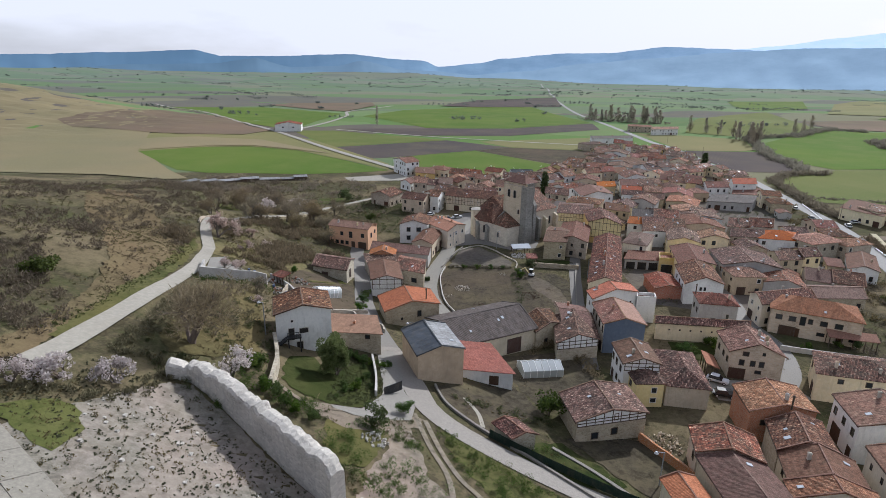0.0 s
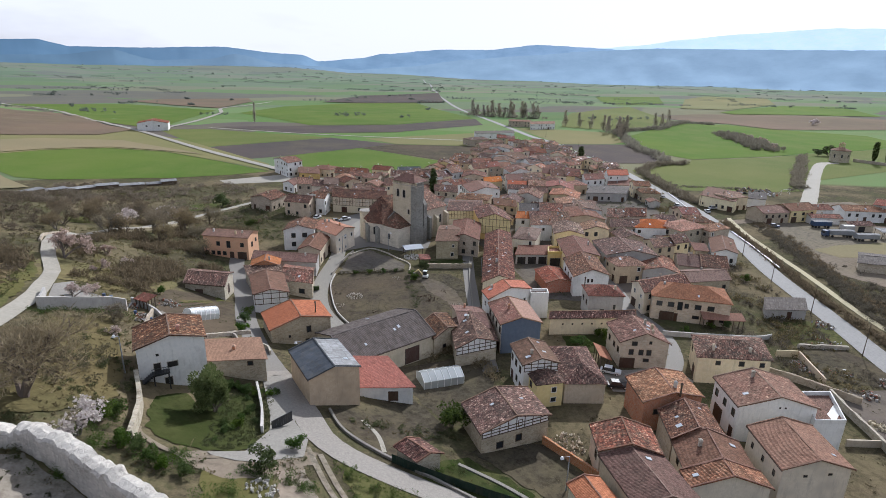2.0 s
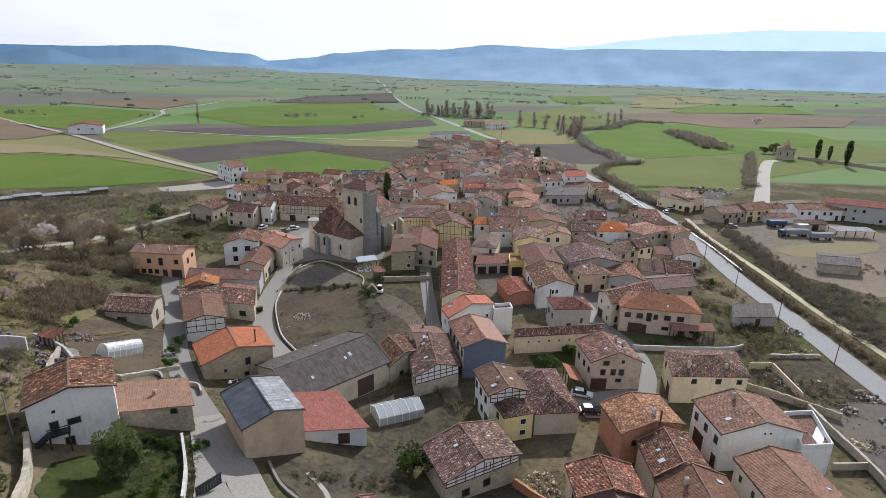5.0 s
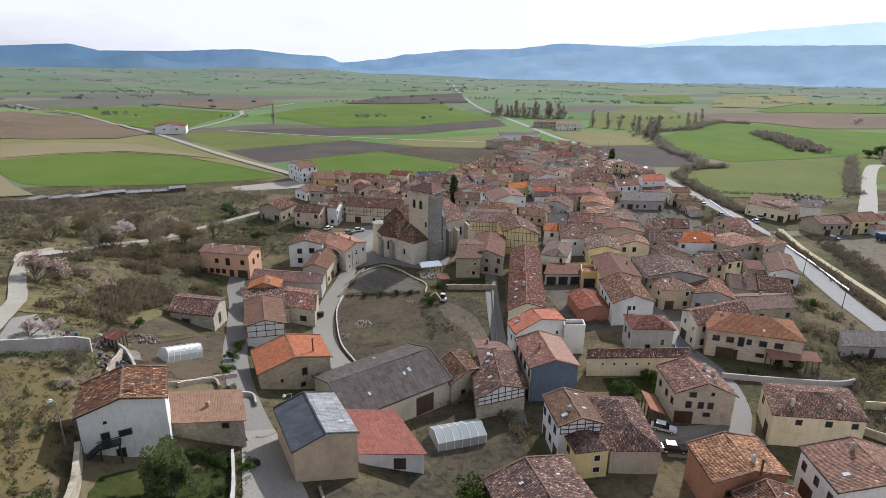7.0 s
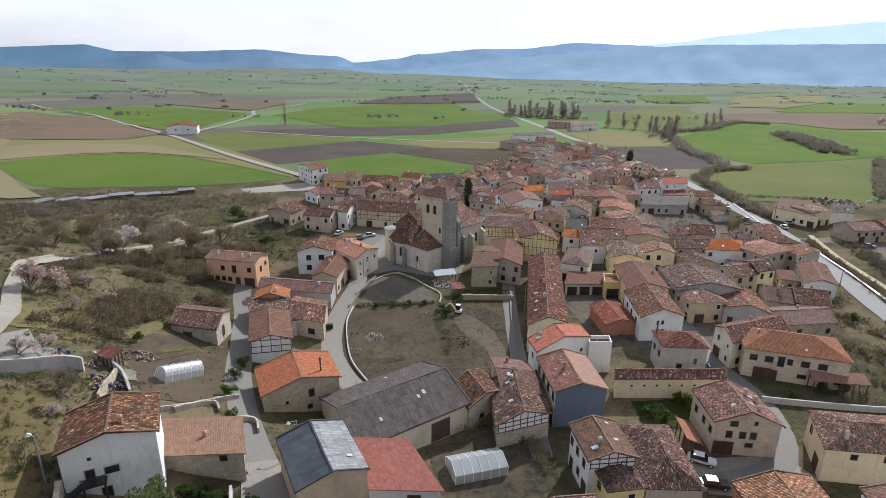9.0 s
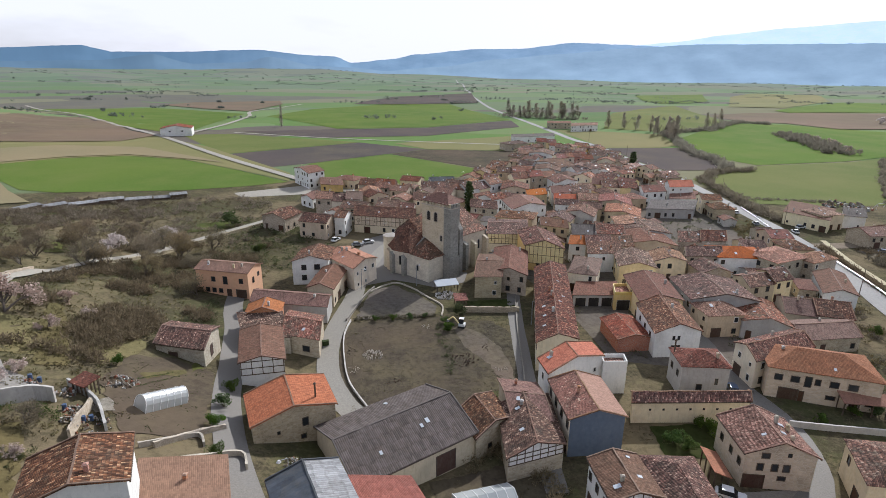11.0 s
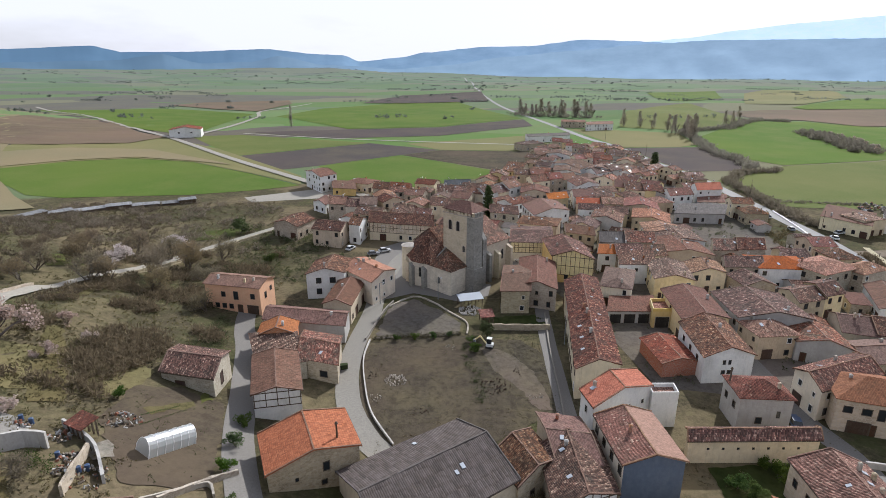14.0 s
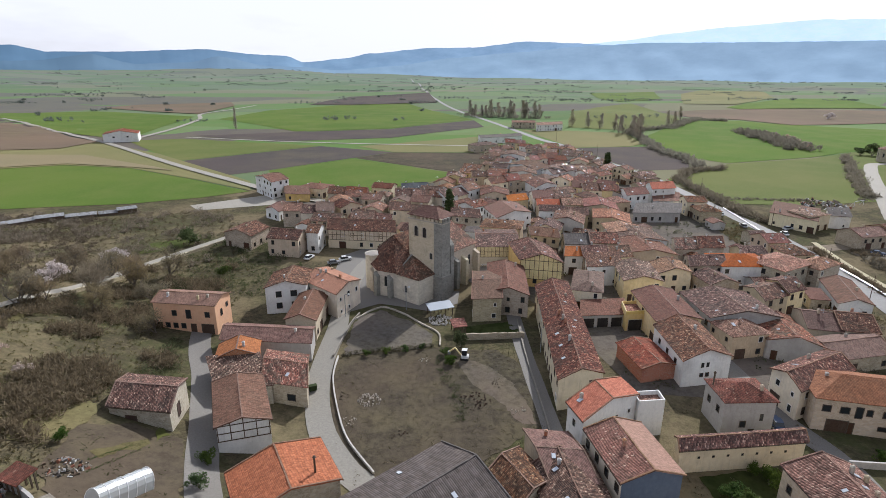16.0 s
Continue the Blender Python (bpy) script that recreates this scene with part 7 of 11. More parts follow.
sheet("pavement", "worn grey paving between the village houses", "pavement", [(-12, 202), (-2, 236), (-32, 300), (-10, 305), (30, 330), (70, 380), (100, 440), (140, 440), (152, 360), (146, 300), (135, 250), (122, 190), (104, 150), (84, 132), (72, 124), (60, 128), (46, 132), (44, 160), (36, 190)], "town_ground", 0.05, 8)
sheet("yard", "plaza paving with parked cars", "yard", [(22, 196), (34, 212), (52, 208), (50, 194), (36, 186)], "asphalt", 0.1, 5)
sheet("yard", "concrete plaza beside the church", "yard", [(-14, 196), (-10, 222), (6, 236), (14, 222), (2, 204), (-6, 196)], "asphalt", 0.09, 5)
sheet("yard", "paved yard between the stone houses", "yard", [(46, 86), (46, 93.5), (62, 93.5), (64, 88), (58, 84)], "concrete", 0.09, 4)
sheet("yard", "pale gravel apron by the warehouses", "yard", [(-34, 300), (-30, 308), (-42, 322), (-78, 302), (-72, 292)], "dirt_road", 0.1, 8)
ribbon("path", "white gravel path up to the hermitage", "path", [(211, 233), (241, 266), (286, 316), (321, 352), (332, 358), (340, 357)], 7, "dirt_road", 0.2)
ribbon("path", "pale wheel track up the castle slope", "path", [(-8.9, 64), (-5.8, 55.5), (-3.1, 49.9), (-2.1, 45.3), (-2, 40)], 0.75, "slope_earth", 0.12, 1.0)
ribbon("path", "second pale wheel track up the castle slope", "path", [(-7.1, 62.6), (-4.2, 55.0), (-1.3, 49.6), (1.1, 47.1), (4, 43)], 0.75, "slope_earth", 0.12, 1.0)
ribbon("path", "worn white footpath across the yard", "path", [(1.6, 66.3), (0.8, 71), (-1.6, 75.4)], 0.7, "dirt_road", 0.12, 1.0)
sheet("lawn", "green weedy bank between track and road", "lawn", [(-4.7, 61.2), (1.2, 58.2), (8.8, 54), (18, 51), (20, 46), (8, 45), (2.5, 47.8), (-1.1, 52.5), (-3.6, 57)], "weedy_grass", 0.07, 3)
sheet("lawn", "green grass on the slope below the driveway", "lawn", [(-20, 56), (-17.6, 54), (-14.6, 55.6), (-12, 58), (-11.4, 52), (-12.4, 46), (-15, 45), (-18, 48)], "weedy_grass", 0.08, 3)
sheet("lawn", "golden dry grass on the eroded hillside", "lawn", GOLD, "golden_grass", 0.16, 4)
sheet("lawn", "greenish verge along the dirt road", "lawn", [(-73.4, 124.8), (-68.9, 117.5), (-62.2, 99), (-58.8, 85), (-56.1, 72.5), (-53.6, 61), (-52.6, 52), (-54, 52), (-56.6, 62), (-60, 76), (-63, 92), (-71, 115)], "weedy_grass", 0.22, 3)
ribbon("path", "grey paved path below the walled garden", "path", [(-29.4, 63), (-28.6, 61.2), (-24.7, 58.1), (-21.1, 57.2), (-17.6, 58.6)], 0.8, "gravel_dirt", 0.16, 1.0)
ribbon("road", "concrete lane in front of the houses by the highway", "road", [(142, 206), (160, 206), (190, 212), (214, 232), (240, 236)], 6, "gravel_dirt", 0.1)


sheet("lawn", "rough green grass beside the castle court", "lawn", [(-47, 36), (-44, 40), (-40.4, 39.4), (-38.2, 35.5), (-38.0, 32.4), (-41, 32.6)], "meadow", 0.14, 3)
sheet("yard", "pale churned earth in the bare lot", "yard", [(14.4, 149), (17.5, 148.4), (20.8, 145.1), (23.5, 138.5), (24.6, 130), (24.2, 125.6), (21.5, 125.8), (20.4, 130.5), (18.8, 134.5), (16.9, 137.6), (15.4, 141.5)], "lot_earth", 0.1, 3)
sheet("yard", "concrete court behind the scrap yard wall", "yard", [(-56, 95.2), (-59.6, 103.5), (-62, 110), (-60.5, 114), (-56.3, 109.2), (-51.6, 108), (-48.4, 103.6), (-52, 99.2)], "concrete", 0.12, 3)
sheet("yard", "pale sandy patch in the vegetable garden", "yard", [(-42.7, 105.3), (-41.5, 107.3), (-40.2, 106.4), (-39.2, 104), (-40.9, 102.4)], "bare_rock", 0.14, 2)
sheet("lawn", "dry yellow grass beside the thicket", "lawn", DRY_A, "dry_grass", 0.08, 5)
sheet("yard", "worn paving around the church", "yard", [(-9.5, 176), (-9, 190), (-8, 202), (0, 206), (6, 196), (12, 190), (22, 186), (20, 178), (12, 174.5), (6, 178), (0, 181)], "asphalt", 0.085, 5)
sheet("lawn", "fresh green grass beyond the dirt road", "lawn", [(-98.3, 188.3), (-97.2, 193.7), (-89.8, 193.3), (-87.8, 187.5), (-93.0, 180.5)], "meadow", 0.13, 3)
sheet("lawn", "olive grass inside the bend of the dirt road", "lawn", [(-77.2, 150.9), (-78.6, 158.8), (-79, 170.2), (-76.8, 179.4), (-74, 169.8), (-73.3, 154.3)], "olive_grass", 0.13, 3)
sheet("lawn", "rough yellowish bank above the scrap yard", "lawn", [(-54.5, 112.7), (-59, 120), (-64, 130), (-67, 138), (-66, 141), (-61.1, 132.7), (-50.9, 114.9)], "olive_grass", 0.14, 3)
sheet("lawn", "tan dry grass above the vegetable garden", "lawn", [(-51, 117.5), (-54.5, 122.3), (-55.8, 129.6), (-53, 133.1), (-46.2, 131.1), (-45, 126.6), (-46.9, 119)], "dry_grass", 0.15, 3)
sheet("lawn", "bright green allotment behind the hillside road", "lawn", [(-75.3, 232), (-77.8, 243.1), (-68.9, 247.7), (-57.2, 247.2), (-64.2, 237)], "meadow", 0.13, 3)
sheet("lawn", "strip of green weeds in the vegetable garden", "lawn", [(-41.6, 117.3), (-36.7, 122.6), (-35.6, 121.4), (-40.2, 116)], "olive_grass", 0.15, 2)
sheet("lawn", "mossy olive grass on the slope beside the white house", "lawn", [(-53, 91), (-46.5, 96.5), (-42.5, 91), (-38.4, 81), (-34.4, 70), (-37.5, 62), (-42, 58), (-46, 62), (-49.5, 76)], "olive_grass", 0.13, 3)
sheet("lawn", "green grass beside the tiled shed", "lawn", [(-35, 122), (-36.5, 126.1), (-36.4, 129), (-34.3, 124.8)], "meadow", 0.17, 2)
sheet("yard", "dark soil plot between wall and highway", "yard", [(96, 99), (106, 97), (107.5, 86), (100, 82), (91, 86)], "yard_soil", 0.09, 4)
sheet("yard", "bare trodden allotment beside the highway", "yard", [(89, 83), (103.5, 80), (99, 70), (92, 58), (85, 62), (87, 72)], "town_ground", 0.07, 4)
sheet("lawn", "grassy garden plot behind the garage", "lawn", [(100, 112), (114, 112), (109, 99), (96, 100)], "weedy_grass", 0.08, 4)
sheet("yard", "orange sandy patch in the works yard", "yard", [(158, 167), (170, 171), (192, 173), (206, 168), (196, 160), (176, 157), (160, 158)], "fallow", 0.12, 6)


# ---- stone walls ----
def stone_wall(name, label, points, height, thick=0.45, material="stone", rough=0.12, category="wall", parent=None, base=None, step=0.8):
    """A free standing wall along the points, with a worn and uneven top."""
    line = ribbon_points(points, step) if len(points) > 2 else [tuple(a + (b - a) * k / 12 for a, b in zip(*points)) for k in range(13)]
    verts, faces = [], []
    rnd = random.Random(len(line) * 7 + int(points[0][0]))
    for i, (x, y) in enumerate(line):
        a, b = line[max(0, i - 1)], line[min(len(line) - 1, i + 1)]
        dx, dy = b[0] - a[0], b[1] - a[1]
        k = math.hypot(dx, dy) or 1
        nx, ny = dy / k * thick / 2, -dx / k * thick / 2
        g = ground_z(x, y) if base is None else base
        h = height if not callable(height) else height(i / (len(line) - 1))
        t1, t2 = (h + rough * rnd.uniform(-1, 1) * 1.0 for _ in range(2))
        j1, j2 = (1 + rough * 0.5 * rnd.uniform(-1, 1) for _ in range(2))
        verts += [(x + nx, y + ny, g - 0.8), (x + nx * j1, y + ny * j1, g + t1), (x - nx * j2, y - ny * j2, g + t2), (x - nx, y - ny, g - 0.8)]
    for i in range(len(line) - 1):
        for j in range(3):
            faces.append((i * 4 + j, i * 4 + j + 1, i * 4 + j + 5, i * 4 + j + 4))
    e = (len(line) - 1) * 4
    faces += [(3, 2, 1, 0), (e, e + 1, e + 2, e + 3)]
    ob = part(name, (verts, [], faces), material, parent, "")
    return tagged(ob, label, category)


def castle_ruin():
    """The broken curtain wall: rubble faces, a wide weathered top and a ragged end."""
    line = ribbon_points([(-39.6, 53.0), (-37.6, 53.6), (-35.5, 53.4), (-31.2, 50.9), (-24, 45.6), (-18.5, 41.4), (-13.6, 38)], 0.3)
    verts, faces = [], []
    rnd = random.Random(5)
    n = len(line)
    cols = 9
    for i, (x, y) in enumerate(line):
        a, b = line[max(0, i - 1)], line[min(n - 1, i + 1)]
        dx, dy = b[0] - a[0], b[1] - a[1]
        k = math.hypot(dx, dy) or 1
        px_, py_ = dy / k, -dx / k
        t = i / (n - 1)
        top = 22.2 - 1.5 * t + 0.55 * noise.noise((i * 0.21, 0, 0)) + 0.35 * noise.noise((i * 0.12, 3, 0)) + 0.22 * round(2 * noise.noise((i * 0.33, 5, 0)))
        if t < 0.1:
            top -= (0.1 - t) * 3
        if t > 0.95:
            top -= (t - 0.95) * 26
        g = ground_z(x, y) - 1.5
        th = 0.95
        prof = ((th, g), (th, g + (top - g) * 0.45), (th * 0.98, top - 0.35), (th * 0.8, top - 0.02), (0.0, top + 0.12), (-th * 0.75, top), (-th * 0.98, top - 0.3), (-th, g + (top - g) * 0.5), (-th, g))
        for q, (s, z) in enumerate(prof):
            w = 0.13 if 0 < q < cols - 1 else 0
            s += 1.5 * w * noise.noise((i * 0.3, q * 2.1, 7)) + 0.6 * w * noise.noise((i * 0.9, q * 1.3, 2)) + rnd.uniform(-0.03, 0.03)
            verts.append((x + px_ * s, y + py_ * s, z + (w and 0.14 * noise.noise((i * 0.23, q * 1.7, 11)) + 0.06 * noise.noise((i * 1.2, q * 2.7, 4)) + rnd.uniform(-0.03, 0.03))))
    for i in range(n - 1):
        for j in range(cols - 1):
            q = i * cols + j
            faces.append((q, q + cols, q + cols + 1, q + 1))
    faces += [tuple(range(cols)), tuple(range((n - 1) * cols + cols - 1, (n - 1) * cols - 1, -1))]
    ob = part("castle_wall", (verts, [], faces), "ruin_stone")
    tagged(ob, "ruined whitish rubble curtain wall of the castle", "castle wall")
    # fallen stones at the broken end
    vs, fs = [], []
    for i in range(110):
        t = rnd.random()
        x, y = (-13.4 + rnd.gauss(0.6, 0.9), 37 + rnd.gauss(-1.2, 1.6)) if i < 60 else (rnd.uniform(-42, -13), 0)
        if i >= 60:
            y = 50 - (x + 40) * 0.5 - rnd.uniform(2, 14)
        r = rnd.uniform(0.06, 0.22)
        z = ground_z(x, y) + r * 0.3 + 0.1
        base = len(vs)
        for sx, sy, sz in ((-1, -1, -1), (1, -1, -1), (1, 1, -1), (-1, 1, -1), (-1, -1, 1), (1, -1, 1), (1, 1, 1), (-1, 1, 1)):
            vs.append((x + sx * r * rnd.uniform(0.6, 1.2), y + sy * r * rnd.uniform(0.6, 1.2), z + sz * r * rnd.uniform(0.4, 0.9)))
        fs += [tuple(base + q for q in f) for f in ((3, 2, 1, 0), (4, 5, 6, 7), (0, 1, 5, 4), (1, 2, 6, 5), (2, 3, 7, 6), (3, 0, 4, 7))]
    tagged(part("rubble", (vs, [], fs), "ruin_stone"), "fallen pale limestone blocks on the castle floor", "rubble", kind="stuff")


castle_ruin()
vs, fs = [], []
for i in range(5):
    for j in range(2):
        a0, a1, b0, b1 = -9.5 + 4 * i, -5.56 + 4 * i, -6 + 3 * j, -3.06 + 3 * j
        k = len(vs)
        for h in (-1.5, 0.3):
            for a, b in ((a0, b0), (a1, b0), (a1, b1), (a0, b1)):
                x, y = -38.85 + 0.865 * a + 0.501 * b, 30.7 - 0.501 * a + 0.865 * b
                vs.append((x, y, ground_z(x, y) + h))
        fs += [tuple(k + q for q in f) for f in ((3, 2, 1, 0), (4, 5, 6, 7), (0, 1, 5, 4), (1, 2, 6, 5), (2, 3, 7, 6), (3, 0, 4, 7))]
terr = part("terrace", (vs, [], fs), "concrete")
tagged(terr, "pale concrete slab terrace at the castle", "terrace", kind="structure")

stone_wall("garden_wall", "tall rubble wall beside the white farmhouse", [(-34.6, 76.4), (-31.8, 70), (-29.6, 63), (-28.2, 58)], 1.8, 0.6)
stone_wall("garden_wall", "plastered wall along the driveway", [(-18.8, 82), (-16.6, 74), (-15.2, 66.5)], 1.2, 0.35, "plaster_grey", 0.03)
stone_wall("garden_wall", "low kerb wall along the road", [(-6.8, 77), (-4.2, 70.5), (1.2, 65.4), (9, 60.5), (17, 55)], 0.5, 0.35, "concrete", 0.03)
stone_wall("garden_wall", "white painted low wall by the street", [(-10, 154), (-10.8, 146), (-9.9, 136), (-8, 126), (-4, 117)], 0.55, 0.25, "plaster_grey", 0.03)
stone_wall("garden_wall", "low white kerb wall along the narrow street", [(32.5, 166), (29.5, 150), (26.6, 130), (24.8, 119)], 0.6, 0.25, "concrete", 0.03)
stone_wall("garden_wall", "stone retaining wall above the lot", [(17.5, 158), (24, 157.5), (31.5, 157)], 1.5, 0.4)
stone_wall("garden_wall", "curving stone wall below the church", [(-6.5, 172), (0, 178.4), (5, 174.5), (9, 168), (12.5, 162), (12, 156)], 0.35, 0.35, "stone_trim", 0.06)
stone_wall("garden_wall", "retaining wall along the church street", [(-11, 154), (-9.2, 162), (-7.2, 170), (-5.2, 175)], 0.7, 0.3, "concrete", 0.04)
stone_wall("garden_wall", "whitewashed wall around a scrap yard", [(-56.2, 93.8), (-51.6, 98.4), (-48.4, 102.6), (-46.2, 103.2)], 2.4, 0.4, "plaster_grey", 0.05)
stone_wall("garden_wall", "pale wall beside the dirt road", [(-56.4, 94.2), (-58, 98), (-60.2, 103.5)], 1.5, 0.35, "plaster_grey", 0.08)
stone_wall("garden_wall", "low wall of the hillside plot", [(-47.5, 108.5), (-42, 105), (-37.5, 98.5)], 1.3, 0.35, "plaster_grey", 0.05)
stone_wall("garden_wall", "broken wall beside the scrap heap", [(-42, 104), (-41, 99), (-40, 95)], 1.5, 0.35, "stone", 0.1)
stone_wall("garden_wall", "curved low garden wall behind the annex", [(-28, 94), (-24.5, 96.5), (-20.5, 99), (-19, 96)], 1.0, 0.3, "stone_trim", 0.05)
stone_wall("garden_wall", "dry stone terrace wall in the vegetable garden", [(-31, 97), (-27.5, 102), (-24.5, 105.5)], 0.9, 0.4, "stone", 0.1)
stone_wall("garden_wall", "low stone wall of the cottage yard", [(27.5, 72), (31, 66.5), (34, 61.5)], 1.6, 0.4, "brick", 0.08)
stone_wall("garden_wall", "concrete edge of the garden path", [(12.5, 66), (18, 62), (24, 56)], 0.35, 0.5, "concrete", 0.02)
stone_wall("garden_wall", "stone wall around the yard by the highway", [(80, 91), (86, 84), (91, 77)], 1.5, 0.4)
stone_wall("garden_wall", "concrete garden wall in front of the big house", [(68, 108), (76, 106), (88, 103.5), (93, 104)], 1.2, 0.3, "plaster_grey", 0.03)


def covered_stack(x, y, w, rot, label, h):
    """A long low stack under a sheet of pale corrugated roofing."""
    root = tagged(new("covered_stack"), label, "stack", "field edge stacks")
    root.matrix_basis = pose(x, y, ground_z(x, y), 0, 0, rot)
    bm = bmesh.new()
    box(bm, -w / 2, -1.6, -1.5, w / 2, 1.6, h)
    part("core", bm, "timber", root, "dark stacked blocks")
    part("cover", roof_mesh(w, 3.2, h - 0.1, 0.45, "shed", 0.25), "fibre_light", root, "pale corrugated sheet")


STACKS = [(-149, 262.5, 11, 66, 1.0), (-142.5, 270.0, 9, 50, 1.2), (-134.6, 276.4, 12, 36, 1.0), (-125.2, 281.8, 9.5, 26, 1.7), (-115.4, 285.8, 10.5, 20, 1.1), (-106.6, 289.2, 6.5, 22, 1.0), (-100.2, 292, 7.0, 26, 1.9)]
for x, y, w, r, h in STACKS:
    covered_stack(x, y, w, r, "low dark stack under pale corrugated sheeting by the fields" if h < 1.5 else "taller stack under pale grey sheeting by the fields", h)
stone_wall("garden_wall", "rubble retaining wall beside the allotments", [(87.6, 80.7), (85.7, 73.8), (83.9, 65.5), (81.5, 59)], 1.5, 0.45, "stone", 0.1)
stone_wall("garden_wall", "low plastered wall across the plot", [(78, 66.5), (81, 66), (83.6, 65.6)], 1.3, 0.3, "plaster_tan", 0.04)
stone_wall("garden_wall", "plastered wall of the scrap yard", [(88, 96), (90.3, 95.6), (92.5, 95.2)], 1.6, 0.3, "plaster_tan", 0.04)
stone_wall("garden_wall", "plastered side wall of the scrap yard", [(92.7, 95), (91, 89.5), (89.4, 84)], 1.6, 0.3, "plaster_tan", 0.04)
stone_wall("garden_wall", "dry stone wall along the dark plot", [(96, 99.3), (102, 98.3), (107, 97.2)], 0.9, 0.5, "stone", 0.15)
stone_wall("retaining_wall", "rubble wall under the hillside dirt road", [(-78, 178), (-74.5, 190), (-69, 214), (-60, 230), (-51, 243), (-41, 257)], 0.9, 0.5, "stone", 0.12)
stone_wall("retaining_wall", "low rubble wall along the bend of the dirt road", [(-80, 140), (-83.5, 150), (-84.5, 162)], 0.7, 0.5, "stone", 0.12)
stone_wall("cemetery_wall", "stone wall of the hilltop cemetery", [(360, 366), (365, 355), (372, 338), (385, 305)], 2.2, 0.6, "stone")


# ---- the church ----
def arched(w, h, depth=0.25, n=8):
    """A dark arched opening with a moulded stone surround, facing -y."""
    bm = bmesh.new()
    prof = [(-w / 2, 0), (w / 2, 0)] + [(w / 2 * math.cos(math.pi * i / n), h - w / 2 + w / 2 * math.sin(math.pi * i / n)) for i in range(n + 1)]
    outer = [(x * 1.35, z + (0.14 if z > 0 else 0)) for x, z in prof]
    a = [bm.verts.new((x, -0.12, z)) for x, z in outer]
    b = [bm.verts.new((x, -0.12, z)) for x, z in prof]
    c = [bm.verts.new((x, 0.05, z)) for x, z in outer]
    d = [bm.verts.new((x, -0.012, z)) for x, z in prof]
    k = len(prof)
    for i in range(k):
        j = (i + 1) % k
        bm.faces.new((a[i], a[j], b[j], b[i]))
        bm.faces.new((a[j], a[i], c[i], c[j]))
        bm.faces.new((b[i], b[j], d[j], d[i]))
    p = bmesh.new()
    p.faces.new([p.verts.new((x, -0.01, z)) for x, z in prof])
    return bm, p


def put_arch(root, m, w, h):
    s, p = arched(w, h)
    o = part("window", s, "stone_trim", root)
    o.matrix_local = m
    part("pane", p, "glass", o)


def church():
    root = tagged(new("church"), "sandstone village church with a square fortified tower and red tile roofs", "church")
    root.matrix_basis = pose(10.0, 178.3, ground_z(10, 178) + 0.4, 0, 0, 43)

    def solid(name, ring, z0, z1, mat, parent=None):
        """An upright block over a ring of x, y corners; z1 may be one height or one for each corner."""
        bm = bmesh.new()
        tops = z1 if isinstance(z1, tuple) else (z1,) * len(ring)
        lo = [bm.verts.new((x, y, z0)) for x, y in ring]
        hi = [bm.verts.new((x, y, z)) for (x, y), z in zip(ring, tops)]
        n = len(ring)
        bm.faces.new(lo[::-1])
        bm.faces.new(hi)
        for i in range(n):
            bm.faces.new((lo[i], lo[(i + 1) % n], hi[(i + 1) % n], hi[i]))
        bmesh.ops.recalc_face_normals(bm, faces=bm.faces)
        return part(name, bm, mat, parent or root)

    def tiles(name, planes, mat, parent=None):
        bm = bmesh.new()
        uv = bm.loops.layers.uv.new("UVMap")
        for pts in planes:
            roof_slab(bm, uv, pts, 0.16)
        rnd_ = random.Random(len(name))
        n = 9
        for ax in (0, 1):
            vals = [v.co[ax] for v in bm.verts]
            for i in range(1, n):
                co, no = [0, 0, 0], [0, 0, 0]
                co[ax], no[ax] = min(vals) + (max(vals) - min(vals)) * i / n, 1
                bmesh.ops.bisect_plane(bm, geom=bm.verts[:] + bm.edges[:] + bm.faces[:], plane_co=co, plane_no=no)
        k = rnd_.uniform(0, 9)
        for v in bm.verts:
            v.co.z += 0.11 * noise.noise((v.co.x / 2, v.co.y / 2, k))
        return part(name, bm, mat, parent or root)

    # nave behind the tower, choir and apse at the street end
    nave = part("nave", wall_mesh(13.2, 19.2, 10.3, 5.0, "x", 2.5), "church_stone", root)
    nave.matrix_local = pose(19.4, 10.4, 0)
    part("nave_roof", roof_mesh(13.2, 19.2, 10.3, 5.0, "x", 0.4, random.Random(3)), "tile_mixed", root).matrix_local = pose(19.4, 10.4, 0)
    choir = part("choir", wall_mesh(6.3, 12.4, 9.9, 4.6, "x", 2.5), "church_stone", root)
    choir.matrix_local = pose(9.65, 14.2, 0)
    part("choir_roof", roof_mesh(6.3, 12.4, 9.9, 4.6, "x", 0.35, random.Random(4)), "tile_old", root).matrix_local = pose(9.65, 14.2, 0)
    ring = [(6.6, 8.0), (0.1, 8.0), (-1.3, 13.2), (1.2, 18.2), (6.6, 20.2)]
    solid("apse", ring, -2.5, (9.9, 6.9, 6.9, 7.1, 9.9), "church_pale")
    apex = (6.7, 14.2, 14.7)
    tiles("apse_roof", [[(-1.7, 13.2, 6.9), (-0.3, 7.7, 6.9), apex], [(1.0, 18.7, 7.1), (-1.7, 13.2, 6.9), apex], [(6.7, 20.6, 9.8), (1.0, 18.7, 7.1), apex], [(-0.3, 7.7, 6.9), (6.7, 7.6, 10.0), apex]], "tile_old")
    # round stair turret at the far corner, taller than the eaves beside it
    bm = bmesh.new()
    bmesh.ops.create_cone(bm, cap_ends=True, segments=18, radius1=2.3, radius2=2.2, depth=12.2)
    part("turret", bm, "church_stone", root).matrix_local = pose(2.6, 18.6, 3.4)
    bm = bmesh.new()
    bmesh.ops.create_cone(bm, cap_ends=True, segments=18, radius1=2.45, radius2=0.2, depth=0.7)
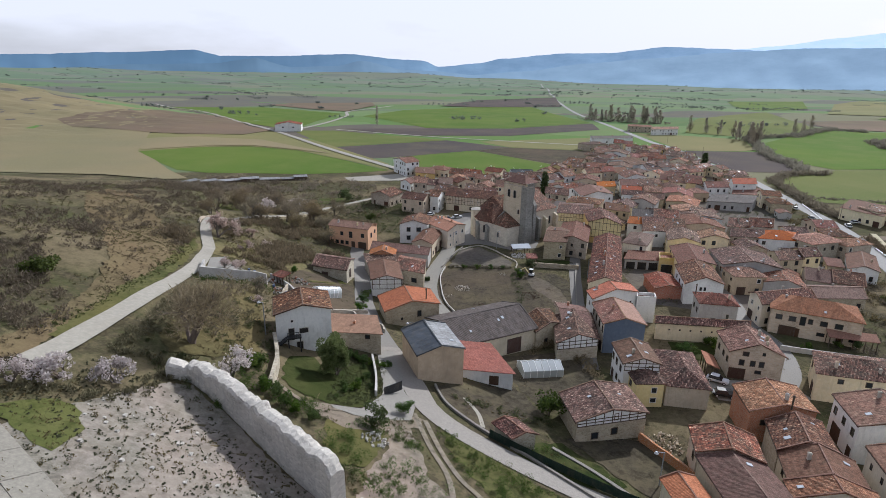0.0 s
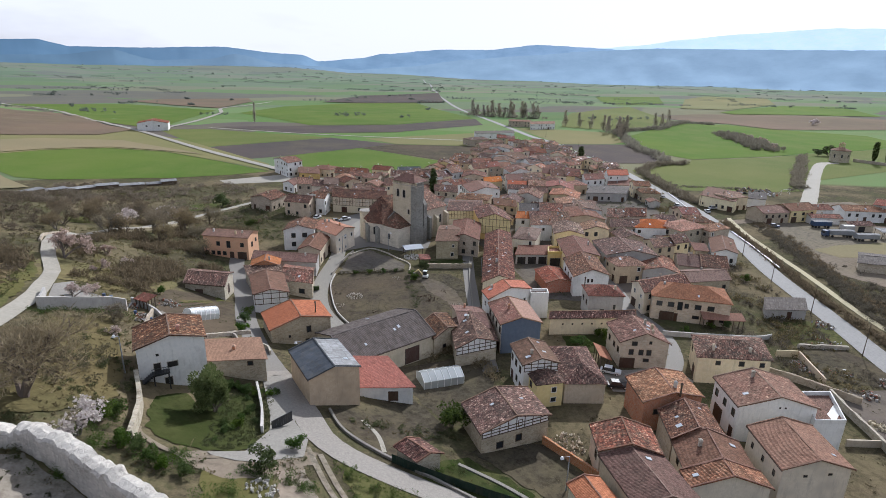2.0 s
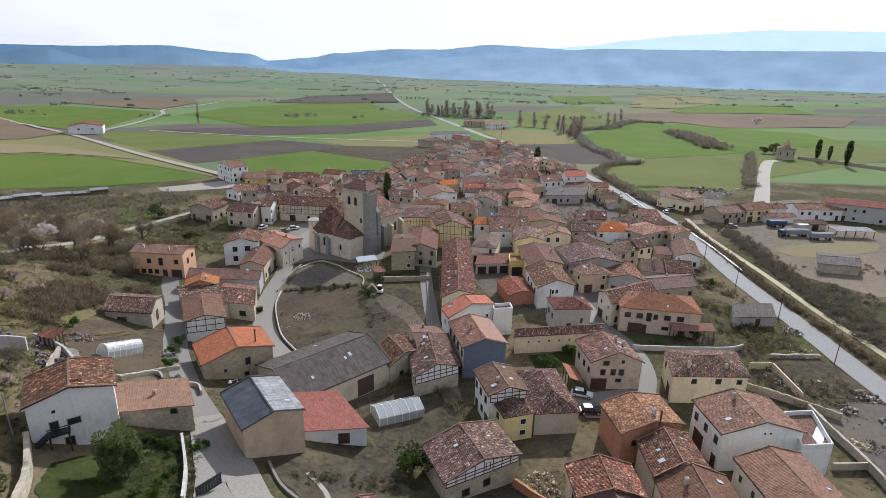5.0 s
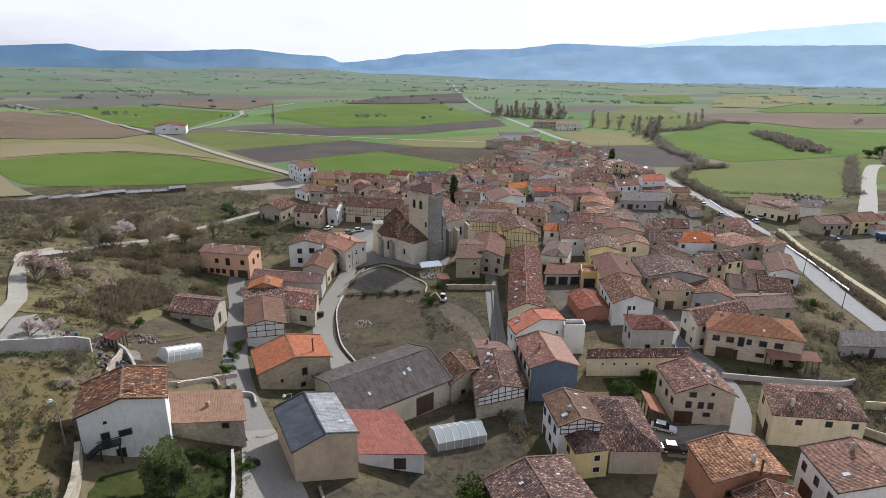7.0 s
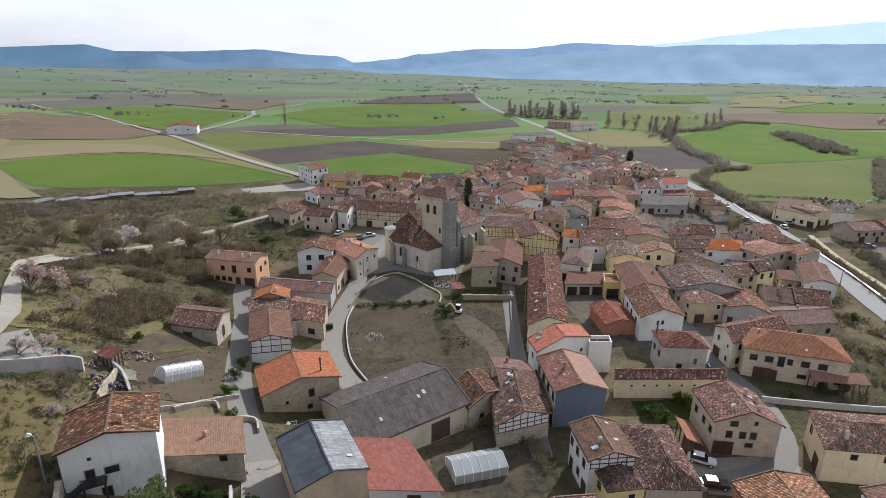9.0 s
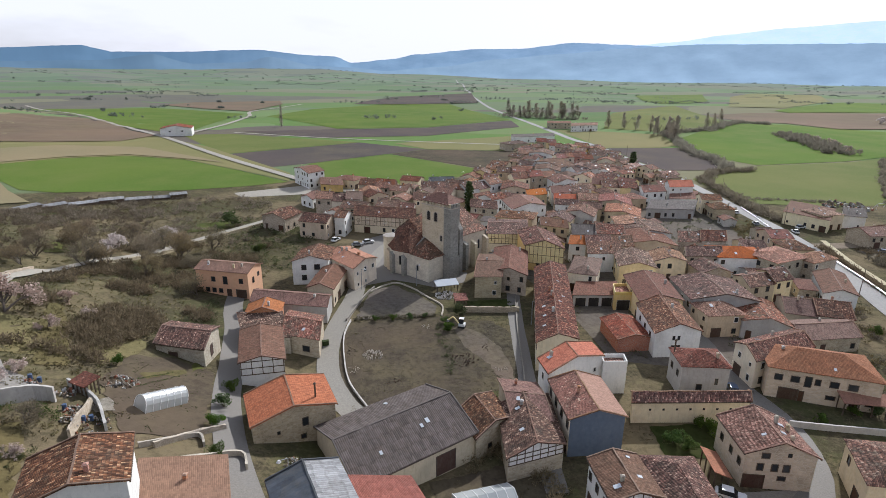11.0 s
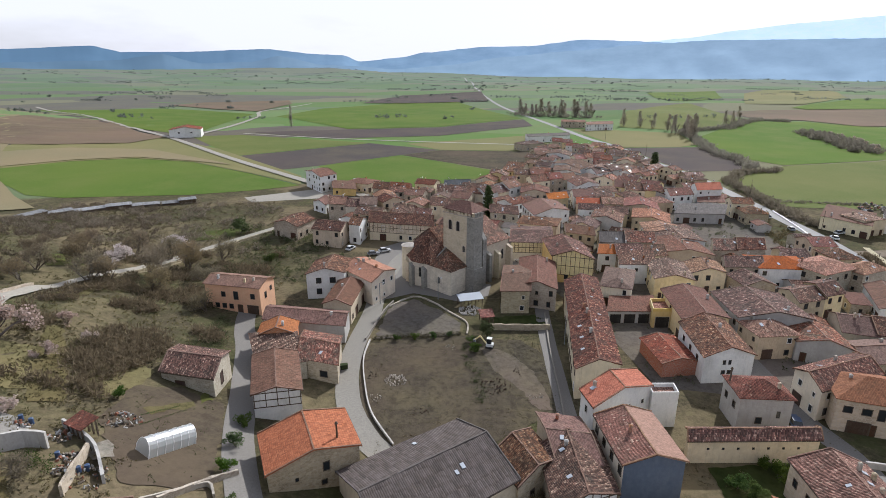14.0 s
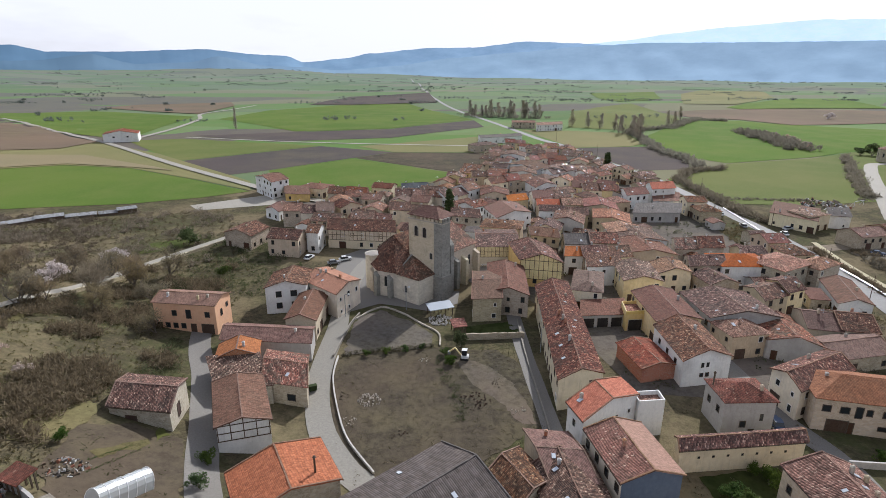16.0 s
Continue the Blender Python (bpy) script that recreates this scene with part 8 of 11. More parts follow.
    part("turret_cap", bm, "stone_trim", root).matrix_local = pose(2.6, 18.6, 9.8)
    # side chapel with its steep lean-to against tower and choir
    solid("chapel", [(0, 0), (6.2, 0), (6.2, 7.95), (0, 7.95)], -2.5, 6.8, "church_pale")
    solid("chapel_gable", [(0.3, 7.4), (6.2, 7.4), (6.2, 7.94), (0.3, 7.94)], 6.78, (6.9, 10.4, 10.4, 6.9), "church_grey")
    peak = (6.1, 7.4, 10.3)
    tiles("chapel_roof", [[(-0.4, -0.4, 6.75), (6.15, -0.4, 6.75), (6.15, 3.4, 8.6), peak], [(-0.4, 7.6, 6.75), (-0.4, -0.4, 6.75), peak]], "tile_mixed")
    # buttresses: apse, chapel corner, nave
    for x, y, h, ax, mat in ((-0.6, 9.3, 6.0, 0, "church_grey"), (-1.6, 13.2, 6.4, 0, "church_grey"), (0.2, 16.4, 6.2, 0, "church_stone"), (15.6, -0.1, 8.6, 1, "church_grey"), (19.8, -0.1, 8.0, 1, "church_stone"), (25.4, -0.1, 8.6, 1, "church_stone")):
        bm = bmesh.new()
        dx, dy = (0.8, 0.55) if ax == 0 else (0.55, 1.0)
        prof = [(-1, -1, -2), (1, -1, -2), (1, 1, -2), (-1, 1, -2), (-1, -1, h - 1.0), (1, -1, h - 1.0), (1, 1, h), (-1, 1, h)]
        v = [bm.verts.new((px_ * dx, py_ * dy, z)) for px_, py_, z in prof]
        for f in ((3, 2, 1, 0), (4, 5, 6, 7), (0, 1, 5, 4), (1, 2, 6, 5), (2, 3, 7, 6), (3, 0, 4, 7)):
            bm.faces.new([v[i] for i in f])
        part("buttress", bm, mat, root).matrix_local = pose(x, y, 0)
    # the tower, with a great grey buttress up its whole height
    tx0, ty0, tx1, ty1, th = 6.2, 0.0, 12.8, 8.6, 20.7
    tower = solid("tower", [(tx0, ty0), (tx1, ty0), (tx1, ty1), (tx0, ty1)], -2.5, th, "church_stone")
    solid("stair_buttress", [(tx0 - 0.12, -2.7), (9.4, -2.7), (9.4, 0.02), (tx0 - 0.12, 0.02)], -2.5, th, "church_grey", tower)
    solid("foot", [(tx0 - 0.35, -2.95), (9.6, -2.95), (9.6, -0.02), (tx0 - 0.35, -0.02)], -2.5, 6.2, "church_grey", tower)
    # a thin grey sheet covers the tower's right face
    solid("weathered_side", [(9.41, -0.1), (tx1 + 0.05, -0.1), (tx1 + 0.05, 0.06), (9.41, 0.06)], -2.5, th, "church_grey", tower)
    solid("corner_buttress", [(11.4, -1.5), (12.9, -1.5), (12.9, -0.11), (11.4, -0.11)], -2.5, (13.2, 13.2, 15.0, 15.0), "church_grey", tower)
    for a, b in (((tx0 - 0.22, -2.82), (tx0 + 0.0, ty1 + 0.1)), ((tx0 - 0.22, -2.82), (9.5, -2.68)), ((9.42, -0.2), (tx1 + 0.1, -0.08))):
        bm = bmesh.new()
        box(bm, a[0], a[1], th - 0.42, b[0], b[1], th - 0.2)
        part("string_course", bm, "stone_trim", tower)
    rows = [((tx0 - 0.1, ty1), (tx0 - 0.1, -2.7), 9), ((tx0 - 0.1, -2.7), (9.4, -2.7), 3), ((9.4, -0.1), (tx1, -0.1), 3), ((tx1, 0.0), (tx1, ty1), 6), ((tx0, ty1), (tx1, ty1), 5)]
    for (xa, ya), (xb, yb), n in rows:
        L = math.dist((xa, ya), (xb, yb))
        for i in range(n):
            k = (i + 0.5) / n
            w = L / n * 0.3
            bm = bmesh.new()
            if abs(xa - xb) < 0.01:
                box(bm, xa, ya + (yb - ya) * k - w, th, xa + (0.45 if xa < 9 else -0.45), ya + (yb - ya) * k + w, th + 1.0)
            else:
                box(bm, xa + (xb - xa) * k - w, ya, th, xa + (xb - xa) * k + w, ya + (0.45 if ya < 4 else -0.45), th + 1.0)
            part("merlon", bm, "church_stone" if ya > 0 or i < 6 and n == 9 else "church_grey", tower)
    r = part("tower_roof", roof_mesh(tx1 - tx0, ty1 - ty0 + 1.6, 0.75, 2.0, "hip", 0.3), "tile_brown", root)
    r.matrix_local = pose((tx0 + tx1) / 2, (ty0 + ty1) / 2 - 0.8, th + 0.12)
    for y in (3.2, 6.0):
        put_arch(root, pose(tx0, y, 15.9, 0, 0, 270), 1.15, 2.7)
    put_arch(root, pose(11.0, -0.1, 15.9), 1.0, 2.4)
    put_arch(root, pose(tx0, 1.0, 10.4, 0, 0, 270), 0.9, 1.7)
    put_arch(root, pose(0, 4.4, 2.2, 0, 0, 270), 0.7, 1.8)
    for x in (14.0, 17.6, 23.0):
        put_arch(root, pose(x, 0.8, 4.4), 1.0, 3.0)
    for (xa, ya), (xb, yb), k in (((0.1, 8.0), (-1.3, 13.2), 0.55), ((-1.3, 13.2), (1.2, 18.2), 0.4)):
        put_arch(root, pose(xa + (xb - xa) * k, ya + (yb - ya) * k, 2.6, 0, 0, math.degrees(math.atan2(ya - yb, xa - xb))), 0.9, 2.8)
    chimney(root, 9.6, 3.4, th + 2.4, random.Random(1), 0.6)
    return root


church()


def hermitage():
    """An eight sided chapel with a low tiled pyramid and an open bell gable."""
    root = tagged(new("hermitage"), "small eight sided Romanesque stone hermitage with tile roof", "chapel")
    root.matrix_basis = pose(348, 366, ground_z(348, 366), 0, 0, -30)
    bm = bmesh.new()
    bmesh.ops.create_cone(bm, cap_ends=True, segments=8, radius1=6.4, radius2=6.4, depth=10.5)
    part("wall", bm, "stone", root).matrix_local = pose(0, 0, 3.2, 0, 0, 22.5)
    bm = bmesh.new()
    bmesh.ops.create_cone(bm, cap_ends=True, segments=8, radius1=6.6, radius2=6.6, depth=0.5)
    part("cornice", bm, "stone_trim", root).matrix_local = pose(0, 0, 8.4, 0, 0, 22.5)
    bm = bmesh.new()
    uv = bm.loops.layers.uv.new("UVMap")
    ring = [(7.0 * math.cos(math.pi / 8 + math.pi * i / 4), 7.0 * math.sin(math.pi / 8 + math.pi * i / 4), 8.6) for i in range(8)]
    for a, b in zip(ring, ring[1:] + ring[:1]):
        roof_slab(bm, uv, [a, b, (0, 0, 11.2)], 0.15)
    part("roof", bm, "tile_brown", root)
    for x in (-1.5, 0, 1.5):
        bm = bmesh.new()
        box(bm, x - 0.35, -0.5, 10.0, x + 0.35, 0.5, 13.0)
        part("belfry_pier", bm, "sandstone", root)
    bm = bmesh.new()
    box(bm, -1.9, -0.55, 13.0, 1.9, 0.55, 13.7)
    box(bm, -0.8, -0.45, 13.7, 0.8, 0.45, 14.4)
    part("belfry_top", bm, "sandstone", root)
    for k in range(8):
        a = math.pi * k / 4
        put_arch(root, pose(5.93 * math.cos(a), 5.93 * math.sin(a), 3.4, 0, 0, math.degrees(a) + 90), 1.0, 2.6)


hermitage()


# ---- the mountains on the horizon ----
# distance haze is painted as a blue base colour that also glows
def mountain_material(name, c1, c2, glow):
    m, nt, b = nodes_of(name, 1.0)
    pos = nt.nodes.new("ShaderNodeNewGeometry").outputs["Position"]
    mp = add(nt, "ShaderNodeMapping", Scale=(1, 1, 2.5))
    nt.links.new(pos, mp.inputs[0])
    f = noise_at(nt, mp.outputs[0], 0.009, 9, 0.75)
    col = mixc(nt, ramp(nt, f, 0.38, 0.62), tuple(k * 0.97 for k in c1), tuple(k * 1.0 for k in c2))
    # painted haze is thinner, so the colour is darker, away from the sun
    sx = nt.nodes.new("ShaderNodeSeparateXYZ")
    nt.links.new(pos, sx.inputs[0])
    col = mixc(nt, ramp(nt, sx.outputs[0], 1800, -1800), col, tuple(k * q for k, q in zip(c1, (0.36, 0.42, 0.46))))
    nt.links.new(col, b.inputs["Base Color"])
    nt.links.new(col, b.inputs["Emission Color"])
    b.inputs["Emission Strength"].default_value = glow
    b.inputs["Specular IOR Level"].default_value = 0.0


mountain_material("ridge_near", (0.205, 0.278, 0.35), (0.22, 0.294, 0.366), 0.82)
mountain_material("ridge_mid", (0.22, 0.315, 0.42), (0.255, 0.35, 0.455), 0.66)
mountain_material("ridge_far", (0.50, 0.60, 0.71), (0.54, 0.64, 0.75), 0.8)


def profile(points, a):
    for (a0, e0), (a1, e1) in zip(points, points[1:]):
        if a <= a1:
            k = max(0, min(1, (a - a0) / (a1 - a0)))
            k = k * k * (3 - 2 * k) * 0.5 + k * 0.5
            return e0 + (e1 - e0) * k
    return points[-1][1]


def ridge_line(label, dist, depth, skyline, material, seed, rough=1.0):
    """A far ridge whose crest has the given skyline: azimuth and elevation in degrees as seen from the village sky."""
    verts, faces = [], []
    az0, az1 = skyline[0][0], skyline[-1][0]
    n, m = int((az1 - az0) * 5), 10
    for i in range(n + 1):
        a = az0 + (az1 - az0) * i / n
        s, c = math.sin(radians(a)), math.cos(radians(a))
        e = profile(skyline, a) + rough * (0.05 * noise.noise((a * 0.9, seed, 0)) + 0.03 * noise.noise((a * 3.0, seed, 4)))
        for j in range(m + 1):
            k = j / m
            r = dist - depth * (1 - k) + 50 * noise.noise((a * 0.5, k * 3, seed)) * (1 - k)
            top = 58 + dist * math.tan(radians(e))
            z = -25 + (top + 25) * (k ** 1.25) + math.sin(math.pi * k) * 22 * noise.noise((a * 0.35, k * 2.5, seed + 9))
            verts.append((r * s, r * c + 25, z))
    for i in range(n):
        for j in range(m):
            q = i * (m + 1) + j
            faces.append((q, q + m + 1, q + m + 2, q + 1))
    ob = part("backdrop", (verts, [], faces), material)
    ob.data.polygons.foreach_set("use_smooth", [True] * len(faces))
    return tagged(ob, label, "mountain", kind="structure")


ridge_line("high range far beyond the plain, painted in pale haze blue", 4850, 300, [(14, 1.2), (22, 2.3), (26, 2.6), (30, 3.15), (34.7, 3.6), (41, 3.95), (50, 3.7), (65, 3.0), (90, 2.0)], "ridge_far", 3)
ridge_line("wooded mountain ridge on the horizon, painted in haze blue", 4700, 500, [(-100, 0.8), (-60, 1.1), (-41, 1.0), (-33, 1.4), (-27.3, 1.75), (-25, 1.3), (-20.9, 1.35), (-13.2, 1.68), (-8, 1.25), (-6, 1.2), (-4.5, 0.62), (-0.5, 1.0), (1.7, 1.45), (7.8, 2.0), (12, 2.05), (17, 2.6), (22, 2.4), (28, 2.0), (40, 1.0)], "ridge_mid", 2)
ridge_line("forested foothills painted in dark haze blue", 4350, 500, [(-40, -0.4), (-33, 0.4), (-26, 0.6), (-22, 1.15), (-19, 0.4), (-14.5, 0.55), (-12, 1.1), (-8, 0.3), (-5, 0.2), (-1, -0.1), (4, 0.3), (10, 1.1), (16, 1.6), (22, 2.1), (28, 2.4), (35, 2.35), (41, 2.3), (60, 2.2), (95, 1.2)], "ridge_near", 1)


# ---- plants ----
def plant_material(name, c1, c2, rough=0.8):
    m, nt, b = nodes_of(name, rough)
    geo = nt.nodes.new("ShaderNodeNewGeometry")
    col = mixc(nt, geo.outputs["Random Per Island"], c1, c2)
    nt.links.new(vary(nt, col, 0.25, 0.015), b.inputs["Base Color"])
    b.inputs["Specular IOR Level"].default_value = 0.15
    # thin leaves and twigs let part of the light through
    thin_ = nt.nodes.new("ShaderNodeBsdfTranslucent")
    nt.links.new(b.inputs["Base Color"].links[0].from_socket, thin_.inputs[0])
    mix_ = nt.nodes.new("ShaderNodeMixShader")
    mix_.inputs[0].default_value = 0.38
    nt.links.new(b.outputs[0], mix_.inputs[1])
    nt.links.new(thin_.outputs[0], mix_.inputs[2])
    nt.links.new(mix_.outputs[0], nt.nodes["Material Output"].inputs[0])


plant_material("twig", (0.105, 0.088, 0.06), (0.215, 0.18, 0.12))
plant_material("scrub_leaf", (0.07, 0.064, 0.034), (0.20, 0.17, 0.10))
plant_material("gold_leaf", (0.10, 0.08, 0.042), (0.27, 0.215, 0.12))
plant_material("scrub_grey", (0.088, 0.075, 0.055), (0.185, 0.158, 0.115))
plant_material("scrub_green", (0.06, 0.07, 0.032), (0.13, 0.14, 0.064))
plant_material("hedge_twig", (0.16, 0.14, 0.105), (0.27, 0.24, 0.185))
plant_material("poplar_twig", (0.24, 0.21, 0.165), (0.36, 0.325, 0.26))
plant_material("walnut_twig", (0.16, 0.13, 0.08), (0.28, 0.225, 0.14))
plant_material("tuft", (0.05, 0.055, 0.03), (0.12, 0.12, 0.07))
plant_material("leaf_dark", (0.034, 0.05, 0.016), (0.09, 0.118, 0.036))
plant_material("leaf_green", (0.04, 0.07, 0.015), (0.10, 0.145, 0.035))
plant_material("garden_leaf", (0.10, 0.125, 0.036), (0.2, 0.225, 0.075))
plant_material("blossom", (0.44, 0.38, 0.36), (0.66, 0.60, 0.58))
plant_material("blossom_pink", (0.42, 0.32, 0.27), (0.58, 0.48, 0.43))
plain("bark", (0.10, 0.082, 0.064), (0.17, 0.14, 0.115), 6, 1.0, spread=0.1)


def leaf_cloud(rng, centres, radii, n, size, long=1.0):
    """n small leaf quads spread through a set of clumps; long stretches them into twigs."""
    idx = rng.integers(0, len(centres), n)
    d = rng.normal(size=(n, 3))
    d /= np.linalg.norm(d, axis=1)[:, None]
    p = centres[idx] + d * (radii[idx] * rng.uniform(0.35, 1.0, n) ** 0.6)[:, None]
    a = rng.normal(size=(n, 3))
    if long > 1:
        a = d * 0.8 + np.array((0, 0, 0.7)) + a * 0.45
    a /= np.linalg.norm(a, axis=1)[:, None]
    b = np.cross(a, rng.normal(size=(n, 3)))
    b /= np.linalg.norm(b, axis=1)[:, None]
    s = size * rng.uniform(0.6, 1.3, n)[:, None]
    a, b = a * s * long, b * s
    v = np.stack([p - a - b * 0.5, p - a * 0.2 + b, p + a + b * 0.3, p + a * 0.1 - b], axis=1).reshape(-1, 3)
    return v


def quads(v):
    return v.tolist(), [], np.arange(len(v)).reshape(-1, 4).tolist()


def branch_mesh(rng, height, spread, depth=4, girth=0.035, lean=0.25):
    """A tapered trunk that forks again and again."""
    verts, faces = [], []
    tips = []

    def limb(p, d, length, r, level):
        q = p + d * length
        side = np.cross(d, rng.normal(size=3))
        side /= np.linalg.norm(side)
        up = np.cross(d, side)
        base = len(verts)
        k = 5 if level < 2 else 3
        for c, rr in ((p, r), (q, r * 0.62)):
            for i in range(k):
                an = 2 * math.pi * i / k
                verts.append(tuple(c + (side * math.cos(an) + up * math.sin(an)) * rr))
        for i in range(k):
            j = (i + 1) % k
            faces.append((base + i, base + j, base + k + j, base + k + i))
        if level >= depth:
            tips.append(q)
            return
        for i in range(3 if level else 4):
            nd = d + rng.normal(size=3) * spread + np.array((0, 0, 0.18))
            nd /= np.linalg.norm(nd)
            limb(q if i else p + d * length * 0.75, nd, length * rng.uniform(0.6, 0.82), r * 0.6, level + 1)

    d0 = np.array((rng.normal() * lean * 0.4, rng.normal() * lean * 0.4, 1.0))
    limb(np.array((0, 0, -0.3)), d0 / np.linalg.norm(d0), height * 0.30, height * girth, 0)
    return verts, faces, np.array(tips)


TREES = {}


def tree(kind, label, x, y, h, variant=0, group="trees", squash=1.0):
    """A tree of one kind at its place; alike trees share their meshes."""
    key = (kind, variant)
    if key not in TREES:
        rng = np.random.default_rng(abs(hash(kind)) % 1000 * 0 + len(kind) * 17 + variant)
        if kind == "cypress":
            cs = np.array([(0, 0, 0.08 + 0.9 * i / 11) for i in range(12)])
            rad = np.array([0.10 * math.sin(math.pi * min(1, (0.25 + 0.75 * (1 - i / 11)))) + 0.025 for i in range(12)])
            tv, tf = [], []
            tv, tf, _ = branch_mesh(rng, 1.0, 0.05, 1, 0.02)
            crown, mat = quads(leaf_cloud(rng, cs, rad, 900, 0.028)), "leaf_dark"
        elif kind in ("evergreen", "shrub"):
            tv, tf, tips = branch_mesh(rng, 1.0, 0.42, 2)
            cs = np.array([(rng.normal() * 0.2, rng.normal() * 0.2, rng.uniform(0.3, 0.85)) for _ in range(16)])
            rad = rng.uniform(0.12, 0.24, 16)
            crown, mat = quads(leaf_cloud(rng, cs, rad, 1500, 0.03)), ("leaf_dark" if kind == "evergreen" else "leaf_green")
        elif kind == "round_tree":
            tv, tf, tips = branch_mesh(rng, 1.0, 0.3, 3)
            cs, rad = [], []
            for _ in range(46):
                d = rng.normal(size=3)
                d /= np.linalg.norm(d)
                k = rng.uniform(0.45, 1.0)
                cs.append((d[0] * 0.31 * k, d[1] * 0.31 * k, 0.52 + d[2] * 0.38 * k))
                rad.append(rng.uniform(0.07, 0.13))
            crown, mat = quads(leaf_cloud(rng, np.array(cs), np.array(rad), 11000, 0.011, 1.8)), "garden_leaf"
        elif kind in ("blossom_tree", "pink_tree"):
            tv, tf, tips = branch_mesh(rng, 1.0, 0.52, 4)
            crown = quads(leaf_cloud(rng, tips, np.full(len(tips), 0.07), 1500, 0.017))
            mat = "blossom" if kind == "blossom_tree" else "blossom_pink"
        elif kind == "walnut":
            tv, tf, tips = branch_mesh(rng, 1.0, 0.46, 5, 0.034)
            crown, mat = quads(leaf_cloud(rng, tips, np.full(len(tips), 0.09), 6500, 0.0021, 14)), "walnut_twig"
        elif kind == "poplar":
            tv, tf, tips = branch_mesh(rng, 1.0, 0.14, 4, 0.016)
            cs = np.array([(rng.normal() * 0.02, rng.normal() * 0.02, 0.16 + 0.8 * k / 15) for k in range(16)])
            rad = np.array([0.13 - 0.085 * k / 15 for k in range(16)])
            crown, mat = quads(leaf_cloud(rng, cs, rad, 1300, 0.0036, 12)), "poplar_twig"
        else:
            tv, tf, tips = branch_mesh(rng, 1.0, 0.42, 5, 0.03)
            crown, mat = quads(leaf_cloud(rng, tips, np.full(len(tips), 0.09), 1900, 0.0038, 11)), "walnut_twig"
        t_me, c_me = bpy.data.meshes.new("trunk"), bpy.data.meshes.new("crown")
        t_me.from_pydata(tv, [], tf)
        c_me.from_pydata(*crown)
        t_me.materials.append(MATS["bark"])
        c_me.materials.append(MATS[mat])
        TREES[key] = (t_me, c_me)
    root = tagged(new(kind if kind.endswith("tree") or kind in ("cypress", "shrub", "poplar") else kind + "_tree"), label, "shrub" if kind == "shrub" else "tree", group)
    for n, me in zip(("trunk", "crown"), TREES[key]):
        o = new(n, me)
        o.parent = root
    rnd = random.Random(int(x * 13 + y * 7))
    root.matrix_basis = pose(x, y, ground_z(x, y) - 0.1, 0, 0, rnd.uniform(0, 360)) @ Matrix.Diagonal((h * squash, h * squash, h, 1))
    return root


tree("walnut", "broad leafless walnut tree on the hillside", -41.2, 62.1, 15.0, 0, "hillside trees", 1.35)
for i, (x, y, h) in enumerate(((-42.6, 47.0, 6.0), (-46.6, 44.6, 6.4), (-48.8, 40.4, 5.2), (-33.3, 57.5, 8.2))):
    tree("blossom_tree", "almond tree in white blossom below the castle", x, y, h, i % 3, "almond trees", 1.1)
for i, (x, y, h) in enumerate(((-70.6, 131, 11.0), (-83, 192, 9.0), (-79, 223, 8.5), (-56, 104, 5.0), (-66, 142, 5.0), (-62, 128, 4.5), (-60, 137, 4.0))):
    tree("pink_tree" if i not in (1, 2) else "blossom_tree", "almond tree in pale pink blossom" if i not in (1, 2) else "tall almond tree in white blossom", x, y, h, i % 3, "almond trees", 1.1)
for i, (x, y, h) in enumerate(((-72, 186, 10), (-68, 203, 9), (-64, 196, 8), (-76, 178, 8), (-74, 208, 9), (-60, 210, 8), (-89, 166, 7), (-93, 176, 7), (-90, 190, 8), (-96, 200, 8), (-84, 206, 8), (-50, 168, 6), (-100, 186, 7), (-79, 172, 8), (-66, 176, 7), (-58, 190, 7))):
    tree("bare", "leafless tree in the thicket by the dirt road", x, y, h * 1.3, i % 3, "thicket trees", 1.15)
tree("round_tree", "rounded leafy evergreen tree in the walled garden", -23.5, 72.6, 8.8, 0, "garden trees", 1.0)
tree("evergreen", "round dark evergreen bush in the yard", 13.4, 76.8, 5.2, 1, "garden trees", 1.2)
tree("evergreen", "dark evergreen beside the allotments", -62, 241, 6, 2, "garden trees", 1.4)
tree("evergreen", "small round evergreen bush", -44, 208, 4, 1, "garden trees", 1.1)
tree("evergreen", "dark evergreen bush beside the lawn", 16.5, 154.5, 4.2, 0, "garden trees", 0.9)
tree("evergreen", "dark bush on the castle slope", -13.3, 56.3, 3.2, 2, "garden trees", 1.3)
tree("evergreen", "broad juniper bush on the hillside", -69, 70, 4.0, 1, "hillside trees", 1.7)
tree("cypress", "tall slender cypress behind the church", 30.5, 252, 14, 0, "cypresses", 1.1)
tree("cypress", "pointed conifer beside the highway", 141, 351, 12, 0, "cypresses", 1.5)
for i, (x, y, h) in enumerate(((367, 356, 15), (376, 354, 11), (367, 331, 17))):
    tree("cypress", "dark cypress in the cemetery", x, y, h, 0, "cypresses", 1.2)
tree("evergreen", "dark pine beside the hermitage", 361, 391, 9, 0, "garden trees", 1.3)
tree("evergreen", "dark pine by the hermitage path", 355, 394, 7, 1, "garden trees", 1.3)
rnd = random.Random(11)
for i in range(26):
    x, y = rnd.uniform(-21, -15.5), rnd.uniform(62, 81)
    if rnd.random() < 0.35:
        x, y = rnd.uniform(-25, -16), rnd.uniform(79, 81.5)
    tree("shrub", "leafy green garden shrub", x, y, rnd.uniform(0.8, 1.7), i % 3, "garden shrubs", 1.2)
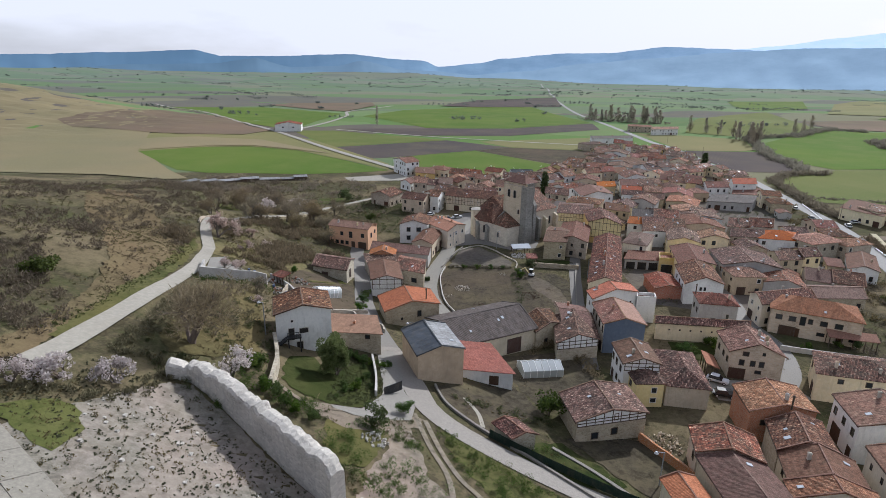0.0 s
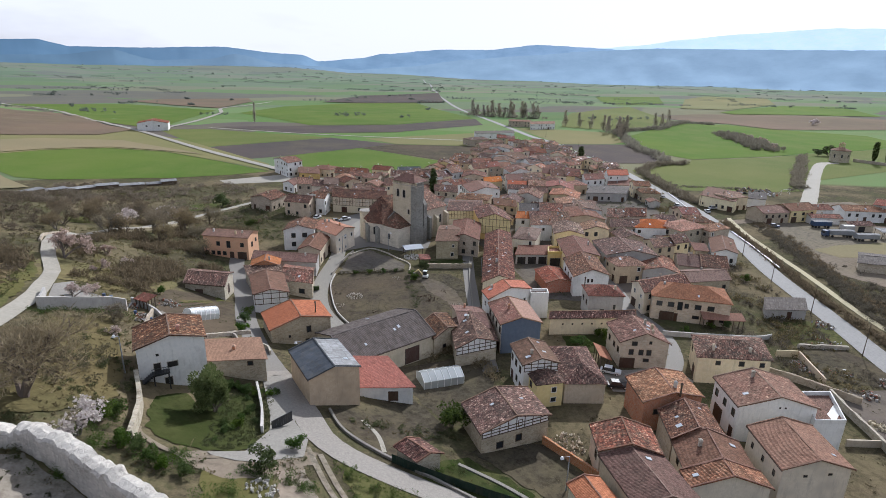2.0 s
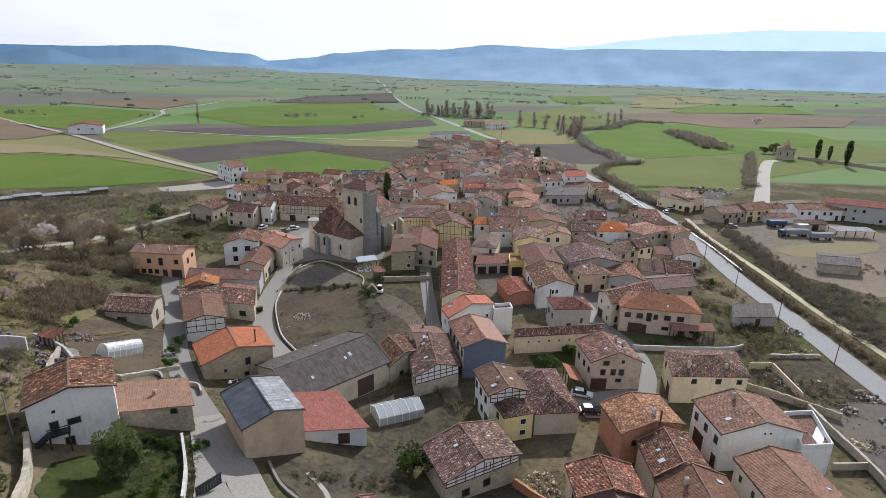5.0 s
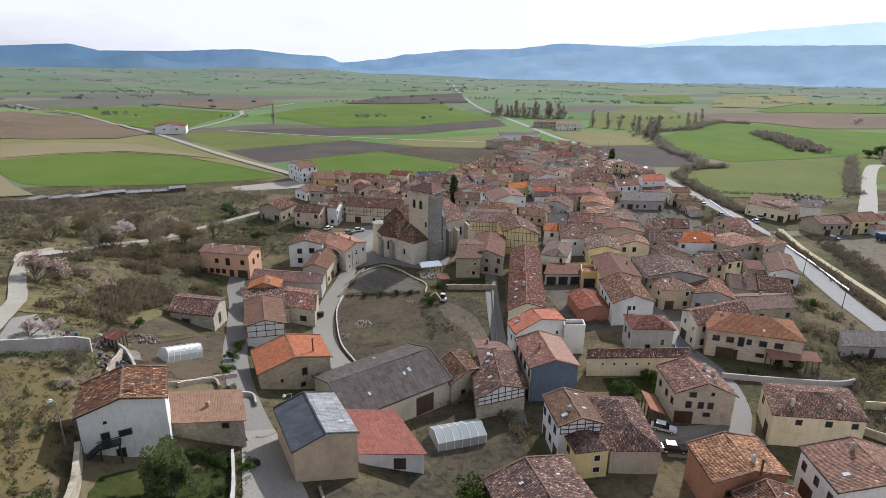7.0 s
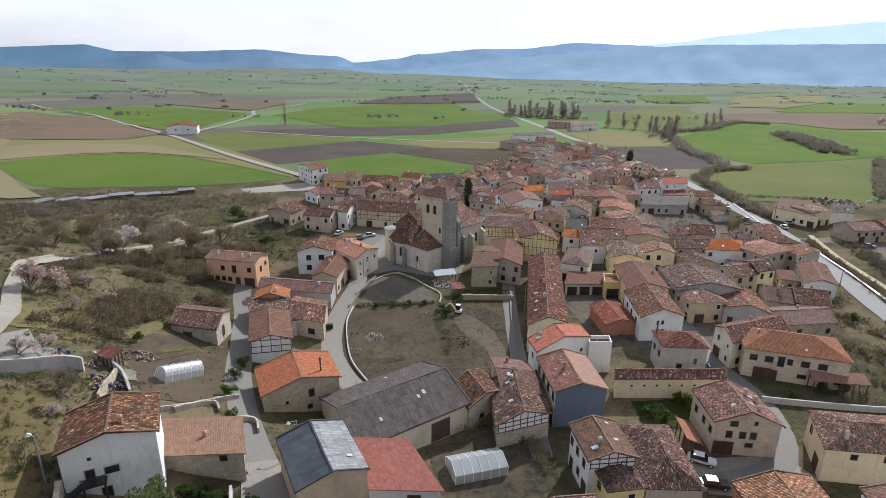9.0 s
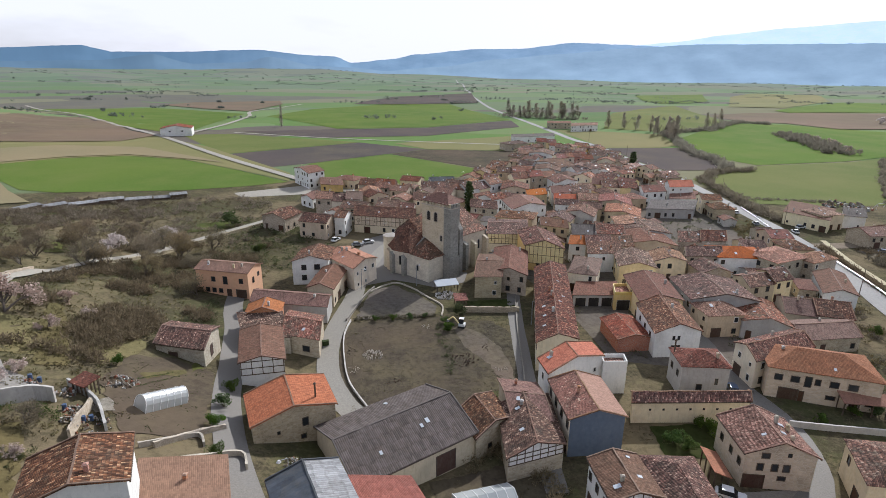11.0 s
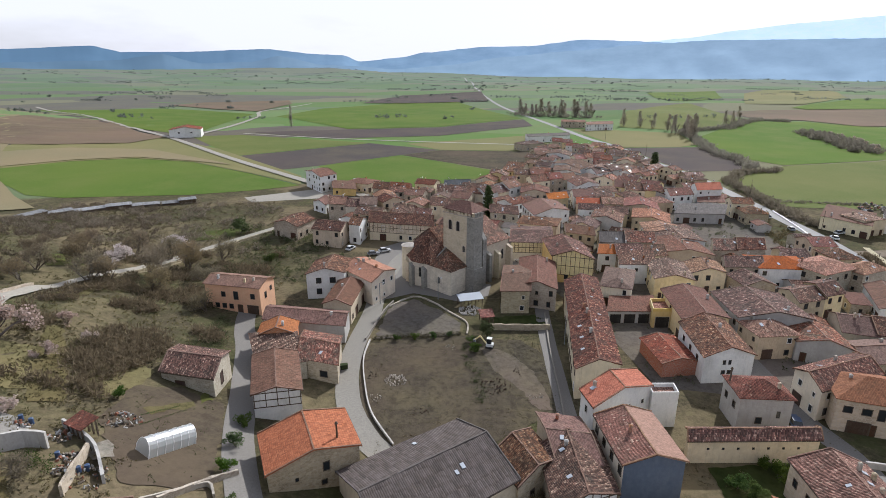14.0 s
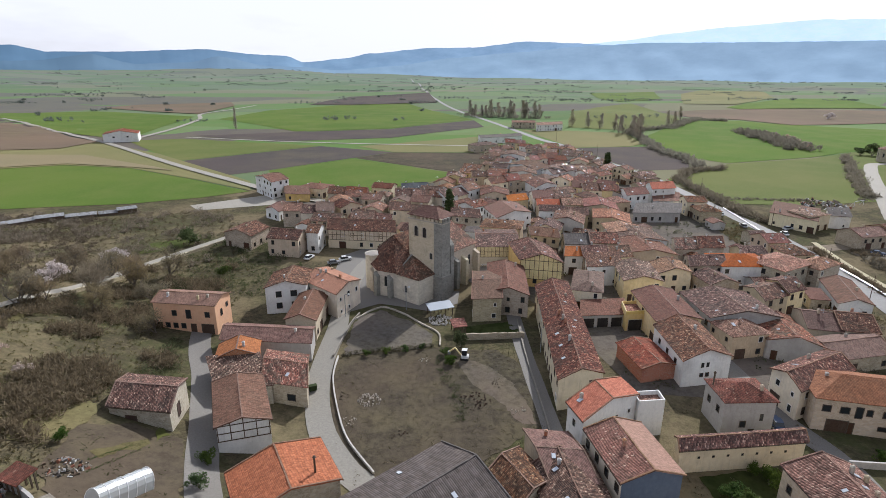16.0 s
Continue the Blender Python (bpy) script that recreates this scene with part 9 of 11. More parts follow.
for i, (x, y, h) in enumerate(((-29, 57, 2.4), (-27, 56, 2.2), (-25, 54.5, 2.2), (-23, 53.5, 2.0), (-20.5, 53, 2.0), (-33, 62, 3.0), (-32.3, 65, 2.6), (-10.4, 63.0, 2.4), (46, 105, 3.0), (53, 106.5, 3.2), (-4, 154, 1.6), (0, 154.3, 1.8), (4, 154.6, 1.8), (8, 154.8, 1.5), (12.5, 152, 2.2), (13, 148, 2.4), (85, 110, 2.6), (82, 110.4, 2.0), (74, 108.5, 2.2), (-46, 119, 2.0), (-27.5, 118.5, 2.4), (-27, 112, 2.6), (-26, 106, 2.4), (-23.5, 98, 2.2), (112, 140, 2.5))):
    tree("shrub", "green bush beside the wall", x, y, h, i % 3, "garden shrubs", 1.2)
for i in range(13):
    tree("poplar", "leafless poplar in a row beside the farm", 146 + i * 6.6 + rnd.uniform(-2, 2), 772 - i * 4.2 + rnd.uniform(-8, 8), rnd.uniform(14, 22), i % 3, "poplars", 1.7)
for i, (x, y) in enumerate(((236, 602), (243, 540), (253, 537), (262, 546), (272, 560), (224, 615), (245, 588), (325, 600), (340, 612), (368, 648), (248, 552), (267, 552), (252, 571), (246, 522), (258, 530), (238, 500))):
    tree("poplar", "tall leafless tree along the stream", x, y, rnd.uniform(11, 19), i % 3, "stream trees", 1.35)
tree("blossom_tree", "lone blossoming tree in the fields", 600, 690, 15, 1, "field trees", 1.2)
tree("poplar", "lone poplar in the plain", -118, 622, 22, 0, "field trees", 0.7)


def scrub(name, label, spots, material, per, size, long, seed):
    """A thicket: one mesh of many shrubs, each a tuft of small blades. spots: x, y, radius, height."""
    rng = np.random.default_rng(seed)
    out = []
    for x, y, r, h in spots:
        n = 5
        cs = np.stack([rng.normal(0, r * 0.4, n), rng.normal(0, r * 0.4, n), rng.uniform(0.25, 0.7, n) * h], axis=1)
        v = leaf_cloud(rng, cs, np.full(n, min(r, h) * 0.5), per, size * (0.6 + 0.4 * r), long)
        v[:, 2] = np.maximum(v[:, 2], 0.0)
        out.append(v + np.array((x, y, ground_z(x, y))))
    return tagged(part(name, quads(np.concatenate(out)), material), label, "scrub", kind="stuff")


def clear_of_roads(x, y):
    for line, half in ROADLINES:
        for a in line:
            if abs(a[0] - x) < half and abs(a[1] - y) < half:
                return False
    return True


ROADLINES = [(ribbon_points([(103, 60), (109.6, 88), (116.9, 114), (124.5, 144), (134.5, 174), (146, 215), (151, 252)], 3), 5.2),
             (ribbon_points([(-51, 48), (-51.3, 52), (-54.5, 70), (-59, 95), (-66, 117), (-74, 132), (-81, 150), (-82, 168), (-77, 187), (-71, 216), (-53, 245), (-40, 262)], 3), 3.2),
             (ribbon_points([(-9.5, 77), (-17, 89), (-22.5, 101), (-27, 114), (-31, 131), (-35, 147), (-40, 164), (-42, 180)], 3), 3.5),
             (ribbon_points([(27, 51.8), (15.9, 55.1), (8, 57.8), (0.8, 61), (-4, 63.9), (-7.7, 68.2), (-10.2, 74.7)], 1.5), 2.9),
             ([(-14, 84), (-13.5, 80), (-13.2, 76), (-13, 72), (-12.6, 69), (-12, 66), (-11, 63), (-14, 62), (-15.4, 59.4), (-17.4, 57.2)], 2.3),
             (ribbon_points([(-8.9, 64), (-5.8, 55.5), (-3.1, 49.9), (-2.1, 45.3), (-2, 40)], 1), 1.0),
             (ribbon_points([(-7.1, 62.6), (-4.2, 55), (-1.3, 49.6), (1.1, 47.1), (4, 43)], 1), 1.0)]


def spots_in(n, x0, x1, y0, y1, rlo, rhi, seed, keep=lambda x, y: True, tall=1.0):
    r = random.Random(seed)
    out = []
    for _ in range(n * 6):
        if len(out) >= n:
            break
        x, y = r.uniform(x0, x1), r.uniform(y0, y1)
        if keep(x, y) and clear_of_roads(x, y):
            s = r.uniform(rlo, rhi)
            out.append((x, y, s, s * r.uniform(0.7, 1.2) * tall))
    return out


def along_spots(points, width, step, rlo, rhi, seed, tall=1.15):
    """Shrub places scattered beside a line."""
    r = random.Random(seed)
    out = []
    for x, y in ribbon_points(points, step):
        s = r.uniform(rlo, rhi)
        out.append((x + r.uniform(-width, width), y + r.uniform(-width, width), s, s * tall * r.uniform(0.7, 1.2)))
    return out


def inside(ring, x, y):
    odd = False
    for (x0, y0), (x1, y1) in zip(ring, ring[1:] + ring[:1]):
        if (y0 > y) != (y1 > y) and x < x0 + (y - y0) / (y1 - y0) * (x1 - x0):
            odd = not odd
    return odd


def hill_left(x, y):
    """The open hillside left of the dirt road, thicker where the noise is high."""
    return noise.noise((x / 16, y / 16, 1)) > (0.22 if inside(GOLD, x, y) else -0.15) and x < -48 - (y - 40) * 0.22 and not (-72 < x < -40 and y > 225)


def thicket(x, y):
    return noise.noise((x / 12, y / 12, 8)) > 0.02 and x > -84 + abs(y - 170) * 0.1 and not (x > -50 and 155 < y < 184) and not (x > -44 and 112 < y < 137)


def slope(x, y):
    return noise.noise((x / 9, y / 9, 4)) > -0.05 and not (-32 < x < -14 and 58 < y < 92) and not (x < -12 and y < 52 - (x + 40) * 0.5) and not (x > -36 and y > 76)


scrub("hillside_scrub", "dry grey brown scrub on the hillside", spots_in(2100, -150, -50, 30, 290, 0.6, 1.7, 21, hill_left), "scrub_grey", 46, 0.075, 3.5, 1)
scrub("hillside_grass", "tufts of dry yellow grass on the hillside", spots_in(3600, -150, -46, 30, 290, 0.3, 0.9, 22, lambda x, y: x < -47 - (y - 40) * 0.22 and noise.noise((x / 20, y / 20, 6)) > -0.2, 0.6), "scrub_leaf", 26, 0.06, 3.0, 2)
scrub("thicket", "dense leafless thicket between road and houses", spots_in(900, -86, -42, 118, 215, 0.9, 2.3, 23, thicket), "twig", 60, 0.07, 4.5, 3)
scrub("thicket_grass", "coarse grass and brambles among the bushes", spots_in(2200, -86, -36, 95, 230, 0.3, 0.9, 24, lambda x, y: not (x > -50 and 155 < y < 184) and not (x > -46 and 98 < y < 137), 0.6), "scrub_leaf", 26, 0.06, 2.5, 4)
scrub("slope_scrub", "mixed green and dry bushes on the castle slope", spots_in(300, -46, 14, 34, 92, 0.4, 0.9, 25, slope), "scrub_green", 190, 0.04, 2.0, 5)
scrub("slope_grass", "dry grass on the castle slope", spots_in(1600, -56, 14, 22, 104, 0.3, 0.8, 26, lambda x, y: slope(x, y) or (x < -14 and y < 45), 0.5), "scrub_leaf", 24, 0.05, 2.5, 6)
scrub("allotment_scrub", "bushes and brambles behind the hillside road", spots_in(520, -150, -40, 215, 292, 0.8, 2.0, 27, lambda x, y: noise.noise((x / 14, y / 14, 2)) > 0.0 and x < -30 - (y - 215) * 0.4), "hedge_twig", 46, 0.07, 4.5, 7)
scrub("allotment_grass", "tan grass tufts on the terraces behind the hillside road", spots_in(1500, -150, -40, 212, 292, 0.4, 1.0, 127, lambda x, y: x < -30 - (y - 215) * 0.4, 0.5), "scrub_leaf", 24, 0.08, 2.6, 127)
scrub("verge_grass", "rough grass around the meadow above the vegetable garden", spots_in(260, -46, -24, 137, 165, 0.4, 1.0, 28, lambda x, y: x < -40 and y > 138), "scrub_green", 30, 0.06, 2.5, 8)


scrub("bank_grass", "tufts of tan and yellow grass on the bank", spots_in(500, -70, -44, 112, 142, 0.25, 0.7, 91, lambda x, y: -0.62 * (y - 113) - 57 < x < -0.5 * (y - 113) - 44, 0.5), "scrub_leaf", 24, 0.06, 2.6, 91)
scrub("moss_tufts", "low olive tufts on the slope beside the white house", spots_in(300, -54, -33, 58, 97, 0.25, 0.75, 93, lambda x, y: -56 + (97 - y) * 0.33 < x < -42 + (92 - y) * 0.36 and noise.noise((x / 5, y / 5, 3)) > -0.1, 0.45), "scrub_leaf", 40, 0.05, 1.8, 93)
scrub("russet_bushes", "russet leafless bushes on the slope", spots_in(26, -50, -37, 68, 95, 0.7, 1.4, 94, lambda x, y: -53 + (97 - y) * 0.33 < x < -43 + (92 - y) * 0.36), "scrub_leaf", 120, 0.05, 3.0, 94)
scrub("soil_weeds", "sparse weeds on the vegetable garden soil", spots_in(220, -45, -29, 100, 125, 0.15, 0.45, 92, lambda x, y: noise.noise((x / 3, y / 3, 7)) > 0.12, 0.4), "scrub_green", 20, 0.06, 1.8, 92)
scrub("court_tufts", "dark tufts of weeds on the castle floor", spots_in(1200, -48, -13, 18, 50, 0.15, 0.5, 61, lambda x, y: y < 52 - (x + 40) * 0.55, 0.5), "tuft", 44, 0.07, 1.6, 61)
scrub("lot_weeds", "dry weeds and tufts on the bare lot", spots_in(2000, -11, 28, 114, 156, 0.12, 0.42, 62, lambda x, y: x < 29 - (150 - y) * 0.1 and not (x < 6 and y < 121), 0.35), "scrub_leaf", 18, 0.06, 1.6, 62)
scrub("yard_weeds", "weeds around the yards and house walls", spots_in(900, -12, 100, 56, 128, 0.2, 0.7, 63, lambda x, y: noise.noise((x / 7, y / 7, 2)) > 0.05, 0.5), "scrub_leaf", 20, 0.06, 1.8, 63)
scrub("garden_weeds", "green ground cover in the walled garden", spots_in(760, -25, -14.5, 60, 82, 0.3, 0.8, 64, lambda x, y: x > -21.4 - (y - 61) * 0.16, 0.5), "scrub_green", 60, 0.05, 1.5, 64)
scrub("bank_bushes", "green brambles on the bank above the road", along_spots([(-4, 59.6), (0, 56.6), (4, 54.2), (9, 51.6), (14, 49.6)], 1.6, 0.28, 0.4, 1.0, 165), "leaf_green", 90, 0.05, 1.5, 165)
scrub("verge_tufts", "tufts of yellow green grass along the dirt road", along_spots([(-72.2, 119), (-65.8, 103), (-61.8, 88), (-59.2, 75), (-57.2, 63), (-55.8, 54)], 0.9, 0.16, 0.25, 0.6, 166, 0.7), "scrub_green", 30, 0.06, 2.2, 166)
scrub("gold_tufts", "tufts of golden grass on the eroded hillside", spots_in(1400, -130, -52, 44, 172, 0.3, 0.8, 167, lambda x, y: inside(GOLD, x, y), 0.5), "gold_leaf", 26, 0.06, 2.6, 167)
scrub("slope_bushes", "dark green bushes below the ruined wall", spots_in(150, -34, 16, 40, 66, 0.6, 1.5, 65, lambda x, y: y > 53 - (x + 40) * 0.45 and noise.noise((x / 6, y / 6, 5)) > 0.0 and not (-31 < x < -14 and y > 58)), "leaf_green", 300, 0.042, 1.3, 65)


def town_gaps(x, y):
    return noise.noise((x / 9, y / 9, 12)) > 0.12 and x > 40 + (y - 130) * 0.2 and x < 122 + (y - 130) * 0.32


scrub("road_bushes", "brown bramble bushes between the castle court and the dirt road", along_spots([(-49, 37), (-45.5, 41.5), (-42, 43), (-40, 47), (-39.5, 52), (-42, 55), (-46, 54), (-47.4, 58), (-49.2, 66), (-51.2, 74), (-53.2, 84)], 1.0, 0.5, 0.5, 1.1, 71), "scrub_leaf", 70, 0.06, 3.5, 71)
scrub("hill_bramble", "dark bramble thicket on the hillside", along_spots([(-58, 50), (-64, 58), (-72, 66), (-80, 76)], 4, 0.4, 0.8, 1.6, 72) + along_spots([(-84, 100), (-92, 118), (-96, 136)], 4, 0.5, 0.8, 1.8, 73), "scrub_grey", 60, 0.07, 3.5, 72)
scrub("orchard_scrub", "dark brambles and young trees behind the pink house", spots_in(240, -58, -22, 188, 252, 0.6, 1.9, 76, lambda x, y: noise.noise((x / 11, y / 11, 4)) > -0.3 and x < -21 - (y - 190) * 0.05), "scrub_green", 46, 0.08, 2.4, 76)
scrub("court_hedge", "dark ivy hedge below the scrap yard wall", along_spots([(-56, 91.8), (-50.6, 97), (-46.8, 100.2), (-44, 99)], 0.8, 0.3, 0.6, 1.1, 77), "leaf_dark", 60, 0.07, 1.3, 77)
scrub("barn_bushes", "leafless bushes beside the long barn", along_spots([(12, 101), (17, 103.5), (22, 99), (24.5, 93)], 1.2, 0.5, 0.8, 1.6, 78), "walnut_twig", 80, 0.05, 4.5, 78)
scrub("reeds", "row of yellowish reeds along the top of the lot", along_spots([(-9, 154.4), (-3, 155), (3, 155.4), (10, 155.8)], 0.5, 0.3, 0.4, 0.8, 79, 1.8), "scrub_leaf", 60, 0.045, 4.0, 79)
scrub("lot_edge_bushes", "dark bushes between the two halves of the lot", along_spots([(10.5, 150), (11, 143), (12, 137), (11.5, 128)], 0.8, 0.6, 0.4, 1.0, 80), "scrub_green", 60, 0.045, 2.5, 80)
scrub("town_weeds", "weeds and garden bushes in the gaps between houses", spots_in(900, 40, 150, 132, 330, 0.4, 1.3, 74, town_gaps), "scrub_green", 26, 0.09, 1.8, 74)
scrub("verge_bushes", "dark brambles in the strip between houses and highway", spots_in(700, 86, 150, 80, 300, 0.5, 1.6, 75, lambda x, y: 102 + (y - 90) * 0.31 - 15 < x < 102 + (y - 90) * 0.31 - 1 and noise.noise((x / 8, y / 8, 6)) > -0.15), "scrub_leaf", 34, 0.09, 2.5, 75)


scrub("hedge", "leafless hedge between highway and path", along_spots([(113, 78), (118.5, 100), (122.5, 118), (130, 144), (139.5, 176), (148, 204)], 1.3, 0.4, 0.7, 1.5, 31) + along_spots([(128, 84), (134, 112), (142, 140), (154, 172), (162, 200)], 3, 0.6, 0.7, 1.6, 32), "twig", 50, 0.08, 4.0, 9)
scrub("hedge", "dark bushes along the far side of the highway", along_spots([(157, 236), (159, 262), (165, 292), (169, 318), (180, 336), (195, 348), (220, 355)], 2.5, 0.7, 1.5, 3.0, 33), "hedge_twig", 40, 0.12, 4.0, 10)
scrub("hedge", "bushes lining the stream between the fields", along_spots([(207, 360), (215, 388), (218, 412), (221, 436), (232, 470), (240, 492), (250, 525), (262, 556), (318, 580), (350, 612), (391, 652), (440, 664)], 4, 1.1, 2.0, 4.0, 34), "hedge_twig", 34, 0.16, 3.5, 11)
scrub("hedge", "row of bushes behind the farm", along_spots([(140, 790), (160, 762), (180, 742), (205, 728), (230, 716)], 8, 2.5, 2.5, 4.5, 35), "hedge_twig", 34, 0.18, 3.0, 12)
scrub("copse", "copse of bushes and blossoming trees on the green field", along_spots([(374, 545), (366, 515), (356, 485), (344, 452), (332, 424)], 11, 0.75, 2.5, 4.6, 36), "hedge_twig", 44, 0.18, 3.0, 13)
for i, (x, y, h) in enumerate(((340, 424, 8), (348, 436, 9), (356, 452, 8), (366, 470, 9), (352, 462, 7), (372, 486, 8), (362, 492, 7), (378, 508, 8), (384, 530, 7), (371, 528, 6))):
    tree("pink_tree", "pale blossoming tree at the edge of the copse", x, y, h, i % 3, "copse trees", 1.15)
scrub("hedge", "brown hedge beside the hermitage path", along_spots([(238, 272), (262, 302), (290, 334), (316, 364), (335, 386)], 3.0, 0.9, 1.4, 2.8, 38), "hedge_twig", 60, 0.12, 3.5, 15)
scrub("verge_scrub", "weeds and brambles around the sheds by the highway", spots_in(500, 86, 118, 60, 160, 0.4, 1.3, 39, lambda x, y: noise.noise((x / 9, y / 9, 3)) > 0), "scrub_grey", 40, 0.07, 3.0, 16)
scrub("verge_thicket", "dark tangled brambles between the gravel path and the works yard", along_spots([(126, 100), (131, 116), (138, 133), (142.5, 147), (146, 158), (154, 178), (156, 190)], 3.2, 0.22, 0.7, 1.5, 171) + along_spots([(134, 106), (141, 120), (146, 132)], 3.5, 0.35, 0.7, 1.5, 172), "scrub_grey", 60, 0.07, 3.0, 171)
scrub("field_edge", "weedy edge of the works yard", spots_in(260, 132, 240, 96, 150, 0.5, 1.6, 40, lambda x, y: noise.noise((x / 14, y / 14, 9)) > 0.12 and x > 137), "scrub_grey", 40, 0.08, 3.0, 17)


def far_spots(n, seed):
    r = random.Random(seed)
    out = []
    while len(out) < n:
        d, a = r.uniform(700, 4000) ** 1.0, radians(r.uniform(-46, 52))
        x, y = d * math.sin(a), d * math.cos(a)
        k = noise.noise((x / 420, y / 260, 3))
        if k < 0.12 and r.random() < 0.86 or (300 < x < 1000 and y < 1000):
            continue
        m = r.randint(1, 7)
        dx, dy = r.uniform(-1, 1), r.uniform(-0.3, 0.3)
        for i in range(m):
            out.append((x + i * 11 * dx, y + i * 11 * dy, r.uniform(2.2, 4.6), r.uniform(3, 6)))
    return out


# haze is put into the pale grey green of the farthest plants
plant_material("hazed_leaf", (0.12, 0.142, 0.118), (0.19, 0.21, 0.175))
scrub("far_trees", "scattered trees and hedgerows on the far plain, paled for haze", far_spots(1500, 51), "hazed_leaf", 20, 0.36, 1.3, 18)
scrub("far_scrub", "distant thickets on the plain, greyed for haze", far_spots(1100, 52), "hazed_leaf", 18, 0.34, 1.3, 19)


# ---- cars, sheds and small things ----
plain("car_white", (0.62, 0.62, 0.62), (0.66, 0.66, 0.66), 3, 0.5, rough=0.3, relief=0.0, spread=0, dirt=(0.5, 0.5, 0.48), dirtiness=0.1)
plain("car_dark", (0.02, 0.022, 0.026), (0.03, 0.032, 0.036), 3, 0.5, rough=0.3, relief=0.0, spread=0)
plain("car_blue", (0.04, 0.07, 0.14), (0.05, 0.085, 0.16), 3, 0.5, rough=0.3, relief=0.0, spread=0)
plain("car_grey", (0.22, 0.23, 0.24), (0.26, 0.27, 0.28), 3, 0.5, rough=0.35, relief=0.0, spread=0)
plain("rubber", (0.015, 0.015, 0.015), (0.025, 0.025, 0.025), 5, 1, spread=0)


def car(name, label, x, y, rot, paint, van=False):
    root = tagged(new(name), label, "van" if van else "car", "parked vehicles")
    root.matrix_basis = pose(x, y, ground_z(x, y) + 0.12, 0, 0, rot)
    L, W, H = (4.6, 1.8, 1.85) if van else (4.1, 1.7, 1.42)
    bm = bmesh.new()
    box(bm, -L / 2, -W / 2, 0.28, L / 2, W / 2, 0.85)
    bmesh.ops.bevel(bm, geom=bm.edges[:], offset=0.14, segments=2, affect="EDGES")
    part("body", bm, paint, root)
    a, b = (-L / 2 + 0.05, L / 2 - 1.2) if van else (-L / 2 + 0.35, L / 2 - 1.15)
    c0, c1 = (a + 0.05, b - 0.5) if van else (a + 0.45, b - 0.65)
    bm = bmesh.new()
    v = [bm.verts.new(p) for p in ((a, -W / 2 + 0.06, 0.8), (b, -W / 2 + 0.06, 0.8), (b, W / 2 - 0.06, 0.8), (a, W / 2 - 0.06, 0.8), (c0, -W / 2 + 0.22, H), (c1, -W / 2 + 0.22, H), (c1, W / 2 - 0.22, H), (c0, W / 2 - 0.22, H))]
    for f in ((4, 5, 6, 7), (0, 1, 5, 4), (1, 2, 6, 5), (2, 3, 7, 6), (3, 0, 4, 7)):
        bm.faces.new([v[i] for i in f])
    part("cabin_glass", bm, "glass" if not van else paint, root)
    bm = bmesh.new()
    box(bm, c0 - 0.02, -W / 2 + 0.2, H - 0.01, c1 + 0.02, W / 2 - 0.2, H + 0.04)
    part("roof", bm, paint, root)
    if van:
        bm = bmesh.new()
        q = [bm.verts.new(p) for p in ((b - 0.06, -W / 2 + 0.2, 0.95), (b - 0.06, W / 2 - 0.2, 0.95), (c1 + 0.06, W / 2 - 0.3, H - 0.15), (c1 + 0.06, -W / 2 + 0.3, H - 0.15))]
        for p_ in q:
            p_.co.x += 0.03
        bm.faces.new(q)
        part("windscreen", bm, "glass", root)
    for sx in (-1, 1):
        for sy in (-1, 1):
            bm = bmesh.new()
            bmesh.ops.create_cone(bm, cap_ends=True, segments=14, radius1=0.3, radius2=0.3, depth=0.2)
            o = part("wheel", bm, "rubber", root)
            o.matrix_local = pose(sx * (L / 2 - 0.75), sy * (W / 2 - 0.08), 0.3, 90, 0, 0)
            bm = bmesh.new()
            bmesh.ops.create_cone(bm, cap_ends=True, segments=12, radius1=0.17, radius2=0.17, depth=0.22)
            part("rim", bm, "metal_white", o)
    return root


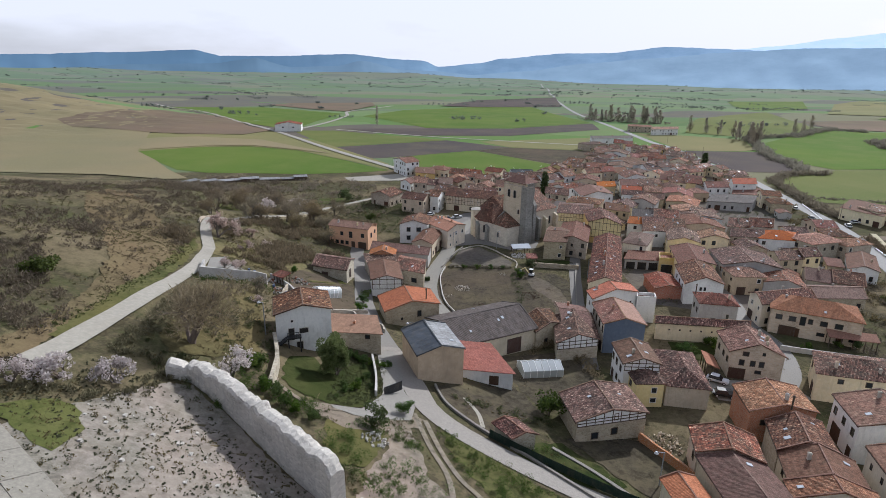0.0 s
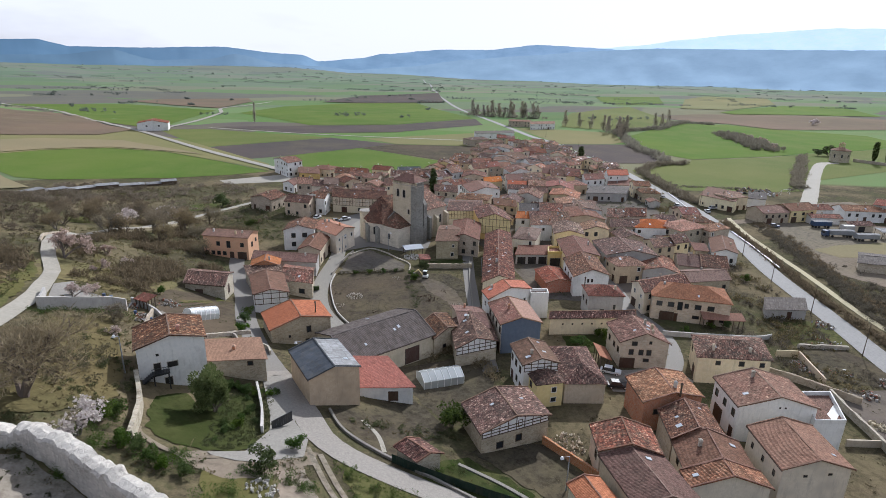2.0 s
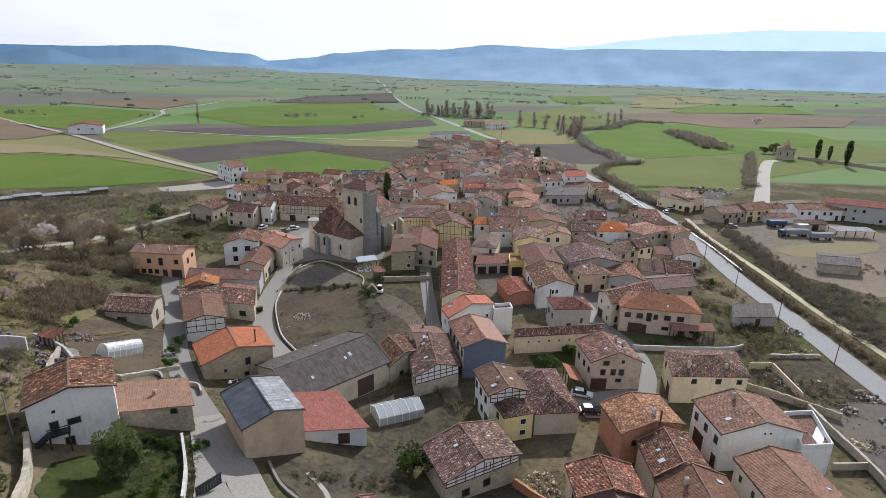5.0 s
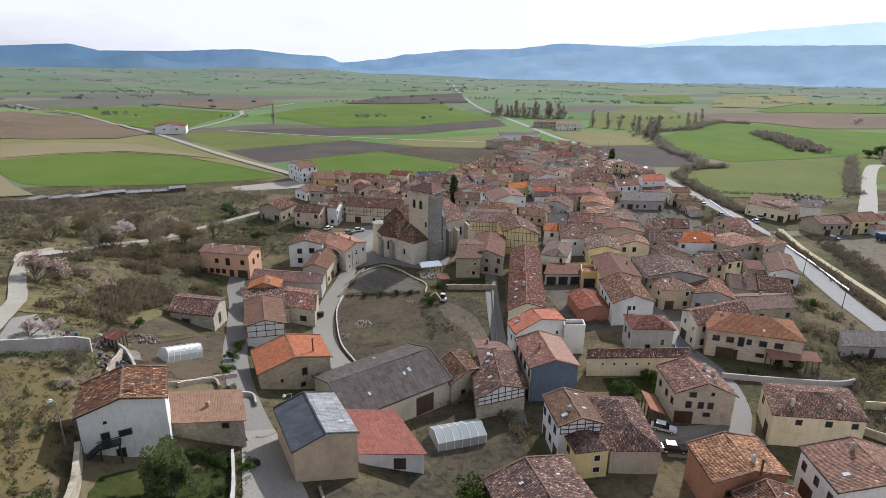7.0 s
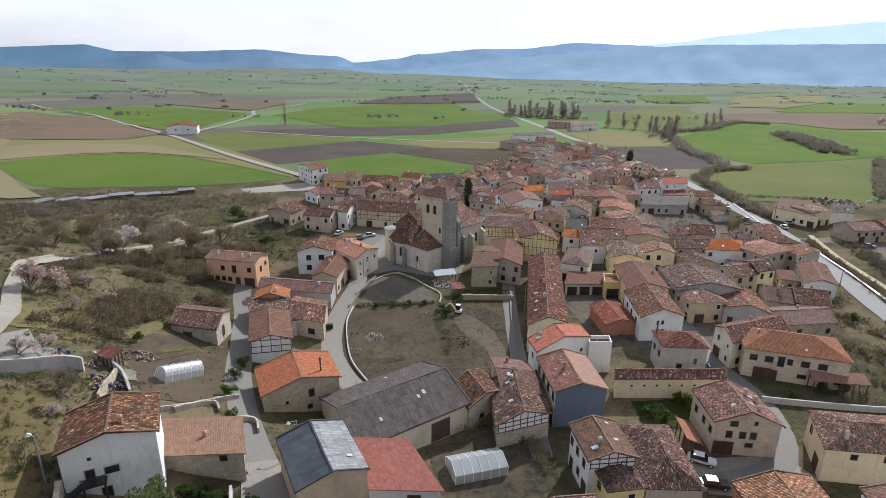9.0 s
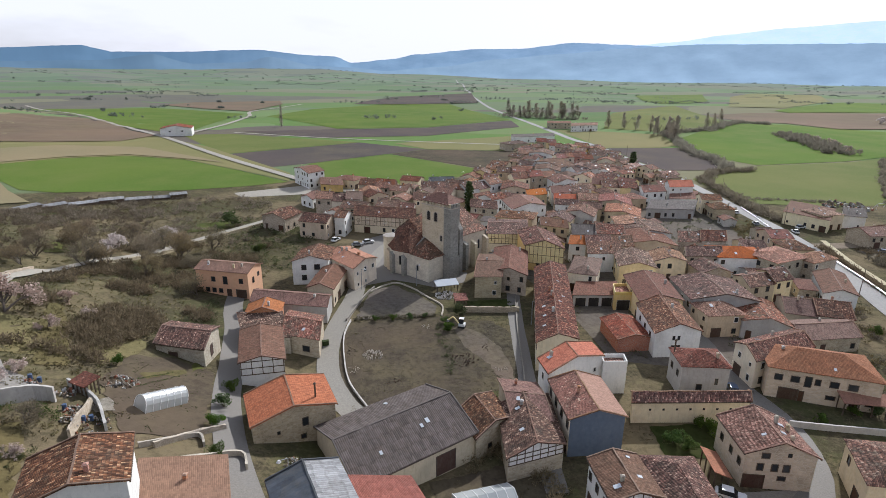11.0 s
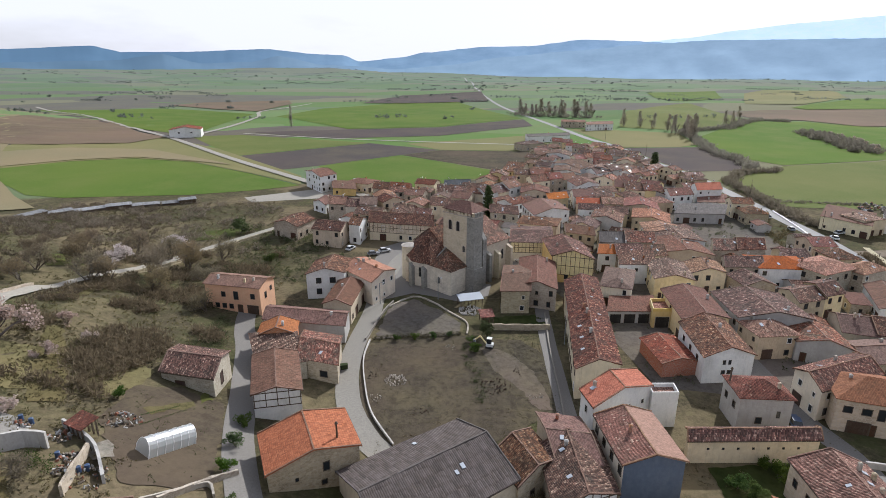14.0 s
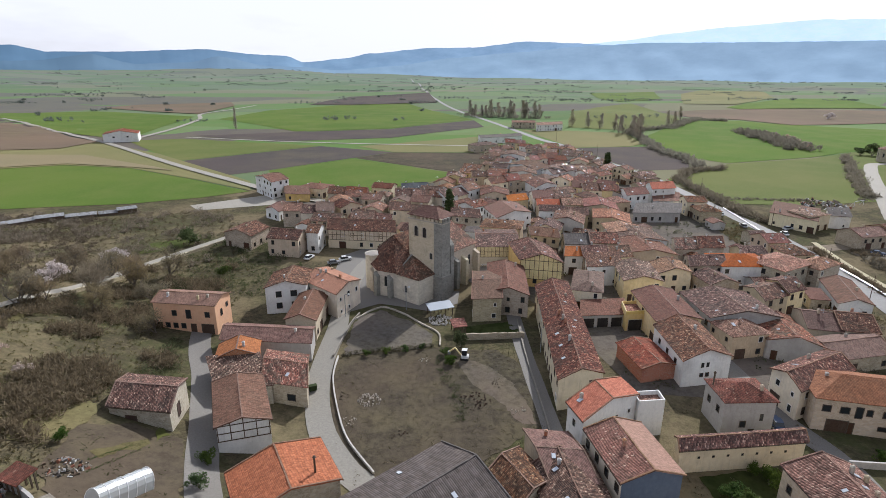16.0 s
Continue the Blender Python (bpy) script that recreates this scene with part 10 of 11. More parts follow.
def trailer(label, x, y, rot, length, paint, top, cab=""):
    """A lorry or parked trailer: chassis, load box with a sheeted top, wheels and perhaps a cab."""
    root = tagged(new("lorry" if cab else "trailer"), label, "lorry" if cab else "trailer", "works vehicles")
    root.matrix_basis = pose(x, y, ground_z(x, y) + 0.1, 0, 0, rot)
    L = length / 2
    bm = bmesh.new()
    box(bm, -L, -0.5, 0.75, L, 0.5, 1.0)
    part("chassis", bm, "rubber", root)
    bm = bmesh.new()
    box(bm, -L, -1.22, 1.0, L, 1.22, 2.7)
    bmesh.ops.bevel(bm, geom=bm.edges[:], offset=0.05, segments=1, affect="EDGES")
    part("load_box", bm, paint, root)
    bm = bmesh.new()
    v = [bm.verts.new(q) for q in ((-L, -1.26, 2.66), (L, -1.26, 2.66), (L, 0, 2.95), (-L, 0, 2.95), (L, 1.26, 2.66), (-L, 1.26, 2.66))]
    for f in ((0, 1, 2, 3), (3, 2, 4, 5), (1, 4, 2), (0, 3, 5), (0, 5, 4, 1)):
        bm.faces.new([v[k] for k in f])
    part("sheet_top", bm, top, root)
    axles = [-L + 1.2, -L + 2.5, L - 1.2]
    if cab:
        bm = bmesh.new()
        box(bm, L + 0.2, -1.15, 0.5, L + 2.0, 1.15, 2.6)
        bmesh.ops.bevel(bm, geom=bm.edges[:], offset=0.15, segments=2, affect="EDGES")
        c = part("cab", bm, cab, root)
        bm = bmesh.new()
        box(bm, L + 1.98, -0.95, 1.5, L + 2.02, 0.95, 2.3)
        part("windscreen", bm, "glass", c)
        axles.append(L + 1.1)
    for ax in axles:
        for sy in (-1, 1):
            bm = bmesh.new()
            bmesh.ops.create_cone(bm, cap_ends=True, segments=14, radius1=0.5, radius2=0.5, depth=0.32)
            part("wheel", bm, "rubber", root).matrix_local = pose(ax, sy * 1.0, 0.42, 90, 0, 0)


trailer("dark blue trailer with a pale sheet top", 184.6, 194.8, -8, 7.5, "car_blue", "fibre_light")
trailer("grey green lorry with a bright blue cab", 181.4, 181.6, 172, 9.5, "car_grey", "fibre_light", "car_blue")
trailer("small white trailer beside the store", 190.4, 188.0, -6, 4.4, "plaster_grey", "metal_white")
trailer("grey sheeted trailer in the works yard", 187.4, 176.0, -10, 8.5, "car_grey", "fibre_light")


car("car", "white hatchback parked beside the stone house", 48.3, 92.6, -30, "car_white")
car("car", "black estate car parked in the yard", 47.4, 87.4, -12, "car_dark")
car("van", "white delivery van parked in the plaza", 34.5, 205.5, -8, "car_white", True)
car("car", "dark car parked under the arcade", 41.5, 204.5, -8, "car_dark")
car("car", "blue car parked at the roadside", 165, 196.5, -30, "car_blue")
car("car", "white car parked beside the plaza", -20.5, 220, 60, "car_white")
car("car", "grey car parked in the plaza", -12.5, 214, 10, "car_grey")
car("car", "pale car parked in the plaza", -9.0, 217, 20, "car_white")
car("car", "blue and white car parked in the lane", 64.5, 119, 70, "car_blue")
car("car", "white car parked beside the highway houses", 158, 228, 10, "car_white")

for x, y, r, m, l in ((146, 252, 80, "car_white", "white car parked beside the highway"), (143.5, 234, 76, "car_grey", "grey car parked beside the highway"), (151.5, 222, 76, "car_white", "white car parked beside the highway"),
                      (140, 214, 72, "car_dark", "dark car parked beside the highway"), (116, 170, 66, "car_white", "white car in the plot beside the highway"), (121, 186, 58, "car_grey", "grey car in the plot beside the highway"), (112.5, 163, 40, "car_blue", "blue car in the plot beside the highway")):
    car("car", l, x, y, r, m)

film_m, nt_, b_ = nodes_of("plastic_film", 0.25)
b_.inputs["Base Color"].default_value = (0.62, 0.66, 0.66, 1)
b_.inputs["Transmission Weight"].default_value = 0.25
b_.inputs["Alpha"].default_value = 0.62


def greenhouse(name, label, x, y, w, d, rot, h, arch):
    root = tagged(new(name), label, "greenhouse")
    # it follows the slope along its length
    c_, s_ = math.cos(radians(rot)), math.sin(radians(rot))
    lean = math.degrees(math.atan2(ground_z(x + c_, y + s_) - ground_z(x - c_, y - s_), 2))
    root.matrix_basis = pose(x, y, ground_z(x, y), 0, -lean, rot)
    n = 10
    if arch:
        prof = [(d / 2 * math.cos(math.pi * i / n), max(0, h * math.sin(math.pi * i / n) ** 0.7)) for i in range(n + 1)]
    else:
        prof = [(d / 2, 0), (d / 2, h * 0.62), (0, h), (-d / 2, h * 0.62), (-d / 2, 0)]
    prof = [(prof[0][0], -0.7)] + prof + [(prof[-1][0], -0.7)]
    bays = 6
    bm = bmesh.new()
    rows = [[bm.verts.new((-w / 2 + w * i / bays, p, z + 0.02 * ((i * 7) % 3))) for p, z in prof] for i in range(bays + 1)]
    for a, b in zip(rows, rows[1:]):
        for j in range(len(prof) - 1):
            bm.faces.new((a[j], b[j], b[j + 1], a[j + 1]))
    for r_ in (rows[0], rows[-1][::-1]):
        bm.faces.new(r_)
    part("cover", bm, film_m, root, "milky plastic cover")
    for i in range(bays + 1):
        for j in range(len(prof) - 1):
            (p0, z0), (p1, z1) = prof[j], prof[j + 1]
            bm = bmesh.new()
            L = math.dist((p0, z0), (p1, z1))
            box(bm, -0.04, -L / 2, -0.03, 0.04, L / 2, 0.04)
            part("rib", bm, "metal_white", root).matrix_local = pose(-w / 2 + w * i / bays, (p0 + p1) / 2, (z0 + z1) / 2 + 0.05, math.degrees(math.atan2(z1 - z0, p1 - p0)), 0, 0)
    return root


greenhouse("greenhouse", "small gabled greenhouse of milky plastic sheeting", 13.2, 92.6, 8.2, 4.6, 14, 2.6, False)
greenhouse("polytunnel", "arched white plastic polytunnel in the vegetable garden", -34.8, 108.6, 7.2, 2.8, 58, 2.3, True)


def pole(name, label, x, y, h, lamp, rot=0.0, material="timber"):
    root = tagged(new(name), label, "street lamp" if lamp else "utility pole", "poles and lamps")
    root.matrix_basis = pose(x, y, ground_z(x, y), 0, 0, rot)
    bm = bmesh.new()
    bmesh.ops.create_cone(bm, cap_ends=True, segments=10, radius1=0.11, radius2=0.07, depth=h + 0.5)
    part("post", bm, material, root).matrix_local = pose(0, 0, h / 2 - 0.25)
    bm = bmesh.new()
    if lamp:
        box(bm, 0, -0.04, h - 0.08, 1.1, 0.04, h)
        part("arm", bm, material, root)
        bm = bmesh.new()
        bmesh.ops.create_cone(bm, cap_ends=True, segments=12, radius1=0.32, radius2=0.12, depth=0.3)
        part("lamp_head", bm, "metal_white", root).matrix_local = pose(1.1, 0, h - 0.1)
    else:
        box(bm, -0.7, -0.05, h - 0.5, 0.7, 0.05, h - 0.4)
        part("crossarm", bm, material, root)
    return root


for x, y, r in ((-36.5, 77.2, 150), (-12.5, 92, 200), (27.5, 61, 180), (-8.6, 174, 30), (6.5, 176.5, 40), (33, 150, 0), (60, 103, 180)):
    pole("street_lamp", "grey street lamp with a white shade", x, y, 6.0, True, r, "car_grey")
for x, y in ((107.5, 94), (113.5, 116), (119, 138), (126.5, 162), (134, 184), (163, 292), (154, 232), (166, 420), (165, 500)):
    pole("utility_pole", "dark wooden utility pole beside the highway", x, y, 8.0, False, 60)


def digger(x, y, rot):
    root = tagged(new("mini_excavator"), "small yellow and white mini excavator on the bare lot", "excavator")
    root.matrix_basis = pose(x, y, ground_z(x, y) + 0.07, 0, 0, rot)
    for s in (-0.55, 0.55):
        bm = bmesh.new()
        box(bm, -0.9, s - 0.17, 0, 0.9, s + 0.17, 0.45)
        bmesh.ops.bevel(bm, geom=bm.edges[:], offset=0.12, segments=2, affect="EDGES")
        part("track", bm, "rubber", root)
    bm = bmesh.new()
    box(bm, -0.8, -0.6, 0.5, 0.7, 0.6, 1.1)
    part("engine_cover", bm, "metal_white", root)
    bm = bmesh.new()
    box(bm, -0.45, -0.5, 1.1, 0.55, 0.5, 2.3)
    bmesh.ops.bevel(bm, geom=bm.edges[:], offset=0.08, segments=2, affect="EDGES")
    part("cab", bm, "glass", root)
    bm = bmesh.new()
    box(bm, -0.5, -0.55, 2.3, 0.6, 0.55, 2.38)
    part("cab_roof", bm, "metal_white", root)
    for n, m, L in (("boom", pose(0.7, 0, 0.9, 0, -50, 0), 2.2), ("dipper", pose(2.1, 0, 2.55, 0, 40, 0), 1.6)):
        bm = bmesh.new()
        box(bm, 0, -0.12, -0.12, L, 0.12, 0.12)
        part(n, bm, "yellow", root).matrix_local = m
    bm = bmesh.new()
    box(bm, 3.1, -0.3, 1.1, 3.6, 0.3, 1.6)
    part("bucket", bm, "car_grey", root)


digger(16.2, 149.2, 160)


def lean_to(name, label, x, y, w, d, rot, h, rise, roof_mat, posts=4):
    """An open lean-to: a pitched roof on posts."""
    root = tagged(new(name), label, "shelter")
    root.matrix_basis = pose(x, y, ground_z(x, y), 0, 0, rot)
    part("roof", roof_mesh(w, d, h, rise, "shed", 0.2), roof_mat, root)
    for i in range(posts):
        px_ = -w / 2 + 0.15 + (w - 0.3) * i / (posts - 1)
        for py_, hh in ((-d / 2 + 0.15, h), (d / 2 - 0.15, h + rise)):
            bm = bmesh.new()
            box(bm, px_ - 0.08, py_ - 0.08, -0.3, px_ + 0.08, py_ + 0.08, hh + 0.1)
            part("post", bm, "timber", root)
    return root


lean_to("lean_to", "red brown tiled lean-to beside the sandstone house", 48.2, 97.0, 5.4, 2.2, 81, 2.2, 0.8, "tile_terracotta")
lean_to("lean_to", "white sheeted shelter below the church", 14.5, 172.5, 6.0, 3.0, 12, 2.0, 0.5, "skylight_glass")
lean_to("lean_to", "small red tiled garden shelter", 17.3, 162.2, 3.0, 3.0, 5, 2.0, 0.5, "tile_red")
lean_to("lean_to", "rusty sheet metal lean-to by the scrap heap", -44.5, 107.5, 3.2, 2.2, -30, 2.0, 0.4, "tile_red")
lean_to("lean_to", "white sheeted vehicle shelter in the works yard", 203.5, 178, 15, 5, -14, 2.8, 0.4, "fibre_light", 5)
lean_to("lean_to", "porch roof in front of the big cream house", 84.5, 110.5, 9.5, 2.4, -13, 2.6, 0.7, "tile_terracotta", 5)


def scrap_material(name, colours):
    """Loose pieces, each with its own colour."""
    m, nt, b = nodes_of(name, 0.7)
    cr = nt.nodes.new("ShaderNodeValToRGB")
    cr.color_ramp.interpolation = "CONSTANT"
    for i, c in enumerate(colours):
        e = cr.color_ramp.elements[i] if i < 2 else cr.color_ramp.elements.new(0.5)
        e.position, e.color = i / len(colours), (*c, 1)
    nt.links.new(nt.nodes.new("ShaderNodeNewGeometry").outputs["Random Per Island"], cr.inputs[0])
    nt.links.new(cr.outputs[0], b.inputs["Base Color"])


scrap_material("scrap", ((0.30, 0.29, 0.27), (0.13, 0.09, 0.06), (0.45, 0.44, 0.42), (0.06, 0.055, 0.05), (0.20, 0.17, 0.13), (0.07, 0.11, 0.20), (0.24, 0.10, 0.06), (0.16, 0.15, 0.14)))


def heap(name, label, x, y, r, n, material, seed, flat=0.5, size=(0.09, 0.32)):
    """A loose heap of broken pieces."""
    rnd = random.Random(seed)
    vs, fs = [], []
    for _ in range(n):
        a, q = rnd.uniform(0, 6.28), r * math.sqrt(rnd.random())
        px_, py_ = x + q * math.cos(a), y + q * math.sin(a)
        s = rnd.uniform(*size)
        pz = ground_z(px_, py_) + 0.1 + max(0, (1 - q / r)) * flat * r * rnd.random()
        m = pose(px_, py_, pz, rnd.uniform(0, 180), rnd.uniform(0, 180), rnd.uniform(0, 180))
        b = len(vs)
        for c in ((-1, -1, -1), (1, -1, -1), (1, 1, -1), (-1, 1, -1), (-1, -1, 1), (1, -1, 1), (1, 1, 1), (-1, 1, 1)):
            vs.append(tuple(m @ Vector((c[0] * s, c[1] * s * rnd.uniform(0.3, 0.7), c[2] * s * 0.35))))
        fs += [tuple(b + k for k in f) for f in ((3, 2, 1, 0), (4, 5, 6, 7), (0, 1, 5, 4), (1, 2, 6, 5), (2, 3, 7, 6), (3, 0, 4, 7))]
    tagged(part(name, (vs, [], fs), material), label, "heap", kind="stuff")


heap("rubble_heap", "heap of grey stones in the lot", -4, 137, 2.2, 110, "stone_trim", 1, 0.3, (0.06, 0.22))
heap("rubble_heap", "dark rubbish in the corner of the lot", 15, 134, 3.0, 70, "timber", 2, 0.25, (0.06, 0.25))
heap("scrap_heap", "scrap and white sheeting beside the wall", -39.5, 99, 2.6, 60, "scrap", 3)
heap("scrap_heap", "pile of scrap wood and metal", -42.5, 113, 2.4, 90, "scrap", 4)
heap("scrap_heap", "white bags and junk by the orange house", -13.5, 99.5, 1.6, 40, "scrap", 5)
heap("firewood_stack", "grey firewood heap under sheeting", 14, 168.8, 3.0, 110, "plaster_grey", 6, 0.3)
heap("scrap_heap", "building rubble in the walled yard", 31.5, 71.5, 3.2, 110, "stone", 7, 0.3)
heap("scrap_heap", "white sheeting and junk in the plot by the highway", 97, 88, 2.2, 30, "scrap", 8, 0.3)
heap("scrap_heap", "boards and pallets beside the highway plot", 104, 100, 4.0, 60, "scrap", 9, 0.2)
heap("scrap_heap", "pile of pale stones on the slope", -12.6, 52.5, 1.8, 50, "ruin_stone", 10, 0.4)
heap("scrap_heap", "vehicles and scrap beside the warehouse road", 205, 262, 10, 90, "scrap", 11, 0.1, (0.4, 1.2))
heap("scrap_heap", "junk along the roadside plots", 108, 150, 5, 50, "scrap", 12, 0.1, (0.2, 0.8))

gate = tagged(new("gate"), "dark green metal gate across the driveway", "gate")
gate.matrix_basis = pose(-12.9, 69.2, ground_z(-12.9, 69.2) + 0.15, 0, 0, 42)
for i in range(9):
    bm = bmesh.new()
    box(bm, -1.7 + i * 0.38, -0.03, 0.1, -1.7 + i * 0.38 + 0.34, 0.03, 1.7)
    part("slat", bm, "car_dark", gate)
for z in (0.15, 1.6):
    bm = bmesh.new()
    box(bm, -1.75, -0.05, z, 1.75, 0.05, z + 0.12)
    part("rail", bm, "car_dark", gate)
bm = bmesh.new()
box(bm, -0.7, -0.4, 0.2, 0.7, 0.4, 1.1)
box(bm, -0.75, -0.45, 1.1, 0.75, 0.45, 1.2)
binn = part("container", bm, "leaf_dark")
binn.matrix_basis = pose(-14.4, 141.5, ground_z(-14.4, 141.5) + 0.1, 0, 0, 15)
tagged(binn, "dark green rubbish container by the street", "container")


def mesh_fence(points, h):
    """A green mesh fence: posts and a panel of fine mesh between each pair."""
    root = tagged(new("mesh_fence"), "dark green mesh fence on posts along the road", "fence")
    line = ribbon_points(points, 2.2)
    for (x0, y0), (x1, y1) in zip(line, line[1:]):
        L = math.dist((x0, y0), (x1, y1))
        a = math.degrees(math.atan2(y1 - y0, x1 - x0))
        bm = bmesh.new()
        box(bm, -0.04, -0.04, -0.4, 0.04, 0.04, h + 0.08)
        part("post", bm, "fence_green", root).matrix_local = pose(x0, y0, ground_z(x0, y0), 0, 0, a)
        bm = bmesh.new()
        z0, z1 = ground_z(x0, y0), ground_z(x1, y1)
        v = [bm.verts.new(p) for p in ((x0, y0, z0 + 0.05), (x1, y1, z1 + 0.05), (x1, y1, z1 + h), (x0, y0, z0 + h))]
        bm.faces.new(v)
        bmesh.ops.solidify(bm, geom=bm.faces[:], thickness=0.03)
        part("mesh_panel", bm, "fence_green", root)


plain("fence_green", (0.018, 0.035, 0.026), (0.034, 0.058, 0.044), 14, 0.8, rough=0.7, spread=0)
mesh_fence([(2.6, 63.8), (6.4, 62.0), (12, 59.9), (18, 57.7), (25, 55.2)], 1.5)


def guard_rail(points):
    """A galvanised crash barrier, added for its glints: short posts and a folded rail."""
    root = tagged(new("guard_rail"), "assumed steel crash barrier, added to glint beside the highway", "guard rail")
    for (x0, y0), (x1, y1) in zip(points, points[1:]):
        n = max(1, int(math.dist((x0, y0), (x1, y1)) / 4))
        a = math.degrees(math.atan2(y1 - y0, x1 - x0))
        for q in range(n):
            x, y = x0 + (x1 - x0) * (q + 0.5) / n, y0 + (y1 - y0) * (q + 0.5) / n
            L = math.dist((x0, y0), (x1, y1)) / n
            z = ground_z(x, y)
            bm = bmesh.new()
            box(bm, -0.05, -0.05, -0.4, 0.05, 0.05, 0.7)
            part("post", bm, "galvanised", root).matrix_local = pose(x, y, z, 0, 0, a)
            bm = bmesh.new()
            prof = [(-0.05, 0.42), (-0.14, 0.50), (-0.06, 0.58), (-0.14, 0.66), (-0.05, 0.76), (0.05, 0.78), (0.05, 0.40)]
            va, vb = ([bm.verts.new((e, p, h)) for p, h in prof] for e in (-L / 2, L / 2))
            for t in range(7):
                bm.faces.new((va[t], vb[t], vb[(t + 1) % 7], va[(t + 1) % 7]))
            bm.faces.new(va)
            bm.faces.new(vb[::-1])
            bmesh.ops.recalc_face_normals(bm, faces=bm.faces)
            part("rail", bm, "galvanised", root).matrix_local = pose(x, y, z, 0, 0, a)


gal_m, nt_, b_ = nodes_of("galvanised", 0.28)
b_.inputs["Base Color"].default_value, b_.inputs["Metallic"].default_value = (0.72, 0.73, 0.75, 1), 0.9
# assumed barriers, added where bright glints stand along the highway
guard_rail([(154.6, 262), (150.6, 246), (147.0, 233), (143.2, 219)])
guard_rail([(141.6, 190), (136.8, 171), (133.0, 158.5), (130.2, 149)])


def football_goal(x, y, rot):
    """Two white posts with a crossbar and back stays."""
    root = tagged(new("football_goal"), "white metal football goal at the edge of the meadow", "goal")
    root.matrix_basis = pose(x, y, ground_z(x, y), 0, 0, rot)
    for name, m, L in (("post", pose(-3.66, 0, 1.2), 2.7), ("post", pose(3.66, 0, 1.2), 2.7), ("crossbar", pose(0, 0, 2.5, 0, 90, 0), 7.44), ("stay", pose(-3.66, 0.8, 1.2, 32, 0, 0), 3.0), ("stay", pose(3.66, 0.8, 1.2, 32, 0, 0), 3.0)):
        bm = bmesh.new()
        bmesh.ops.create_cone(bm, cap_ends=True, segments=8, radius1=0.09, radius2=0.09, depth=L)
        part(name, bm, "metal_white", root).matrix_local = m


football_goal(218.7, 258, 18)
scrub("hedge", "low dark hedge along the lower edge of the meadow", along_spots([(168, 279), (189, 274), (204, 270)], 1.5, 0.8, 0.7, 1.4, 138) + along_spots([(228, 266), (245, 273)], 1.5, 0.8, 0.7, 1.4, 139), "hedge_twig", 44, 0.09, 3.5, 138)


def outside_stair(x, y, rot, top, n):
    """Stone stair up to a first floor door: landing, steps and an iron rail."""
    root = tagged(new("outside_stair"), "dark steel stair and balcony against the white farmhouse", "stair")
    root.matrix_basis = pose(x, y, ground_z(x, y), 0, 0, rot)
    bm = bmesh.new()
    box(bm, -0.2, -1.3, top - 0.25, 2.2, 0, top)
    part("landing", bm, "car_dark", root)
    for x_ in (0.0, 2.0):
        bm = bmesh.new()
        box(bm, x_ - 0.1, -1.25, -1.6, x_ + 0.1, -1.05, top - 0.25)
        part("post", bm, "car_dark", root)
    for i in range(n):
        bm = bmesh.new()
        h = top * (1 - (i + 1) / (n + 1))
        box(bm, -0.2 - 0.28 * (i + 1), -1.2, h - 0.35, -0.2 - 0.28 * i, 0, h)
        part("step", bm, "car_dark", root)
    for i in range(7):
        bm = bmesh.new()
        box(bm, -0.15 + 0.37 * i, -1.28, top, -0.11 + 0.37 * i, -1.24, top + 0.95)
        part("baluster", bm, "car_dark", root)
    bm = bmesh.new()
    box(bm, -0.2, -1.3, top + 0.92, 2.2, -1.22, top + 1.0)
    part("handrail", bm, "car_dark", root)


white = pose(-31.4, 82.2, 0, 0, 0, 23) @ Vector((-3.0, -3.92, 0))
outside_stair(white.x, white.y, 23, 1.8, 8)


def barrel(x, y, material, label):
    bm = bmesh.new()
    bmesh.ops.create_cone(bm, cap_ends=True, segments=14, radius1=0.3, radius2=0.3, depth=0.9)
    for v in bm.verts:
        v.co.z += 0.45
    bmesh.ops.bevel(bm, geom=bm.edges[:], offset=0.03, segments=1, affect="EDGES")
    o = part("barrel", bm, material)
    o.matrix_basis = pose(x, y, ground_z(x, y) + 0.02)
    tagged(o, label, "barrel", "barrels")


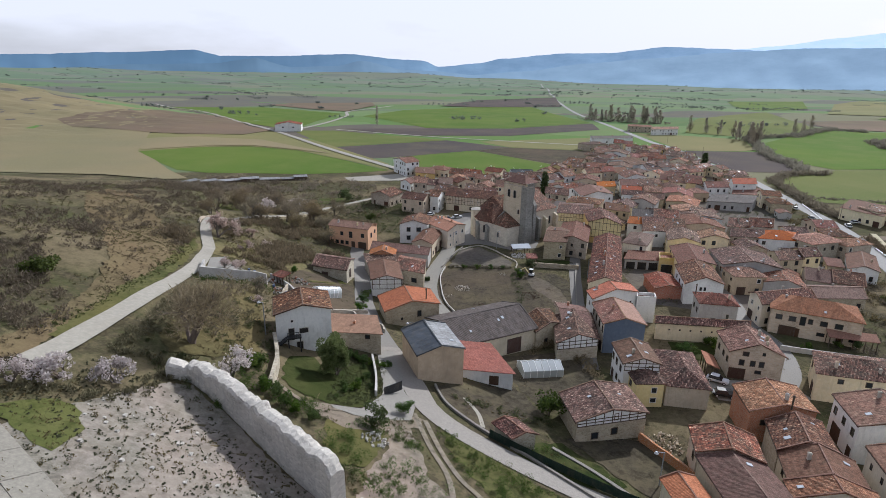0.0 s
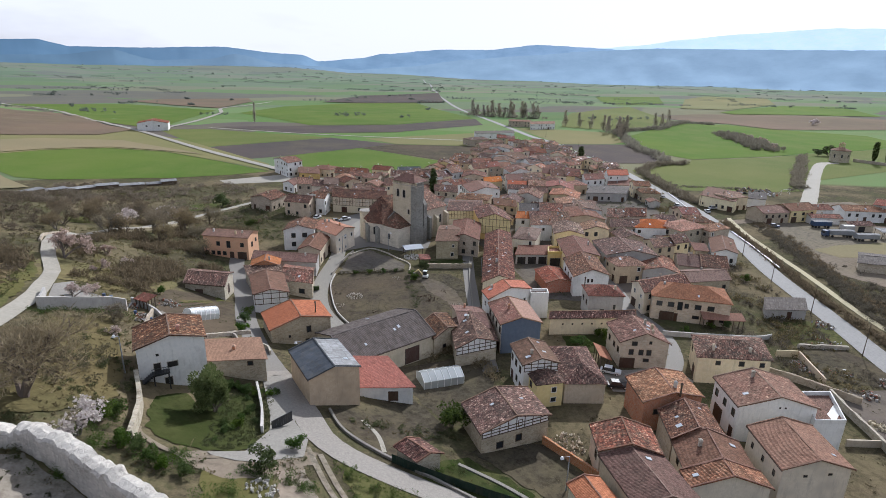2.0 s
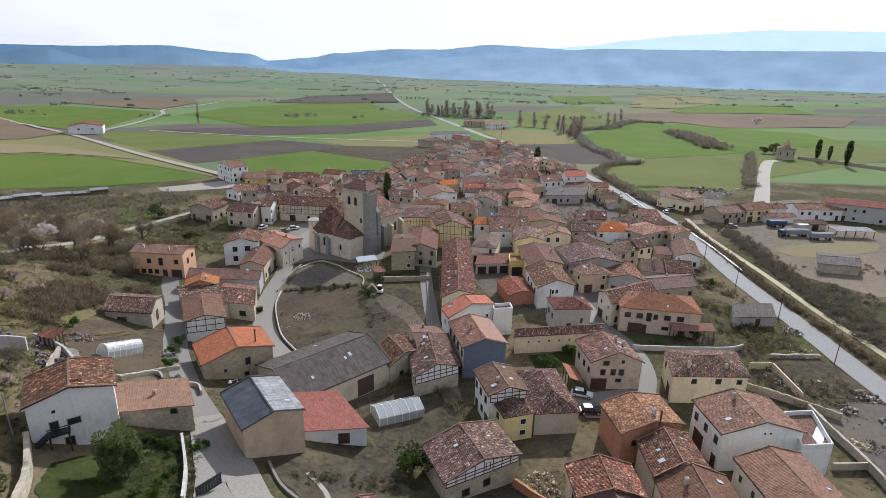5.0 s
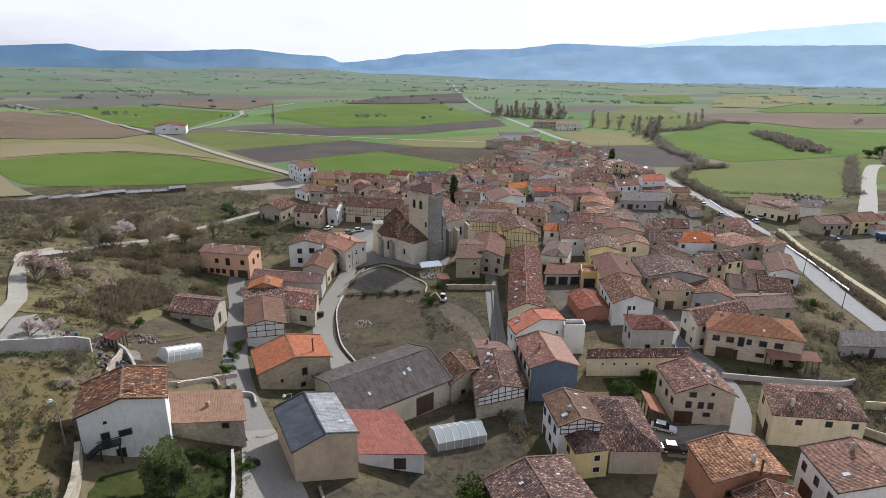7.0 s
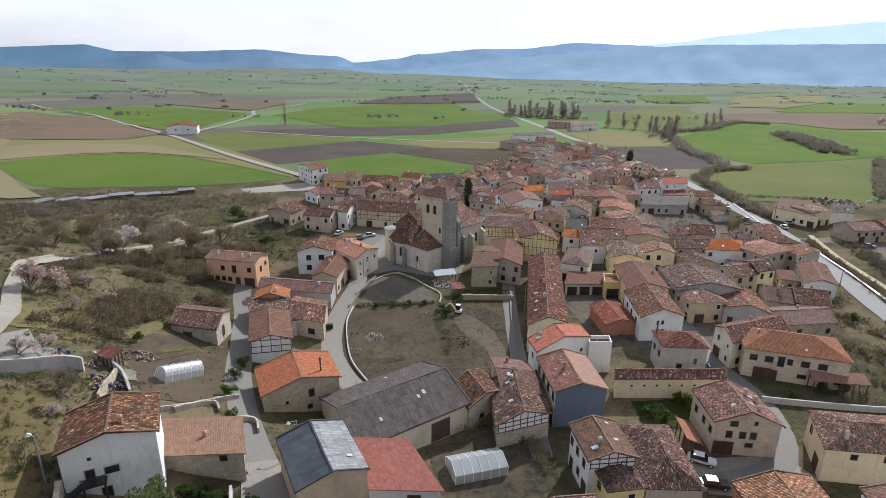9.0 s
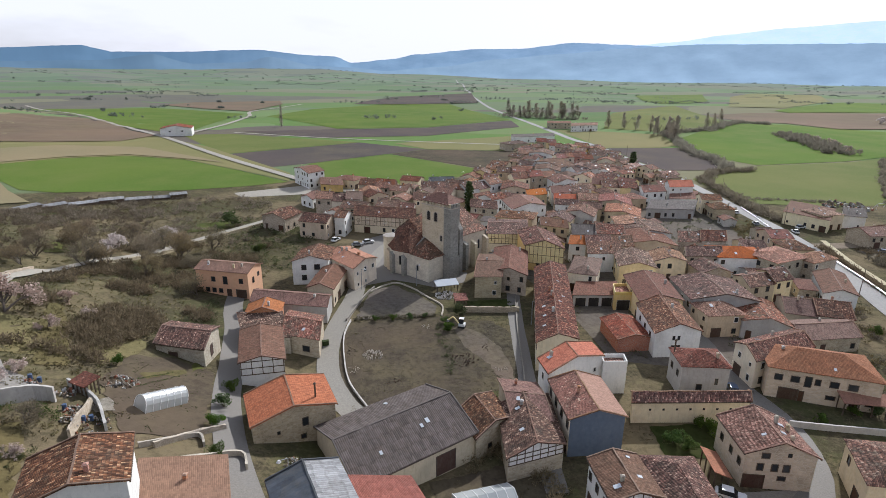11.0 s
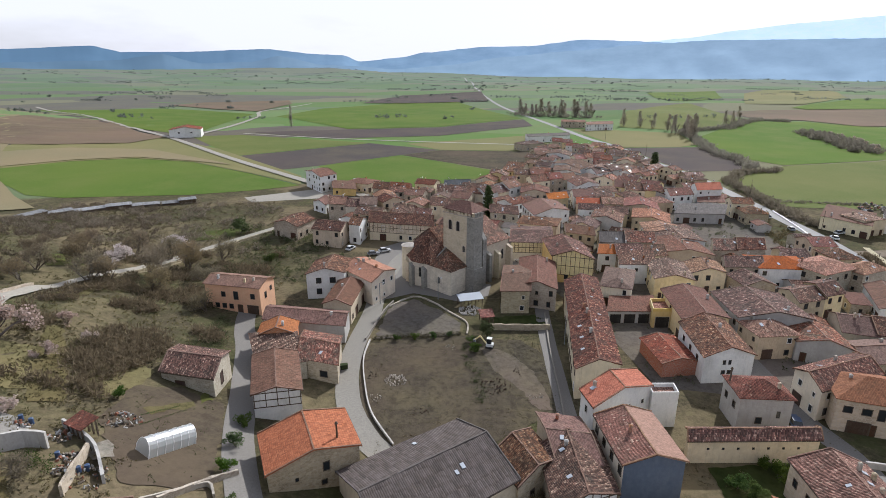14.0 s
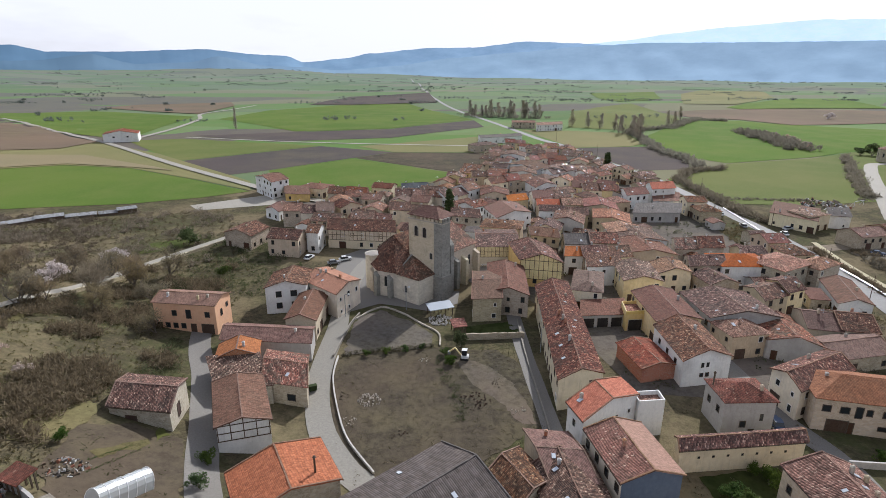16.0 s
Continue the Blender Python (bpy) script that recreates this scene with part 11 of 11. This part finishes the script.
for x, y in ((-40.8, 99.6), (-40.2, 100.3), (-41.5, 100.6), (-44.2, 101.6), (-50.8, 107.6), (-52.2, 107.9)):
    barrel(x, y, "car_blue", "blue plastic barrel among the scrap")
for x, y, r in ((-42.2, 99.2, 1.2), (-42.9, 101.8, 1.4), (-51.5, 107.0, 0.9), (-46.5, 106.0, 1.4)):
    heap("scrap_heap", "mixed scrap and rubbish inside the yard walls", x, y, r, 40, "scrap", int(-x * 3), 0.4, (0.1, 0.35))
for x, y, r, m in ((91, 89.5, 2.2, "plaster_grey"), (90.3, 92, 1.6, "timber"), (95.2, 79.5, 1.8, "metal_white"), (103, 82.5, 2.2, "plaster_grey"), (88.2, 70.5, 1.5, "stone"), (111, 109, 2.6, "timber"), (99, 74, 2.0, "timber")):
    heap("scrap_heap", "boards and scrap lying in the plots by the highway", x, y, r, 70, "scrap" if m != "stone" else m, int(x * 7 + y), 0.25, (0.1, 0.45))
for k, ((x0, y0), (x1, y1)) in enumerate((((-41, 115.3), (-37.8, 120)), ((-40, 112.6), (-36.4, 119.4)))):
    scrub("vegetable_row", "row of green vegetables in the garden soil", [(x0 + (x1 - x0) * i / 24, y0 + (y1 - y0) * i / 24, 0.28, 0.3) for i in range(25)], "leaf_green", 26, 0.05, 1.4, 90 + k)
tree("pink_tree", "pale dry bush beside the courtyard wall", -55, 110, 3.4, 1, "almond trees", 1.3)
tree("pink_tree", "pale dry bush on the grassy slope", -43.4, 90.2, 2.6, 2, "almond trees", 1.5)
tree("bare", "small leafless tree below the scrap yard", -46, 96.5, 4.6, 1, "hillside trees", 1.3)
tree("shrub", "yellow flowering shrub beside the cream wall", 52.5, 108.5, 2.2, 1, "garden shrubs", 1.1)
tree("shrub", "round bush in the garden corner", 47.5, 103.2, 2.6, 2, "garden shrubs", 1.2)
stone_wall("garden_wall", "pale curved terrace wall behind the annex", [(-32.6, 96.3), (-29.5, 99.4), (-27, 101.8), (-25.6, 99.6)], 0.8, 0.3, "stone_trim", 0.05)
for i, (x, y) in enumerate(((0.5, 126), (-7.5, 131), (-9, 139), (22, 130), (21, 139), (8, 150))):
    heap("weed_debris", "small stones and dry debris on the lot", x, y, 1.4, 16, "stone_trim" if i % 2 else "timber", 200 + i, 0.1, (0.06, 0.2))
